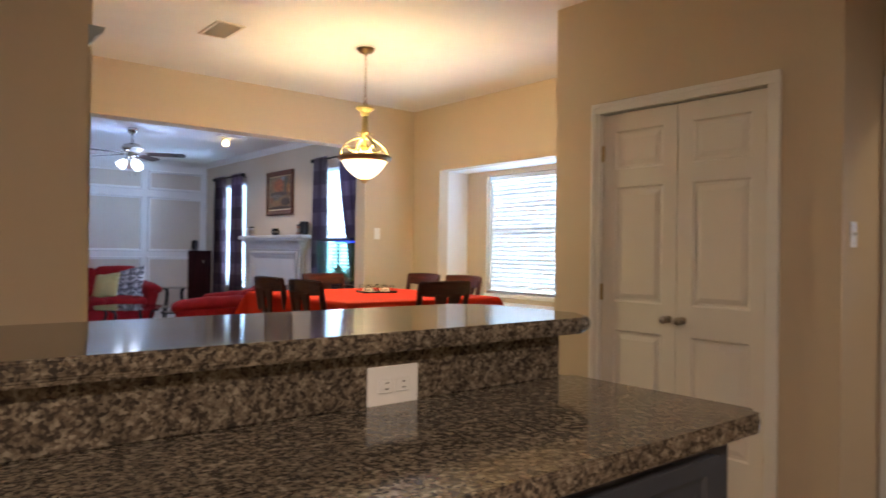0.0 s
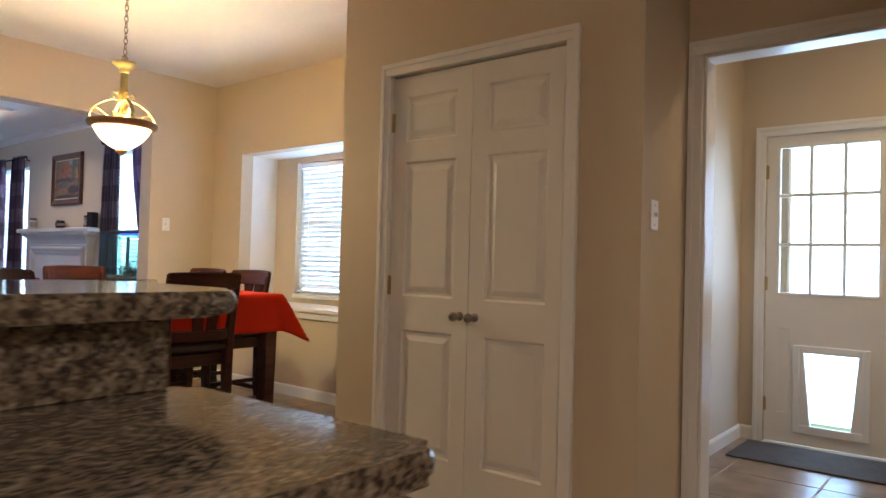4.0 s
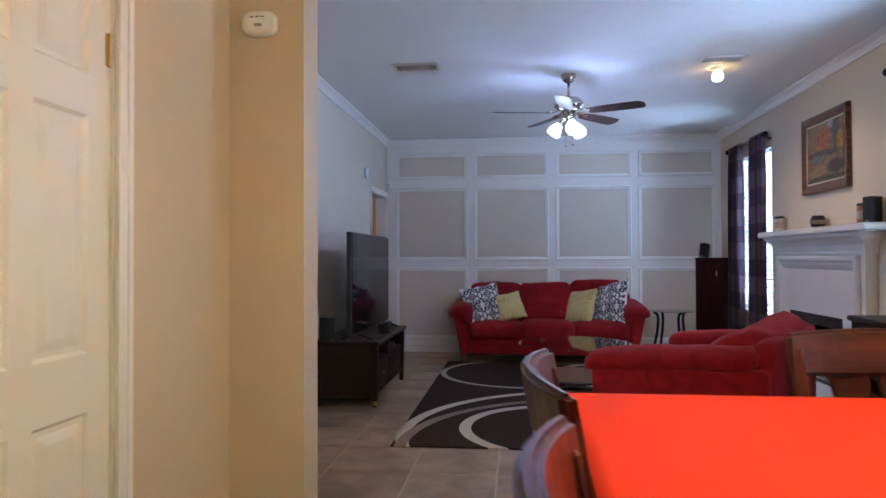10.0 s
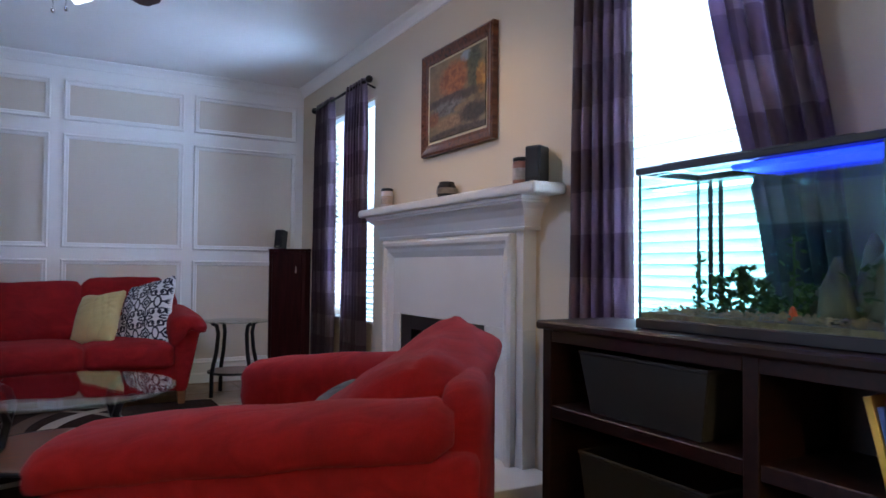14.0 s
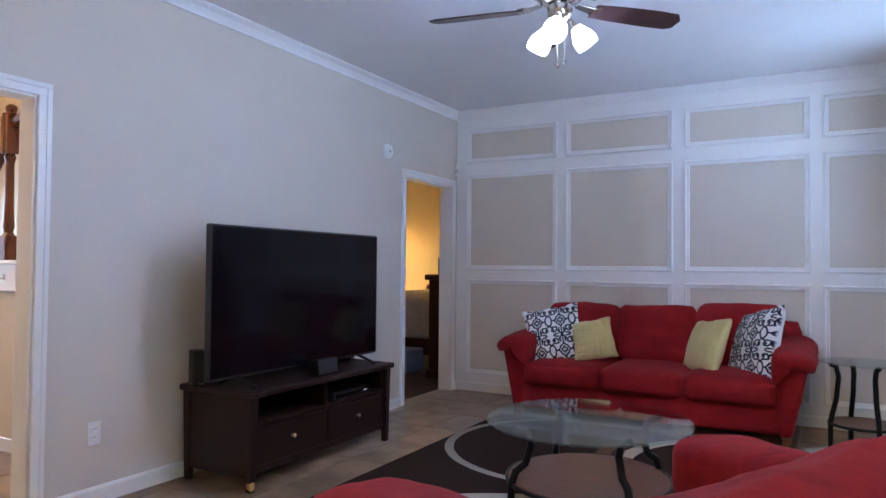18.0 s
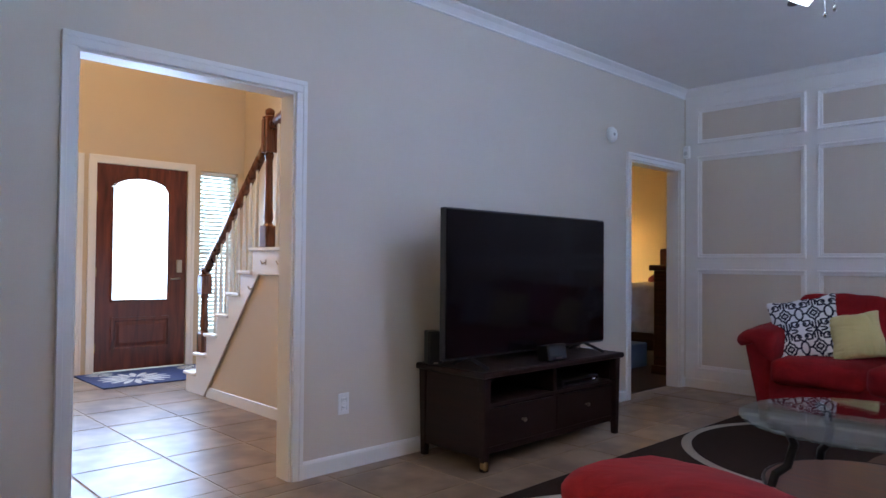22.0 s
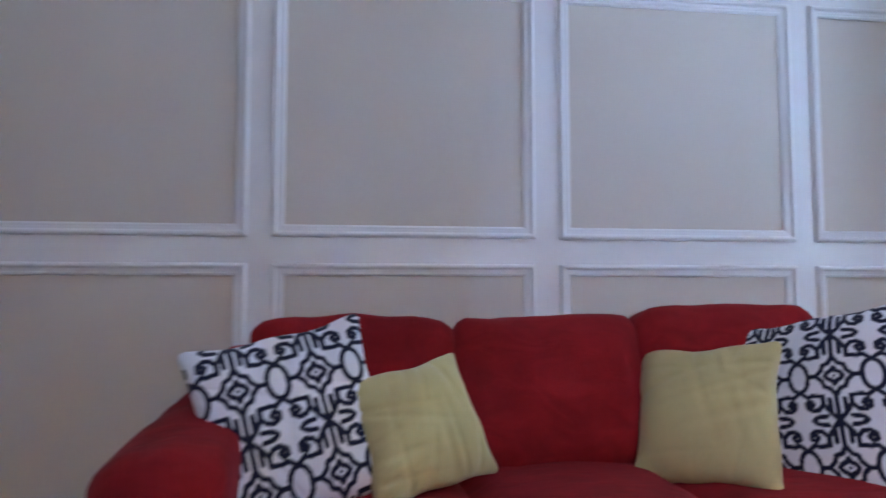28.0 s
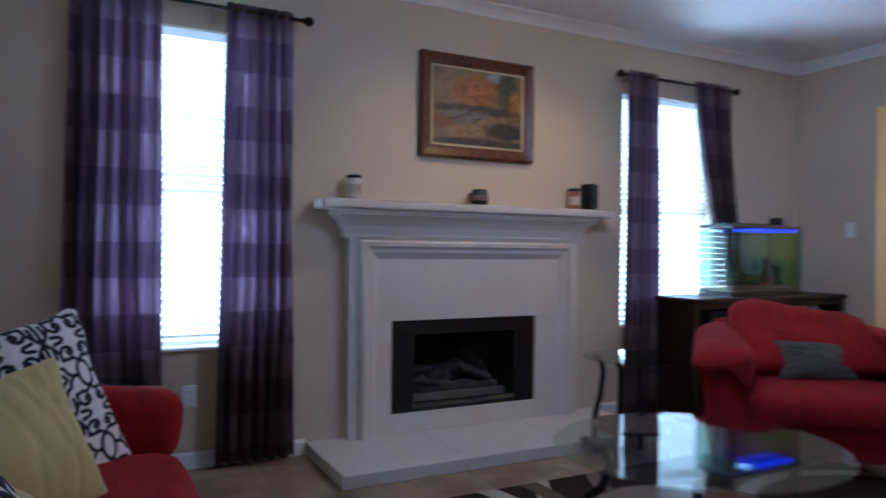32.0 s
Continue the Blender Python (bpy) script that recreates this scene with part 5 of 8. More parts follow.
rings = []
for cy, cz, sy, sz in ((y1, z0, -1, 0), (y1, z1, -1, -1), (y0, z1, 1, -1), (y0, z0, 1, 0)):
    rings.append([bm.verts.new((FX - hgt, cy + sy * dd2, cz + sz * dd2)) for dd2, hgt in BOL])
for a, b in zip(rings, rings[1:]):
    for i in range(len(BOL) - 1):
        bm.faces.new((a[i], a[i + 1], b[i + 1], b[i]))
bmesh.ops.recalc_face_normals(bm, faces=bm.faces)
part("bolection_moulding", bm, M_STONE, t)
COVE = [(0, 1.225), (0.012, 1.225), (0.014, 1.240), (0.008, 1.246), (0.012, 1.262), (0.022, 1.295), (0.040, 1.328), (0.064, 1.350), (0.076, 1.356), (0.078, 1.366), (0.084, 1.370), (0.084, 1.386), (0, 1.386)]
part("cove_moulding", sweep(COVE, [(5.10, 8.03), (5.015, 8.03), (5.015, 9.70), (5.10, 9.70)]), M_STONE, t)
part("cove_filling", bx(5.016, 5.10, 8.032, 9.698, 1.27, 1.385), M_STONE, t)
part("mantel_shelf", bx(4.905, 5.10, 7.82, 9.87, 1.386, 1.44, 0.016, 3), M_STONE, t)
M_SOOT = mat("sooty_firebrick", (0.03, 0.028, 0.027), 0.9, var=0.35, scale=14, bump=0.7, bscale=30)
part("firebox", bx(5.60, 5.62, 8.395, 9.41, 0.19, 0.75), M_SOOT, t)
for b in ((5.10, 5.60, 8.375, 8.395, 0.17, 0.75), (5.10, 5.60, 9.41, 9.43, 0.17, 0.75), (5.10, 5.62, 8.375, 9.43, 0.75, 0.77), (5.10, 5.62, 8.375, 9.43, 0.15, 0.17)):
    part("firebox_lining", bx(*b), M_SOOT, t)
for b in ((5.028, 5.04, 9.26, 9.408, 0.19, 0.736), (5.028, 5.04, 8.397, 8.545, 0.19, 0.736), (5.028, 5.04, 8.545, 9.26, 0.65, 0.736), (5.028, 5.04, 8.545, 9.26, 0.19, 0.215)):
    part("metal_surround", bx(*b, 0.002), mat("black_metal", (0.012, 0.012, 0.013), 0.35, 0.3), t)
part("grate_bar", bx(5.12, 5.14, 8.56, 9.25, 0.225, 0.275, 0.004), mat("ash_grey_metal", (0.11, 0.10, 0.09), 0.7, 0.2), t)
part("hearth_base", bx(FX + 0.002, 5.10, 8.395, 9.41, 0.07, 0.19, 0.004), M_STONE, t)
M_LOG = mat("grey_ceramic_log", (0.04, 0.034, 0.031), 0.95, var=0.5, scale=18, bump=0.9, bscale=45)
LOGS = ((8.60, 9.20, 0.285, 0.295, 5.17, 0.036), (8.64, 9.14, 0.345, 0.335, 5.25, 0.040), (9.12, 8.86, 0.325, 0.445, 5.20, 0.030), (8.66, 8.90, 0.335, 0.430, 5.15, 0.027), (8.80, 9.16, 0.400, 0.385, 5.28, 0.032), (8.62, 8.78, 0.37, 0.50, 5.30, 0.03), (8.95, 9.22, 0.31, 0.36, 5.15, 0.024))
for k, (ya, yb, za, zb, xx, r) in enumerate(LOGS):
    pts = [(xx + 0.018 * math.sin(3 * i + k), ya + (yb - ya) * i / 9, za + (zb - za) * i / 9 + 0.008 * math.sin(2.1 * i + k)) for i in range(10)]
    bm = tube(pts, [r * (1 + 0.18 * math.sin(2.3 * i + k)) * (0.7 if i in (0, 9) else 1.0) for i in range(10)], 10)
    for v in bm.verts:
        v.co += 0.006 * noise.noise_vector(v.co * 40)
    part("ceramic_log", bm, M_LOG, t, smooth=True)

# ---- pillows on the sofa ----
pillow(pose(2.185, 11.035, 0.665, -18, -12, 14), 0.47, M_TRELLIS, "white throw pillow with dark scrolled trellis print", 1, printed=True, shift=(0.02, 0.03))
pillow(pose(2.50, 11.06, 0.635, -26, -11, 20), 0.345, M_YEL, "plain pale olive throw pillow leaning on the sofa back", 2)
pillow(pose(3.335, 11.165, 0.63, -23, -7, -50), 0.43, M_YEL, "plain pale olive throw pillow beside the printed one", 3)
pillow(pose(3.665, 11.16, 0.65, -18, -11, -53), 0.565, M_TRELLIS, "white throw pillow with dark trellis print against the arm", 4, printed=True, shift=(0.0, 0.06))
pl = pillow(pose(3.785, 7.34, 0.55, -28, 2, -119) @ Matrix.Diagonal((1.05, 1, 0.58, 1)), 0.42, mat("grey_green_print", (0.055, 0.058, 0.055), 0.85, var=0.5, scale=25, bump=0.4, bscale=300), "grey-green mottled lumbar pillow on the armchair", 5)
pl["group"] = ""


# ---- rug ----
def rug_material():
    m = bpy.data.materials.new("rug_pile")
    m.use_nodes = True
    n, l = m.node_tree.nodes, m.node_tree.links
    b = n["Principled BSDF"]
    b.inputs["Roughness"].default_value = 0.95
    tc = n.new("ShaderNodeTexCoord")
    col = None
    base = n.new("ShaderNodeRGB")
    base.outputs[0].default_value = (0.026, 0.015, 0.011, 1)
    b.inputs["Specular IOR Level"].default_value = 0.1
    b.inputs["Sheen Weight"].default_value = 0.0
    col = base.outputs[0]
    for cx, cy, r, w, c in ((2.94, 7.83, 0.714, 0.042, (0.42, 0.37, 0.29)), (3.34, 7.675, 1.523, 0.042, (0.42, 0.37, 0.29)), (3.36, 7.347, 1.514, 0.04, (0.19, 0.14, 0.105)), (2.66, 10.15, 0.84, 0.03, (0.30, 0.26, 0.21)), (3.85, 10.1, 0.85, 0.05, (0.42, 0.37, 0.29)), (4.0, 10.2, 1.15, 0.05, (0.13, 0.085, 0.06))):
        d = n.new("ShaderNodeVectorMath")
        d.operation = 'DISTANCE'
        l.new(tc.outputs["Object"], d.inputs[0])
        d.inputs[1].default_value = (cx, cy, 0.012)
        s = n.new("ShaderNodeMath")
        s.operation = 'SUBTRACT'
        l.new(d.outputs["Value"], s.inputs[0])
        s.inputs[1].default_value = r
        a = n.new("ShaderNodeMath")
        a.operation = 'ABSOLUTE'
        l.new(s.outputs[0], a.inputs[0])
        k = n.new("ShaderNodeMath")
        k.operation = 'LESS_THAN'
        l.new(a.outputs[0], k.inputs[0])
        k.inputs[1].default_value = w
        mx = n.new("ShaderNodeMixRGB")
        l.new(k.outputs[0], mx.inputs[0])
        l.new(col, mx.inputs[1])
        mx.inputs[2].default_value = (*c, 1)
        col = mx.outputs[0]
    ns = n.new("ShaderNodeTexNoise")
    ns.inputs["Scale"].default_value = 160
    l.new(tc.outputs["Object"], ns.inputs["Vector"])
    mr = n.new("ShaderNodeMapRange")
    mr.inputs[3].default_value, mr.inputs[4].default_value = 0.7, 1.3
    l.new(ns.outputs["Fac"], mr.inputs[0])
    sc = n.new("ShaderNodeVectorMath")
    sc.operation = 'SCALE'
    l.new(col, sc.inputs[0])
    l.new(mr.outputs[0], sc.inputs["Scale"])
    l.new(sc.outputs[0], b.inputs["Base Color"])
    bp = n.new("ShaderNodeBump")
    bp.inputs["Strength"].default_value, bp.inputs["Distance"].default_value = 0.8, 0.004
    l.new(ns.outputs["Fac"], bp.inputs["Height"])
    l.new(bp.outputs[0], b.inputs["Normal"])
    return m


tagged(part("area_rug", bx(1.785, 4.12, 7.29, 10.88, 0.0, 0.012, 0.004), rug_material()), "dark brown area rug with cream and tan arcs", "rug")


# ---- curtains ----
def plaid():
    m = bpy.data.materials.new("curtain_check")
    m.use_nodes = True
    n, l = m.node_tree.nodes, m.node_tree.links
    b = n["Principled BSDF"]
    uv = n.new("ShaderNodeUVMap")
    sp = n.new("ShaderNodeSeparateXYZ")
    l.new(uv.outputs[0], sp.inputs[0])

    def wave(sock, period):
        k = n.new("ShaderNodeMath")
        k.operation = 'MULTIPLY'
        l.new(sock, k.inputs[0])
        k.inputs[1].default_value = 1 / period
        f = n.new("ShaderNodeMath")
        f.operation = 'FRACT'
        l.new(k.outputs[0], f.inputs[0])
        g = n.new("ShaderNodeMath")
        g.operation = 'LESS_THAN'
        l.new(f.outputs[0], g.inputs[0])
        g.inputs[1].default_value = 0.5
        return g.outputs[0]
    a, c = wave(sp.outputs[0], 0.36), wave(sp.outputs[1], 0.36)
    ad = n.new("ShaderNodeMath")
    ad.operation = 'ADD'
    l.new(a, ad.inputs[0])
    l.new(c, ad.inputs[1])
    cr = n.new("ShaderNodeValToRGB")
    cr.color_ramp.interpolation = 'CONSTANT'
    e = cr.color_ramp.elements
    e[0].position, e[0].color = 0.0, (0.115, 0.080, 0.100, 1)
    e[1].position, e[1].color = 0.25, (0.17, 0.125, 0.145, 1)
    e.new(0.75).color = (0.30, 0.25, 0.265, 1)
    hf = n.new("ShaderNodeMath")
    hf.operation = 'MULTIPLY'
    hf.inputs[1].default_value = 0.5
    l.new(ad.outputs[0], hf.inputs[0])
    l.new(hf.outputs[0], cr.inputs[0])
    l.new(cr.outputs[0], b.inputs["Base Color"])
    b.inputs["Roughness"].default_value = 0.55
    b.inputs["Sheen Weight"].default_value = 0.3
    tr = n.new("ShaderNodeBsdfTranslucent")
    tt = n.new("ShaderNodeVectorMath")
    tt.operation = 'MULTIPLY_ADD'
    tt.inputs[1].default_value, tt.inputs[2].default_value = (1.10, 1.0, 1.22), (0.055, 0.05, 0.066)
    l.new(cr.outputs[0], tt.inputs[0])
    l.new(tt.outputs[0], tr.inputs[0])
    mx = n.new("ShaderNodeMixShader")
    mx.inputs[0].default_value = 0.62
    dk = n.new("ShaderNodeVectorMath")
    dk.operation = 'MULTIPLY'
    dk.inputs[1].default_value = (0.46, 0.34, 0.27)
    l.new(cr.outputs[0], dk.inputs[0])
    l.new(dk.outputs[0], b.inputs["Base Color"])
    l.new(b.outputs[0], mx.inputs[1])
    l.new(tr.outputs[0], mx.inputs[2])
    l.new(mx.outputs[0], n["Material Output"].inputs[0])
    return m


M_CURTAIN = plaid()
M_ROD = mat("dark_bronze_rod", (0.02, 0.014, 0.012), 0.4, 0.7)


def curtain(y0, y1, x, ztop, zbot, folds, label, pull=None, seed=0):
    """A hanging panel between y0 and y1; pull: how far (in y) the lower part is drawn aside, as (amount, from z)."""
    bm = bmesh.new()
    lay = bm.loops.layers.uv.new("UVMap")
    nu, nv = folds * 12, 46
    rows = []
    for j in range(nv + 1):
        v = j / nv
        z = ztop + (zbot - ztop) * v
        row = []
        for i in range(nu + 1):
            u = i / nu
            amp = 0.016 + 0.012 * min(1, v * 6) + 0.006 * math.sin(5 * u + seed)
            ph = 2 * math.pi * folds * u + 0.6 * math.sin(3 * v + seed)
            y = y0 + (y1 - y0) * u
            if pull:
                k = max(0.0, (pull[1] - z) / (pull[1] - zbot))
                mid = (y0 + y1) / 2
                y = mid + (y - mid) * (1 - 0.35 * min(1, k * 1.4)) + pull[0] * (1 - math.cos(math.pi * min(1, k))) / 2
            else:
                y += 0.07 * v * (u - 0.5)
            y += 0.012 * math.sin(ph * 2 + seed) + 0.010 * noise.noise(Vector((u * 4, v * 3, seed)))
            xx = x + amp * math.sin(ph) * (0.55 if v < 0.02 else 1)
            row.append((bm.verts.new((xx, y, z)), u * (abs(y1 - y0) * 1.9), v * (ztop - zbot)))
        rows.append(row)
    for j in range(nv):
        for i in range(nu):
            q = (rows[j][i], rows[j][i + 1], rows[j + 1][i + 1], rows[j + 1][i])
            f = bm.faces.new([c[0] for c in q])
            for lp, c in zip(f.loops, q):
                lp[lay].uv = (c[1], c[2])
    ob = part("curtain", bm, M_CURTAIN, smooth=True)
    s = ob.modifiers.new("thickness", 'SOLIDIFY')
    s.thickness = 0.0015
    return tagged(ob, label, "curtain", "curtains")


def rod(y0, y1, x, z):
    ob = thing("curtain_rod", pose(x, (y0 + y1) / 2, z), "dark bronze curtain rod with ball finials", "curtain rod")
    part("pole", tube([(x, y0, z), (x, y1, z)], 0.011, 10), M_ROD, ob, smooth=True)
    for y, s in ((y0, -1), (y1, 1)):
        bm = lathe([(0.012, 0), (0.017, 0.006), (0.012, 0.014), (0.024, 0.026), (0.028, 0.042), (0.022, 0.058), (0.006, 0.068), (0, 0.07)], 16)
        bmesh.ops.transform(bm, matrix=pose(x, y, z, -90 * s, 0, 0), verts=bm.verts)
        part("finial", bm, M_ROD, ob, smooth=True)
        part("bracket", tube([(x, y - s * 0.06, z), (FIRX, y - s * 0.06, z - 0.03)], 0.008, 8), M_ROD, ob)


for a, b in ((9.97, 11.09), (6.58, 7.66)):
    rod(a, b, 5.005, 2.41)
curtain(10.68, 11.08, 5.005, 2.445, 0.03, 6, "sheer plum and mauve checked curtain panel", seed=1)
curtain(10.02, 10.36, 5.005, 2.445, 0.03, 6, "sheer plum checked curtain panel beside the fireplace", seed=2)
curtain(7.34, 7.63, 5.005, 2.445, 0.03, 5, "plum and mauve checked curtain panel beside the mantel", seed=3)
curtain(6.60, 6.98, 5.005, 2.445, 0.70, 5, "plum checked curtain panel drawn aside behind the aquarium", pull=(-0.22, 2.35), seed=4)

# ---- console with the aquarium ----
t = thing("console_cabinet", pose(4.84, 6.58, 0), "espresso open console with four cubbies and bins", "console")
X0, X1, Y0, Y1, H = 4.62, 4.98, 5.78, 7.38, 0.85
part("top", bx(X0 - 0.02, X1, Y0 - 0.02, Y1 + 0.02, H - 0.032, H, 0.008), M_ESP, t)
for y in (Y0, 6.485, Y1 - 0.05):
    part("upright", bx(X0, X1 - 0.012, y, y + 0.05, 0.0 if y != 6.485 else 0.05, H - 0.032, 0.003), M_ESP, t)
part("back_panel", bx(X1 - 0.012, X1 - 0.004, Y0 + 0.01, Y1 - 0.01, 0.06, H - 0.033), M_ESP, t)
for a, b in ((Y0 + 0.05, 6.485), (6.535, Y1 - 0.05)):
    part("shelf", bx(X0 + 0.004, X1 - 0.012, a, b, 0.50, 0.545, 0.003), M_ESP, t)
    part("bottom_shelf", bx(X0 + 0.004, X1 - 0.012, a, b, 0.055, 0.10, 0.003), M_ESP, t)
    part("top_rail", bx(X0, X0 + 0.02, a, b, H - 0.075, H - 0.032, 0.002), M_ESP, t)
M_BIN = mat("charcoal_fabric_bin", (0.013, 0.012, 0.011), 0.9, var=0.15, bump=0.5, bscale=400)


def bin_box(x0, x1, y0, y1, z0, h, label, material=M_BIN):
    ob = thing("storage_bin", pose((x0 + x1) / 2, (y0 + y1) / 2, z0), label, "bin", "bins in the console")
    for nm, b in (("front", (x0, x0 + 0.006, y0, y1, z0, z0 + h)), ("rear", (x1 - 0.006, x1, y0, y1, z0, z0 + h)), ("side", (x0 + 0.006, x1 - 0.006, y0, y0 + 0.006, z0, z0 + h)), ("side", (x0 + 0.006, x1 - 0.006, y1 - 0.006, y1, z0, z0 + h)), ("base", (x0 + 0.006, x1 - 0.006, y0 + 0.006, y1 - 0.006, z0, z0 + 0.006))):
        bm = bx(*b, 0.002)
        for v in bm.verts:
            k = 0.86 + 0.14 * (v.co.z - z0) / h
            v.co.x, v.co.y = (x0 + x1) / 2 + (v.co.x - (x0 + x1) / 2) * k, (y0 + y1) / 2 + (v.co.y - (y0 + y1) / 2) * k
        part(nm, bm, material, ob)
    rim = 0.009
    for b in ((x0 - 0.003, x0 + rim, y0 - 0.003, y1 + 0.003), (x1 - rim, x1 + 0.003, y0 - 0.003, y1 + 0.003), (x0 + rim, x1 - rim, y0 - 0.003, y0 + rim), (x0 + rim, x1 - rim, y1 - rim, y1 + 0.003)):
        part("rim", bx(*b, z0 + h, z0 + h + 0.012, 0.003), material, ob)


bin_box(4.64, 4.93, 6.66, 7.20, 0.546, 0.20, "charcoal fabric storage bin in an upper cubby")
bin_box(4.64, 4.93, 6.66, 7.20, 0.101, 0.30, "tall charcoal fabric storage bin in a lower cubby")
M_WICK = mat("woven_seagrass", (0.13, 0.07, 0.032), 0.9, var=0.35, scale=40, bump=0.9, bscale=120)
for by in (6.06, 6.345):
    bk = thing("wicker_basket", pose(4.76, by, 0.101), "brown woven seagrass basket in a lower cubby", "basket", "bins in the console")
    for k in range(14):
        z = 0.112 + k * 0.024
        pts = []
        hx, hy = 0.115, 0.125
        for i in range(41):
            a = 2 * math.pi * i / 40
            c, s = math.cos(a), math.sin(a)
            f = (abs(c) ** 6 + abs(s) ** 6) ** (-1 / 6)
            wv = 0.006 * math.sin(10 * a + k * math.pi)
            pts.append((4.76 + (hx + wv) * c * f, by + (hy + wv) * s * f, z))
        part("coil", tube(pts, 0.0125, 6), M_WICK, bk)
    part("base", bx(4.655, 4.865, by - 0.115, by + 0.115, 0.101, 0.112), M_WICK, bk)
cols = [(0.62, 0.42, 0.08), (0.05, 0.12, 0.38), (0.55, 0.08, 0.10), (0.62, 0.45, 0.28), (0.08, 0.09, 0.10), (0.60, 0.60, 0.62), (0.40, 0.42, 0.47), (0.50, 0.14, 0.06)]
yy = 6.20
for k, c in enumerate(cols):
    w = (0.018, 0.014, 0.022, 0.02, 0.03, 0.022, 0.026, 0.02)[k]
    h = (0.21, 0.19, 0.21, 0.235, 0.18, 0.22, 0.23, 0.20)[k]
    lean = (14, 13, 12, 11, 6, 4, 3, 2)[k]
    b = thing("book", pose(4.74, yy, 0.546, lean, 0, 0), "slim paperback book leaning in the cubby", "book", "books")
    m = pose(4.74, yy - 0.0, 0.548, -lean, 0, 0)
    bm = bx(-0.075, 0.075, -w, 0, 0, h, 0.0015)
    bmesh.ops.transform(bm, matrix=m, verts=bm.verts)
    part("cover", bm, mat("book_cover", c, 0.5, var=0.12, scale=30), b)
    bm = bx(-0.073, 0.0765, -w + 0.002, -0.002, 0.003, h - 0.003)
    bmesh.ops.transform(bm, matrix=m, verts=bm.verts)
    part("pages", bm, mat("paper", (0.68, 0.64, 0.55), 0.9), b)
    yy -= w + 0.004 + (0.004 if k > 3 else 0)

# aquarium
t = thing("aquarium", pose(4.82, 6.58, 0.85), "lit glass aquarium with gravel, rocks and plants", "aquarium")
AX0, AX1, AY0, AY1, AZ0, AZ1 = 4.68, 4.965, 6.20, 6.965, 0.851, 1.365
M_TANK = glass("aquarium_glass", (0.80, 0.95, 0.91))
# greener tint for the end pane at AY0
M_GREENPANE = glass("green_tinted_glass", (0.74, 0.88, 0.62))
for nm, b in (("front_pane", (AX0, AX0 + 0.006, AY0, AY1, AZ0 + 0.03, AZ1 - 0.03)), ("rear_pane", (AX1 - 0.006, AX1, AY0, AY1, AZ0 + 0.03, AZ1 - 0.03)), ("side_pane", (AX0 + 0.006, AX1 - 0.006, AY0, AY0 + 0.006, AZ0 + 0.03, AZ1 - 0.03)), ("side_pane", (AX0 + 0.006, AX1 - 0.006, AY1 - 0.006, AY1, AZ0 + 0.03, AZ1 - 0.03))):
    bm = bx(*b)
    g = part(nm, bm, M_GREENPANE if nm == "side_pane" and b[2] == AY0 else M_TANK, t)
    g.visible_shadow = False
M_SEAL = mat("clear_silicone_seal", (0.10, 0.17, 0.20), 0.25)
for cxx in (AX0 + 0.005, AX1 - 0.005):
    for cyy in (AY0 + 0.005, AY1 - 0.005):
        part("corner_seal", bx(cxx - 0.0045, cxx + 0.0045, cyy - 0.0045, cyy + 0.0045, AZ0 + 0.035, AZ1 - 0.022, 0.002), M_SEAL, t)
part("water_surface", bx(AX0 + 0.0065, AX1 - 0.0065, AY0 + 0.0065, AY1 - 0.0065, AZ1 - 0.066, AZ1 - 0.065), M_TANK, t).visible_shadow = False
part("bottom_frame", bx(AX0 - 0.006, AX1 + 0.006, AY0 - 0.006, AY1 + 0.006, AZ0, AZ0 + 0.035, 0.004), M_BLACK, t)
for b in ((AX0 - 0.006, AX0 + 0.016, AY0 - 0.006, AY1 + 0.006), (AX1 - 0.016, AX1 + 0.006, AY0 - 0.006, AY1 + 0.006), (AX0 + 0.016, AX1 - 0.016, AY0 - 0.006, AY0 + 0.016), (AX0 + 0.016, AX1 - 0.016, AY1 - 0.016, AY1 + 0.006)):
    part("top_frame", bx(*b, AZ1 - 0.022, AZ1, 0.003), M_BLACK, t)
part("light_hood", bx(AX0 + 0.05, AX1 - 0.05, AY0 + 0.10, AY1 - 0.05, AZ1 + 0.001, AZ1 + 0.014, 0.004), M_BLACK, t)
part("blue_tube", bx(AX0 + 0.03, AX1 - 0.03, AY0 + 0.02, AY0 + 0.44, AZ1 - 0.040, AZ1 - 0.024, 0.006), glow("blue_led", (0.01, 0.035, 1.0), 3.5), t, "glowing blue light strip")
for py in (AY1 - 0.10, AY1 - 0.14):
    part("filter_pipe", tube([(AX1 - 0.06, py, AZ1 - 0.05), (AX1 - 0.065, py - 0.005, AZ0 + 0.09)], 0.008, 8), M_BLACK, t)
part("motor", bx(AX0 + 0.14, AX0 + 0.24, AY0 + 0.0, AY0 + 0.08, AZ1 + 0.002, AZ1 + 0.075, 0.028, 3), M_BLACK, t)
bm = bmesh.new()
rg = random.Random(5)
for k in range(700):
    x, y = rg.uniform(AX0 + 0.014, AX1 - 0.022), rg.uniform(AY0 + 0.014, AY1 - 0.014)
    r = rg.uniform(0.006, 0.012)
    z = AZ0 + 0.056 + rg.uniform(-0.006, 0.012)
    vs = [bm.verts.new((x + r * a, y + r * b, z + r * c * 0.8)) for a, b, c in ((1, 0, 0), (-1, 0, 0), (0, 1, 0), (0, -1, 0), (0, 0, 1), (0, 0, -1))]
    for a, b, c in ((0, 2, 4), (2, 1, 4), (1, 3, 4), (3, 0, 4)):
        bm.faces.new((vs[a], vs[b], vs[c]))
gv = part("gravel", bm, mat("brown_gravel", (0.30, 0.18, 0.09), 0.8, var=0.5, scale=120), t)
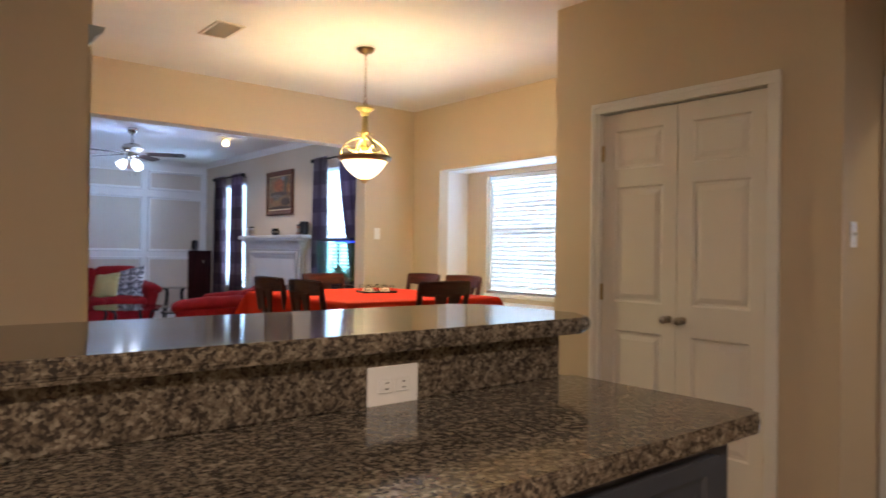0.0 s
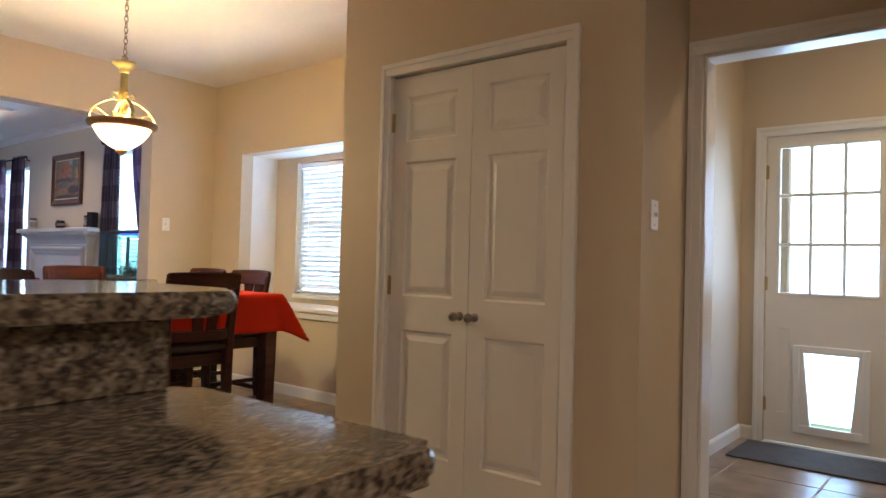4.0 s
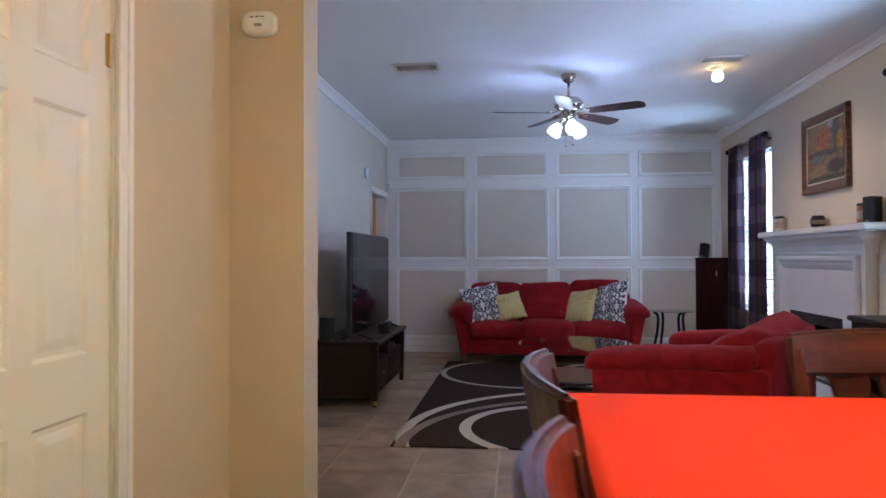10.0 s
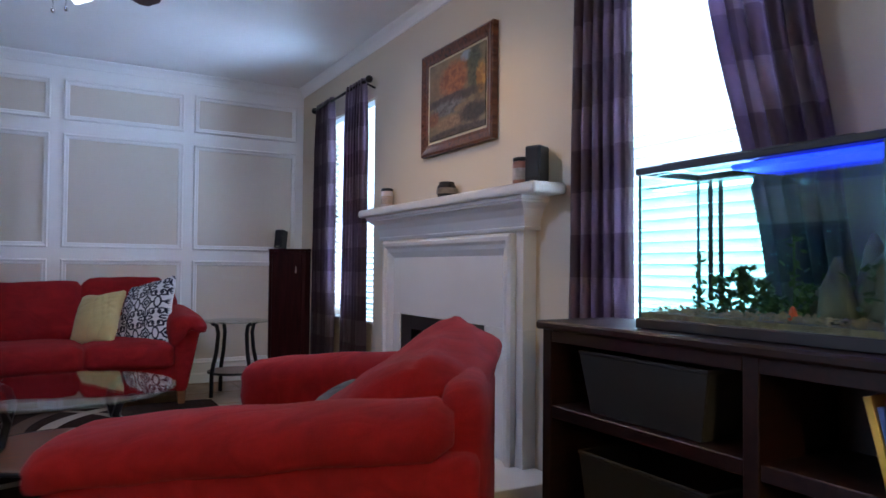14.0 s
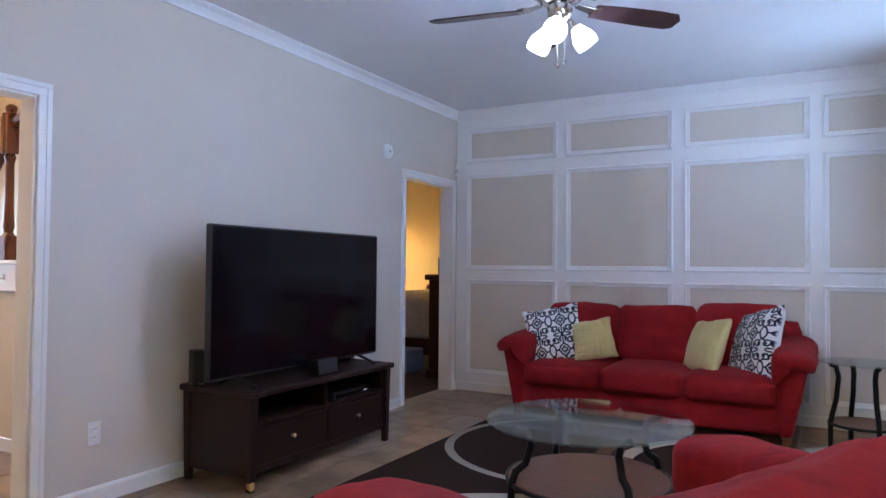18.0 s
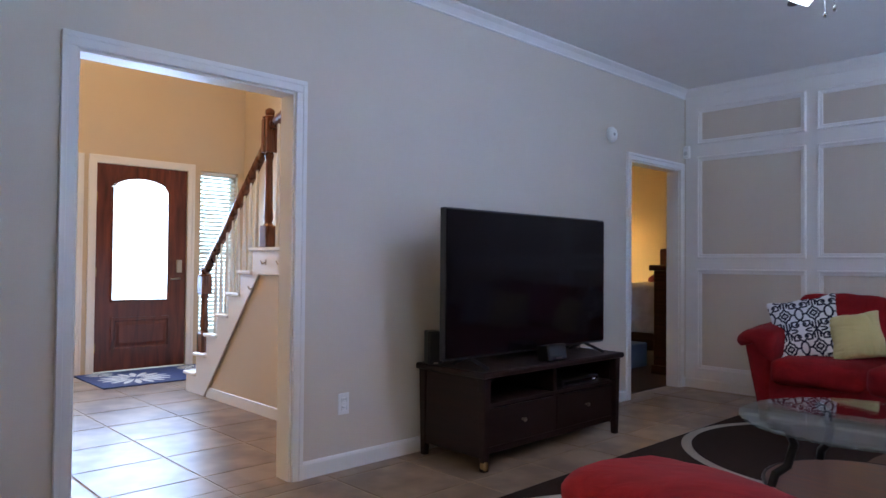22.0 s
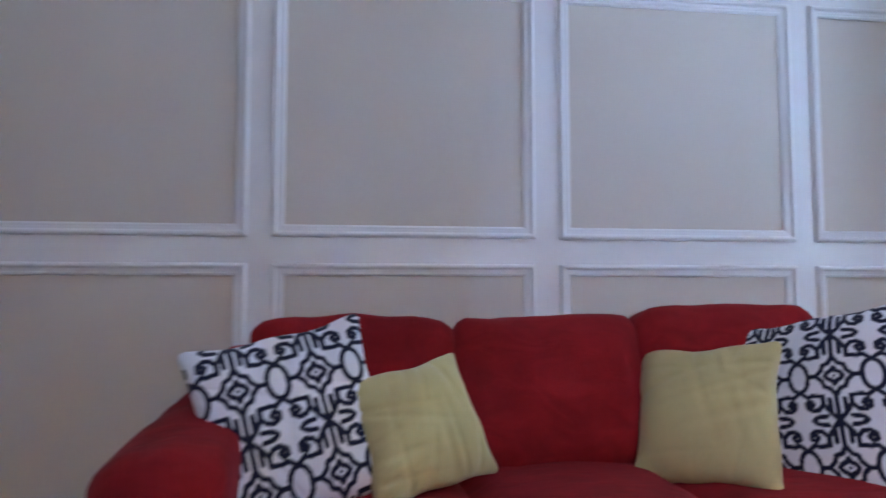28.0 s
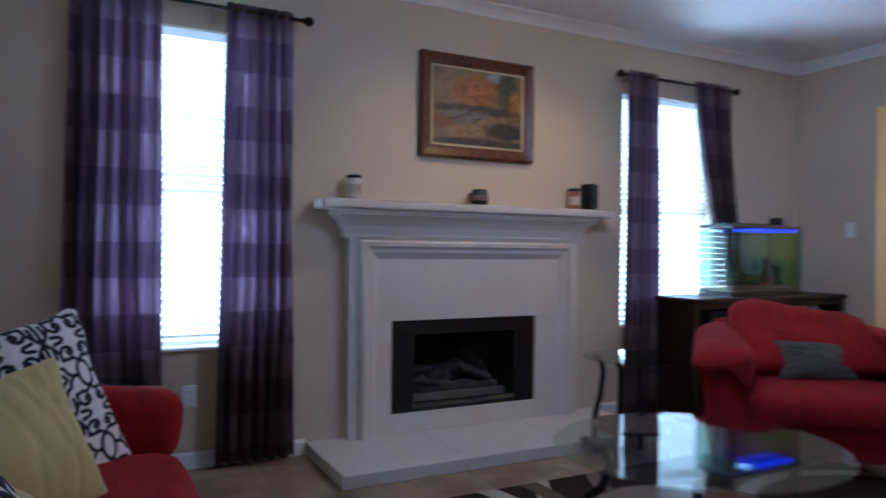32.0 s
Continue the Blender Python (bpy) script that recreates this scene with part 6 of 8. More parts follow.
gv["kind"] = "stuff"
part("gravel_bed", bx(AX0 + 0.007, AX1 - 0.007, AY0 + 0.007, AY1 - 0.007, AZ0 + 0.035, AZ0 + 0.052), mat("gravel_bed", (0.22, 0.15, 0.10), 0.9, var=0.5, scale=90, bump=1, bscale=90), t)
M_ROCK = mat("algae_rock", (0.13, 0.105, 0.06), 0.9, var=0.5, scale=20, bump=0.9, bscale=50)
for k, (y, h, w) in enumerate(((6.24, 0.20, 0.05), (6.30, 0.24, 0.045), (6.36, 0.17, 0.05), (6.21, 0.15, 0.04), (6.42, 0.11, 0.045))):
    bm = lathe([(w, 0), (w * 1.1, h * 0.2), (w * 0.8, h * 0.5), (w * 0.55, h * 0.8), (w * 0.2, h)], 9)
    for v in bm.verts:
        v.co += 0.022 * noise.noise_vector(v.co * 18 + Vector((k, 0, 0)))
    bmesh.ops.translate(bm, vec=(4.85 + 0.035 * math.sin(k * 2), y + 0.04, AZ0 + 0.05), verts=bm.verts)
    part("rock", bm, M_ROCK, t, smooth=True)
M_PLANT = mat("water_plant", (0.06, 0.11, 0.03), 0.6, var=0.4, scale=40)
for k, (y, h, n) in enumerate(((6.72, 0.12, 110), (6.64, 0.15, 150), (6.58, 0.11, 110), (6.80, 0.20, 34), (6.48, 0.24, 34), (6.44, 0.10, 60), (6.36, 0.13, 60), (6.26, 0.16, 60), (6.54, 0.07, 60))):
    bm = bmesh.new()
    rg = random.Random(k)
    for i in range(n):
        a, zz = rg.uniform(0, 6.28), rg.uniform(0.01, h)
        r = rg.uniform(0.008, 0.05) * (1 - 0.4 * zz / h) if k != 3 else rg.uniform(0.004, 0.02)
        p = Vector((r * math.cos(a), r * math.sin(a), zz))
        q = Vector((rg.uniform(-1, 1), rg.uniform(-1, 1), rg.uniform(0, 1))).normalized() * 0.016
        s = q.cross(Vector((0.3, 0.2, 1))).normalized() * 0.010
        vs = [bm.verts.new(p - q), bm.verts.new(p + s), bm.verts.new(p + q), bm.verts.new(p - s)]
        bm.faces.new(vs)
    tube([(0, 0, 0), (0.004, 0.003, h)], 0.003, 5, bm)
    bmesh.ops.translate(bm, vec=(4.83, y + 0.045, AZ0 + 0.05), verts=bm.verts)
    part("water_plant", bm, M_PLANT, t)
part("ornament", lathe([(0.012, 0), (0.014, 0.01), (0.006, 0.035), (0, 0.04)], 8, m=pose(4.77, 6.49, AZ0 + 0.055)), mat("orange_ornament", (0.7, 0.08, 0.02), 0.5), t)
lamp("aquarium_tube", 'AREA', look((4.79, 6.50, AZ1 - 0.03), (4.84, 6.50, 0.9)), 2.6, (0.42, 0.50, 1.0), 0.45, 0.10)

# ---- painting over the mantel ----
def painting():
    """Autumn wood: pale sky, orange crowns, dark trunks, a grey stream between brown banks."""
    m = bpy.data.materials.new("autumn_painting")
    m.use_nodes = True
    n, l = m.node_tree.nodes, m.node_tree.links
    b = n["Principled BSDF"]
    b.inputs["Roughness"].default_value = 0.5
    tc = n.new("ShaderNodeTexCoord")
    sp = n.new("ShaderNodeSeparateXYZ")
    l.new(tc.outputs["Object"], sp.inputs[0])

    def noise_of(scale, stretch=(1, 1, 1), detail=6, dist=0.6):
        mp = n.new("ShaderNodeMapping")
        mp.inputs["Scale"].default_value = stretch
        l.new(tc.outputs["Object"], mp.inputs[0])
        k = n.new("ShaderNodeTexNoise")
        k.inputs["Scale"].default_value, k.inputs["Detail"].default_value, k.inputs["Distortion"].default_value = scale, detail, dist
        l.new(mp.outputs[0], k.inputs["Vector"])
        return k.outputs["Fac"]

    def ramp(sock, stops):
        cr = n.new("ShaderNodeValToRGB")
        e = cr.color_ramp.elements
        e[0].position, e[0].color = stops[0][0], (*stops[0][1], 1)
        e[1].position, e[1].color = stops[-1][0], (*stops[-1][1], 1)
        for q, c in stops[1:-1]:
            e.new(q).color = (*c, 1)
        l.new(sock, cr.inputs[0])
        return cr.outputs[0]

    def band(sock, lo, hi, a, c):
        k = n.new("ShaderNodeMapRange")
        k.inputs[1].default_value, k.inputs[2].default_value, k.inputs[3].default_value, k.inputs[4].default_value = lo, hi, a, c
        l.new(sock, k.inputs[0])
        return k.outputs[0]

    def mix(f, a, c):
        k = n.new("ShaderNodeMixRGB")
        l.new(f, k.inputs[0])
        l.new(a, k.inputs[1])
        l.new(c, k.inputs[2])
        return k.outputs[0]

    def math_free(op, a, c):
        k = n.new("ShaderNodeMath")
        k.operation = op
        for i, q in enumerate((a, c)):
            if isinstance(q, float):
                k.inputs[i].default_value = q
            else:
                l.new(q, k.inputs[i])
        return k.outputs[0]
    fine = noise_of(30)
    col = ramp(noise_of(8, (1, 1, 2)), [(0.3, (0.085, 0.058, 0.028)), (0.7, (0.20, 0.15, 0.08))])
    # patches of paint, from the sky down: middle (across, down), half size, two colours; all in shares of the canvas
    for u, v, ru, rv, c0, c1 in ((0.68, 0.07, 0.10, 0.07, (0.26, 0.36, 0.46), (0.36, 0.44, 0.50)), (0.22, 0.30, 0.20, 0.22, (0.16, 0.10, 0.05), (0.26, 0.16, 0.08)),
                                 (0.48, 0.28, 0.27, 0.22, (0.20, 0.055, 0.018), (0.46, 0.16, 0.04)), (0.82, 0.26, 0.12, 0.30, (0.025, 0.035, 0.022), (0.09, 0.11, 0.06)),
                                 (0.93, 0.40, 0.08, 0.19, (0.30, 0.12, 0.02), (0.52, 0.27, 0.05)), (0.45, 0.53, 0.55, 0.07, (0.018, 0.015, 0.018), (0.07, 0.055, 0.05)),
                                 (0.36, 0.63, 0.30, 0.09, (0.05, 0.05, 0.06), (0.20, 0.20, 0.21)), (0.08, 0.72, 0.11, 0.10, (0.14, 0.045, 0.018), (0.30, 0.11, 0.035)),
                                 (0.40, 0.82, 0.28, 0.08, (0.20, 0.11, 0.05), (0.40, 0.25, 0.13)), (0.62, 0.68, 0.14, 0.05, (0.24, 0.15, 0.07), (0.34, 0.23, 0.12)),
                                 (0.80, 0.78, 0.24, 0.12, (0.014, 0.010, 0.010), (0.05, 0.035, 0.028)), (0.5, 0.97, 0.7, 0.06, (0.025, 0.02, 0.016), (0.10, 0.075, 0.05))):
        dy = math_free('DIVIDE', math_free('SUBTRACT', sp.outputs[1], 0.32 - 0.64 * u), 0.64 * ru)
        dz = math_free('DIVIDE', math_free('SUBTRACT', sp.outputs[2], 0.235 - 0.47 * v), 0.47 * rv)
        rr = math_free('ADD', math_free('MULTIPLY', dy, dy), math_free('MULTIPLY', dz, dz))
        ragged = math_free('ADD', rr, math_free('MULTIPLY', math_free('SUBTRACT', fine, 0.5), 1.6))
        c0, c1 = (tuple(0.66 * q + 0.02 * sum(c) / 3 for q in c) for c in (c0, c1))
        col = mix(band(ragged, 0.55, 1.35, 0.95, 0.0), col, ramp(noise_of(22, (1, 1, 1.6)), [(0.35, c0), (0.65, c1)]))
    l.new(col, b.inputs["Base Color"])
    bp = n.new("ShaderNodeBump")
    bp.inputs["Strength"].default_value, bp.inputs["Distance"].default_value = 0.5, 0.002
    l.new(fine, bp.inputs["Height"])
    l.new(bp.outputs[0], b.inputs["Normal"])
    return m


PY0, PY1, PZ0, PZ1 = 8.392, 9.213, 1.738, 2.38
t = thing("framed_painting", pose(5.09, 8.80, 2.06), "autumn landscape painting in a brown wooden frame", "painting")
M_FRAMEW = wood("walnut_frame", (0.05, 0.016, 0.007), (0.16, 0.055, 0.022), 0.28)
cv = bpy.data.meshes.new("canvas")
bm = bx(-0.004, 0.004, -0.32, 0.32, -0.235, 0.235)
bm.to_mesh(cv)
bm.free()
cv.materials.append(painting())
co = new("canvas", cv)
co.parent = t
co.matrix_basis = pose(-0.012, 0.003, 0.0)


def frame_ring(x, y0, y1, z0, z1, prof, nm, material):
    bm = bmesh.new()
    rings = []
    for cy, cz, sy, sz in ((y0, z0, 1, 1), (y1, z0, -1, 1), (y1, z1, -1, -1), (y0, z1, 1, -1)):
        rings.append([bm.verts.new((x - h, cy + sy * d, cz + sz * d)) for d, h in prof])
    for k in range(4):
        a, b = rings[k], rings[(k + 1) % 4]
        for i in range(len(prof)):
            j = (i + 1) % len(prof)
            bm.faces.new((a[i], a[j], b[j], b[i]))
    bmesh.ops.recalc_face_normals(bm, faces=bm.faces)
    return part(nm, bm, material, t)


frame_ring(5.098, PY0, PY1, PZ0, PZ1, [(0, 0), (0, 0.035), (0.012, 0.042), (0.03, 0.036), (0.05, 0.028), (0.068, 0.026), (0.075, 0.018), (0.075, 0)], "frame", M_FRAMEW)
frame_ring(5.098, PY0 + 0.072, PY1 - 0.072, PZ0 + 0.072, PZ1 - 0.072, [(0, 0), (0, 0.022), (0.016, 0.016), (0.020, 0.014), (0.020, 0)], "liner", mat("cream_gilt_liner", (0.55, 0.46, 0.30), 0.5, var=0.1))

# ---- things on the mantel ----


def jar(x, y, z, r, h, wax, label, lid=True):
    ob = thing("candle_jar", pose(x, y, z), label, "candle")
    part("glass_body", lathe([(r * 0.9, z), (r, z + 0.006), (r, z + h * 0.8), (r * 0.86, z + h * 0.86)], 20, m=pose(x, y, 0)), mat("candle_wax", wax, 0.4, var=0.25, scale=30), ob, smooth=True)
    part("label_band", lathe([(r * 1.012, z + h * 0.22), (r * 1.012, z + h * 0.62)], 20, m=pose(x, y, 0), cap=False), mat("paper_label", (0.45, 0.36, 0.30), 0.7, var=0.4, scale=35), ob)
    if lid:
        part("lid", lathe([(r * 0.95, z + h * 0.86), (r * 1.0, z + h * 0.88), (r * 1.0, z + h * 0.97), (r * 0.8, z + h)], 20, m=pose(x, y, 0)), M_BLACK, ob, "dark lid", smooth=True)


jar(5.03, 9.65, 1.44, 0.042, 0.145, (0.55, 0.50, 0.50), "tall pale printed candle jar with a dark lid")
jar(5.03, 8.08, 1.44, 0.045, 0.145, (0.30, 0.12, 0.07), "tall reddish printed candle jar with a dark lid")
t = thing("teapot", pose(5.03, 8.82, 1.44), "small round dark pot with a painted front", "pot")
M_POT = mat("dark_glazed_pot", (0.018, 0.013, 0.012), 0.25, var=0.3, scale=20)
part("body", lathe([(0.035, 1.44), (0.052, 1.455), (0.060, 1.485), (0.056, 1.515), (0.045, 1.53), (0.048, 1.538), (0.04, 1.542)], 22), M_POT, t, smooth=True)
part("handle", tube([(4.97 * 0 + 0, 0.055, 1.50), (0, 0.078, 1.512), (0, 0.082, 1.49), (0, 0.058, 1.465)], 0.006, 8), M_POT, t, smooth=True)
part("painted_label", lathe([(0.061, 1.47), (0.0615, 1.485), (0.059, 1.505)], 22, cap=False), mat("painted_band", (0.2, 0.16, 0.12), 0.5, var=0.6, scale=40), t)
for o in t.children:
    o.data.transform(Matrix.Translation((5.03, 8.82, 0)))
small_speaker("surround_speaker", pose(5.03, 7.95, 1.441, 0, 0, -70), 0.085, 0.10, 0.18, "small black satellite speaker on the mantel")

# ---- pendant over the table ----
PX, PY = 3.37, 3.92
M_PEND = mat("antique_bronze", (0.24, 0.16, 0.08), 0.42, 0.4, var=0.3, scale=30)
M_CREAM = mat("antique_ivory_metal", (0.46, 0.35, 0.13), 0.5, 0.15, var=0.25, scale=25)
t = thing("pendant_lamp", pose(PX, PY, CEIL), "lit bowl pendant with ivory scroll arms on a chain", "pendant lamp")


def plathe(nm, prof, material, label="", steps=28):
    bm = lathe(prof, steps, m=pose(PX, PY, 0))
    return part(nm, bm, material, t, label, smooth=True)


plathe("canopy", [(0.065, CEIL), (0.065, CEIL - 0.008), (0.05, CEIL - 0.028), (0.02, CEIL - 0.036), (0.008, CEIL - 0.05)], M_PEND)
bm = bmesh.new()
z = CEIL - 0.05
k = 0
while z > 2.33:
    pts = []
    for i in range(13):
        a = 2 * math.pi * i / 12
        u, w = 0.010 * math.cos(a), 0.021 * math.sin(a)
        pts.append((PX + (u if k % 2 else 0), PY + (0 if k % 2 else u), z - 0.016 + w))
    tube(pts, 0.0028, 5, bm)
    z -= 0.034
    k += 1
part("chain", bm, M_PEND, t, "dark metal chain")
part("loop", tube([(PX + 0.016 * math.cos(a / 12 * 6.2832), PY, 2.325 + 0.018 * math.sin(a / 12 * 6.2832)) for a in range(13)], 0.004, 6), M_PEND, t)
plathe("top_cup", [(0.012, 2.312), (0.066, 2.302), (0.073, 2.292), (0.042, 2.272), (0.028, 2.255), (0.032, 2.245), (0.022, 2.235)], M_CREAM)
plathe("stem", [(0.020, 2.24), (0.022, 2.14), (0.030, 2.12), (0.032, 2.09), (0.018, 2.07), (0.020, 2.0), (0.030, 1.985), (0.030, 1.94)], M_CREAM)
for k in range(4):
    a = radians(-10 + 90 * k)
    c, s = math.cos(a), math.sin(a)

    def arm_pts(rz):
        return [(PX + r * c, PY + r * s, zz) for r, zz in rz]
    part("scroll_arm", tube(arm_pts([(0.020, 2.062), (0.055, 2.070), (0.095, 2.055), (0.139, 2.028), (0.172, 1.996), (0.188, 1.968), (0.192, 1.945), (0.186, 1.925)]), 0.012, 6, flat=0.3), M_CREAM, t, smooth=True)
    part("scroll_arm", tube(arm_pts([(0.183, 1.975), (0.168, 1.995), (0.148, 2.001), (0.126, 1.990), (0.108, 1.974), (0.085, 1.962), (0.060, 1.963), (0.045, 1.978), (0.052, 1.993), (0.064, 1.990)]), 0.010, 6, flat=0.3), M_CREAM, t, smooth=True)
    part("leaf_curl", tube(arm_pts([(0.018, 2.062), (0.026, 2.095), (0.045, 2.112), (0.062, 2.106), (0.064, 2.090), (0.052, 2.086)]), 0.010, 6, flat=0.4), M_CREAM, t, smooth=True)
    part("leaf_curl", tube(arm_pts([(0.022, 1.95), (0.034, 1.985), (0.022, 2.02)]), 0.010, 6, flat=0.4), M_CREAM, t, smooth=True)
part("rim", lathe([(0.165, 1.93), (0.196, 1.935), (0.203, 1.925), (0.197, 1.905), (0.172, 1.893), (0.160, 1.897), (0.165, 1.93)], 36, m=pose(PX, PY, 0), cap=False), M_PEND, t, smooth=True)
bm = lathe([(0.165, 1.896), (0.152, 1.87), (0.128, 1.835), (0.098, 1.805), (0.062, 1.780), (0.03, 1.766), (0.0, 1.762)], 32, m=pose(PX, PY, 0), cap=False)
bowl = part("glass_bowl", bm, glow("lit_alabaster", (1.0, 0.80, 0.46), 4.2), t, "glowing white glass bowl", smooth=True)
bowl.visible_shadow = False
plathe("finial", [(0.030, 1.764), (0.034, 1.755), (0.022, 1.745), (0.012, 1.735), (0.0, 1.73)], M_CREAM)

# ---- ceiling fan ----
FXC, FYC = 3.03, 8.75
M_NICKEL = mat("polished_nickel", (0.50, 0.47, 0.43), 0.16, 1.0, var=0.05)
M_BLADE = wood("dark_fan_blade", (0.020, 0.010, 0.009), (0.05, 0.022, 0.018), 0.35)
M_SHADE = glow("lit_frosted_shade", (0.74, 0.86, 1.0), 9.0)


def ceiling_fan(cx, cy, ztop, name, label, ang0, shades, lit):
    ob = thing(name, pose(cx, cy, ztop), label, "ceiling fan")
    zb = ztop - 0.325

    def lp(nm, prof, mt, smooth=True):
        return part(nm, lathe(prof, 28, m=pose(cx, cy, 0)), mt, ob, smooth=smooth)
    lp("canopy", [(0.062, ztop), (0.062, ztop - 0.03), (0.045, ztop - 0.06), (0.016, ztop - 0.075)], M_NICKEL)
    lp("downrod", [(0.011, ztop - 0.07), (0.011, ztop - 0.20)], M_NICKEL)
    lp("motor_housing", [(0.03, ztop - 0.19), (0.09, ztop - 0.205), (0.122, ztop - 0.24), (0.125, ztop - 0.27), (0.09, ztop - 0.30), (0.06, ztop - 0.31)], M_NICKEL)
    lp("switch_housing", [(0.055, zb + 0.016), (0.06, zb), (0.056, zb - 0.045), (0.03, zb - 0.065), (0.012, zb - 0.07)], M_NICKEL)
    for k in range(5):
        a = ang0 + 72 * k
        m = pose(cx, cy, zb + 0.02, 0, 0, a)
        bm = bx(0.085, 0.20, -0.022, 0.022, -0.004, 0.004, 0.002)
        for v in bm.verts:
            v.co.z -= 0.02 * max(0, (v.co.x - 0.085) / 0.115)
            v.co.y *= 1 + 0.9 * max(0, (v.co.x - 0.085) / 0.115)
        bmesh.ops.transform(bm, matrix=m, verts=bm.verts)
        part("blade_iron", bm, M_NICKEL, ob)
        bm = bmesh.new()
        outline = [(0.17, -0.050), (0.30, -0.062), (0.50, -0.068), (0.605, -0.062), (0.64, -0.02), (0.635, 0.045), (0.60, 0.066), (0.45, 0.066), (0.28, 0.058), (0.17, 0.048)]
        lo = [bm.verts.new((x, y, -0.022)) for x, y in outline]
        hi = [bm.verts.new((x, y, -0.016)) for x, y in outline]
        bm.faces.new(lo[::-1])
        bm.faces.new(hi)
        for i in range(len(outline)):
            j = (i + 1) % len(outline)
            bm.faces.new((lo[i], lo[j], hi[j], hi[i]))
        bmesh.ops.transform(bm, matrix=m @ pose(0, 0, 0, -12), verts=bm.verts)
        part("blade", bm, M_BLADE, ob, "dark wooden blade")
    if shades:
        for k in range(3):
            a = 40 + 120 * k
            m = pose(cx, cy, zb - 0.05, 0, 0, a) @ pose(0.05, 0, 0, 0, 142)
            bm = tube([(0, 0, -0.02), (0, 0, 0.05)], 0.010, 8)
            bmesh.ops.transform(bm, matrix=m, verts=bm.verts)
            part("lamp_arm", bm, M_NICKEL, ob)
            bm = lathe([(0.024, 0.045), (0.034, 0.065), (0.052, 0.10), (0.056, 0.13), (0.050, 0.155), (0.02, 0.158)], 20)
            bmesh.ops.transform(bm, matrix=m, verts=bm.verts)
            sh = part("glass_shade", bm, lit, ob, "glowing frosted glass shade", smooth=True)
            sh.visible_shadow = False
        for k, (dx, dy) in enumerate(((0.03, -0.02), (-0.02, 0.03))):
            part("pull_chain", tube([(cx + dx, cy + dy, zb - 0.06), (cx + dx, cy + dy, zb - 0.255)], 0.0022, 6), M_NICKEL, ob)
            part("pull_tip", lathe([(0.004, zb - 0.275), (0.008, zb - 0.268), (0.007, zb - 0.258), (0.002, zb - 0.252)], 10, m=pose(cx + dx, cy + dy, 0)), M_NICKEL, ob)
    return ob


ceiling_fan(FXC, FYC, CEIL, "ceiling_fan", "nickel ceiling fan with dark blades and three lit shades", 46, True, M_SHADE)
# flood lamp and vents
t = thing("flood_lamp", pose(4.22, 8.70, CEIL), "small lit warm bulb in a white ceiling base", "ceiling lamp")
part("base", lathe([(0.055, CEIL), (0.055, CEIL - 0.008), (0.035, CEIL - 0.018), (0.024, CEIL - 0.026)], 20, m=pose(4.22, 8.70, 0)), M_TRIM, t, smooth=True)
bb = part("bulb", lathe([(0.022, CEIL - 0.026), (0.038, CEIL - 0.045), (0.046, CEIL - 0.075), (0.034, CEIL - 0.10), (0.0, CEIL - 0.112)], 18, m=pose(4.22, 8.70, 0)), glow("lit_warm_bulb", (1.0, 0.72, 0.30), 14), t, "glowing warm bulb", smooth=True)
bb.visible_shadow = False


def vent(cx, cy, lx, ly, label, material):
    ob = thing("ceiling_vent", pose(cx, cy, CEIL), label, "vent", "ceiling vents")
    z1 = CEIL
    for b in ((cx - lx / 2, cx + lx / 2, cy - ly / 2, cy - ly / 2 + 0.025), (cx - lx / 2, cx + lx / 2, cy + ly / 2 - 0.025, cy + ly / 2), (cx - lx / 2, cx - lx / 2 + 0.025, cy - ly / 2 + 0.025, cy + ly / 2 - 0.025), (cx + lx / 2 - 0.025, cx + lx / 2, cy - ly / 2 + 0.025, cy + ly / 2 - 0.025)):
        part("frame", bx(*b, z1 - 0.010, z1, 0.003), material, ob)
    part("backing", bx(cx - lx / 2 + 0.02, cx + lx / 2 - 0.02, cy - ly / 2 + 0.02, cy + ly / 2 - 0.02, z1 - 0.002, z1 - 0.0005), mat("dusty_duct", (0.22, 0.20, 0.18), 0.9), ob)
    n = 8
    for k in range(n):
        along_x = lx > ly
        span = (ly if along_x else lx) - 0.05
        p = -span / 2 + span * (k + 0.5) / n
        bm = bx(-(max(lx, ly) / 2 - 0.025), max(lx, ly) / 2 - 0.025, -0.008, 0.008, -0.0008, 0.0008)
        bmesh.ops.transform(bm, matrix=pose(cx + (0 if along_x else p), cy + (p if along_x else 0), z1 - 0.006, 0, 0, 0 if along_x else 90) @ pose(0, 0, 0, 35), verts=bm.verts)
        part("slat", bm, material, ob)


M_VENT = mat("beige_vent_metal", (0.68, 0.62, 0.52), 0.5, var=0.05)
vent(2.38, 4.21, 0.20, 0.36, "beige slatted metal ceiling vent over the dining room", M_VENT)
vent(1.80, 8.36, 0.36, 0.20, "beige slatted metal ceiling vent in the family room", M_VENT)
vent(4.18, 8.42, 0.34, 0.18, "white slatted metal ceiling vent in the family room", M_TRIM)

# ---- wall plates and detectors ----


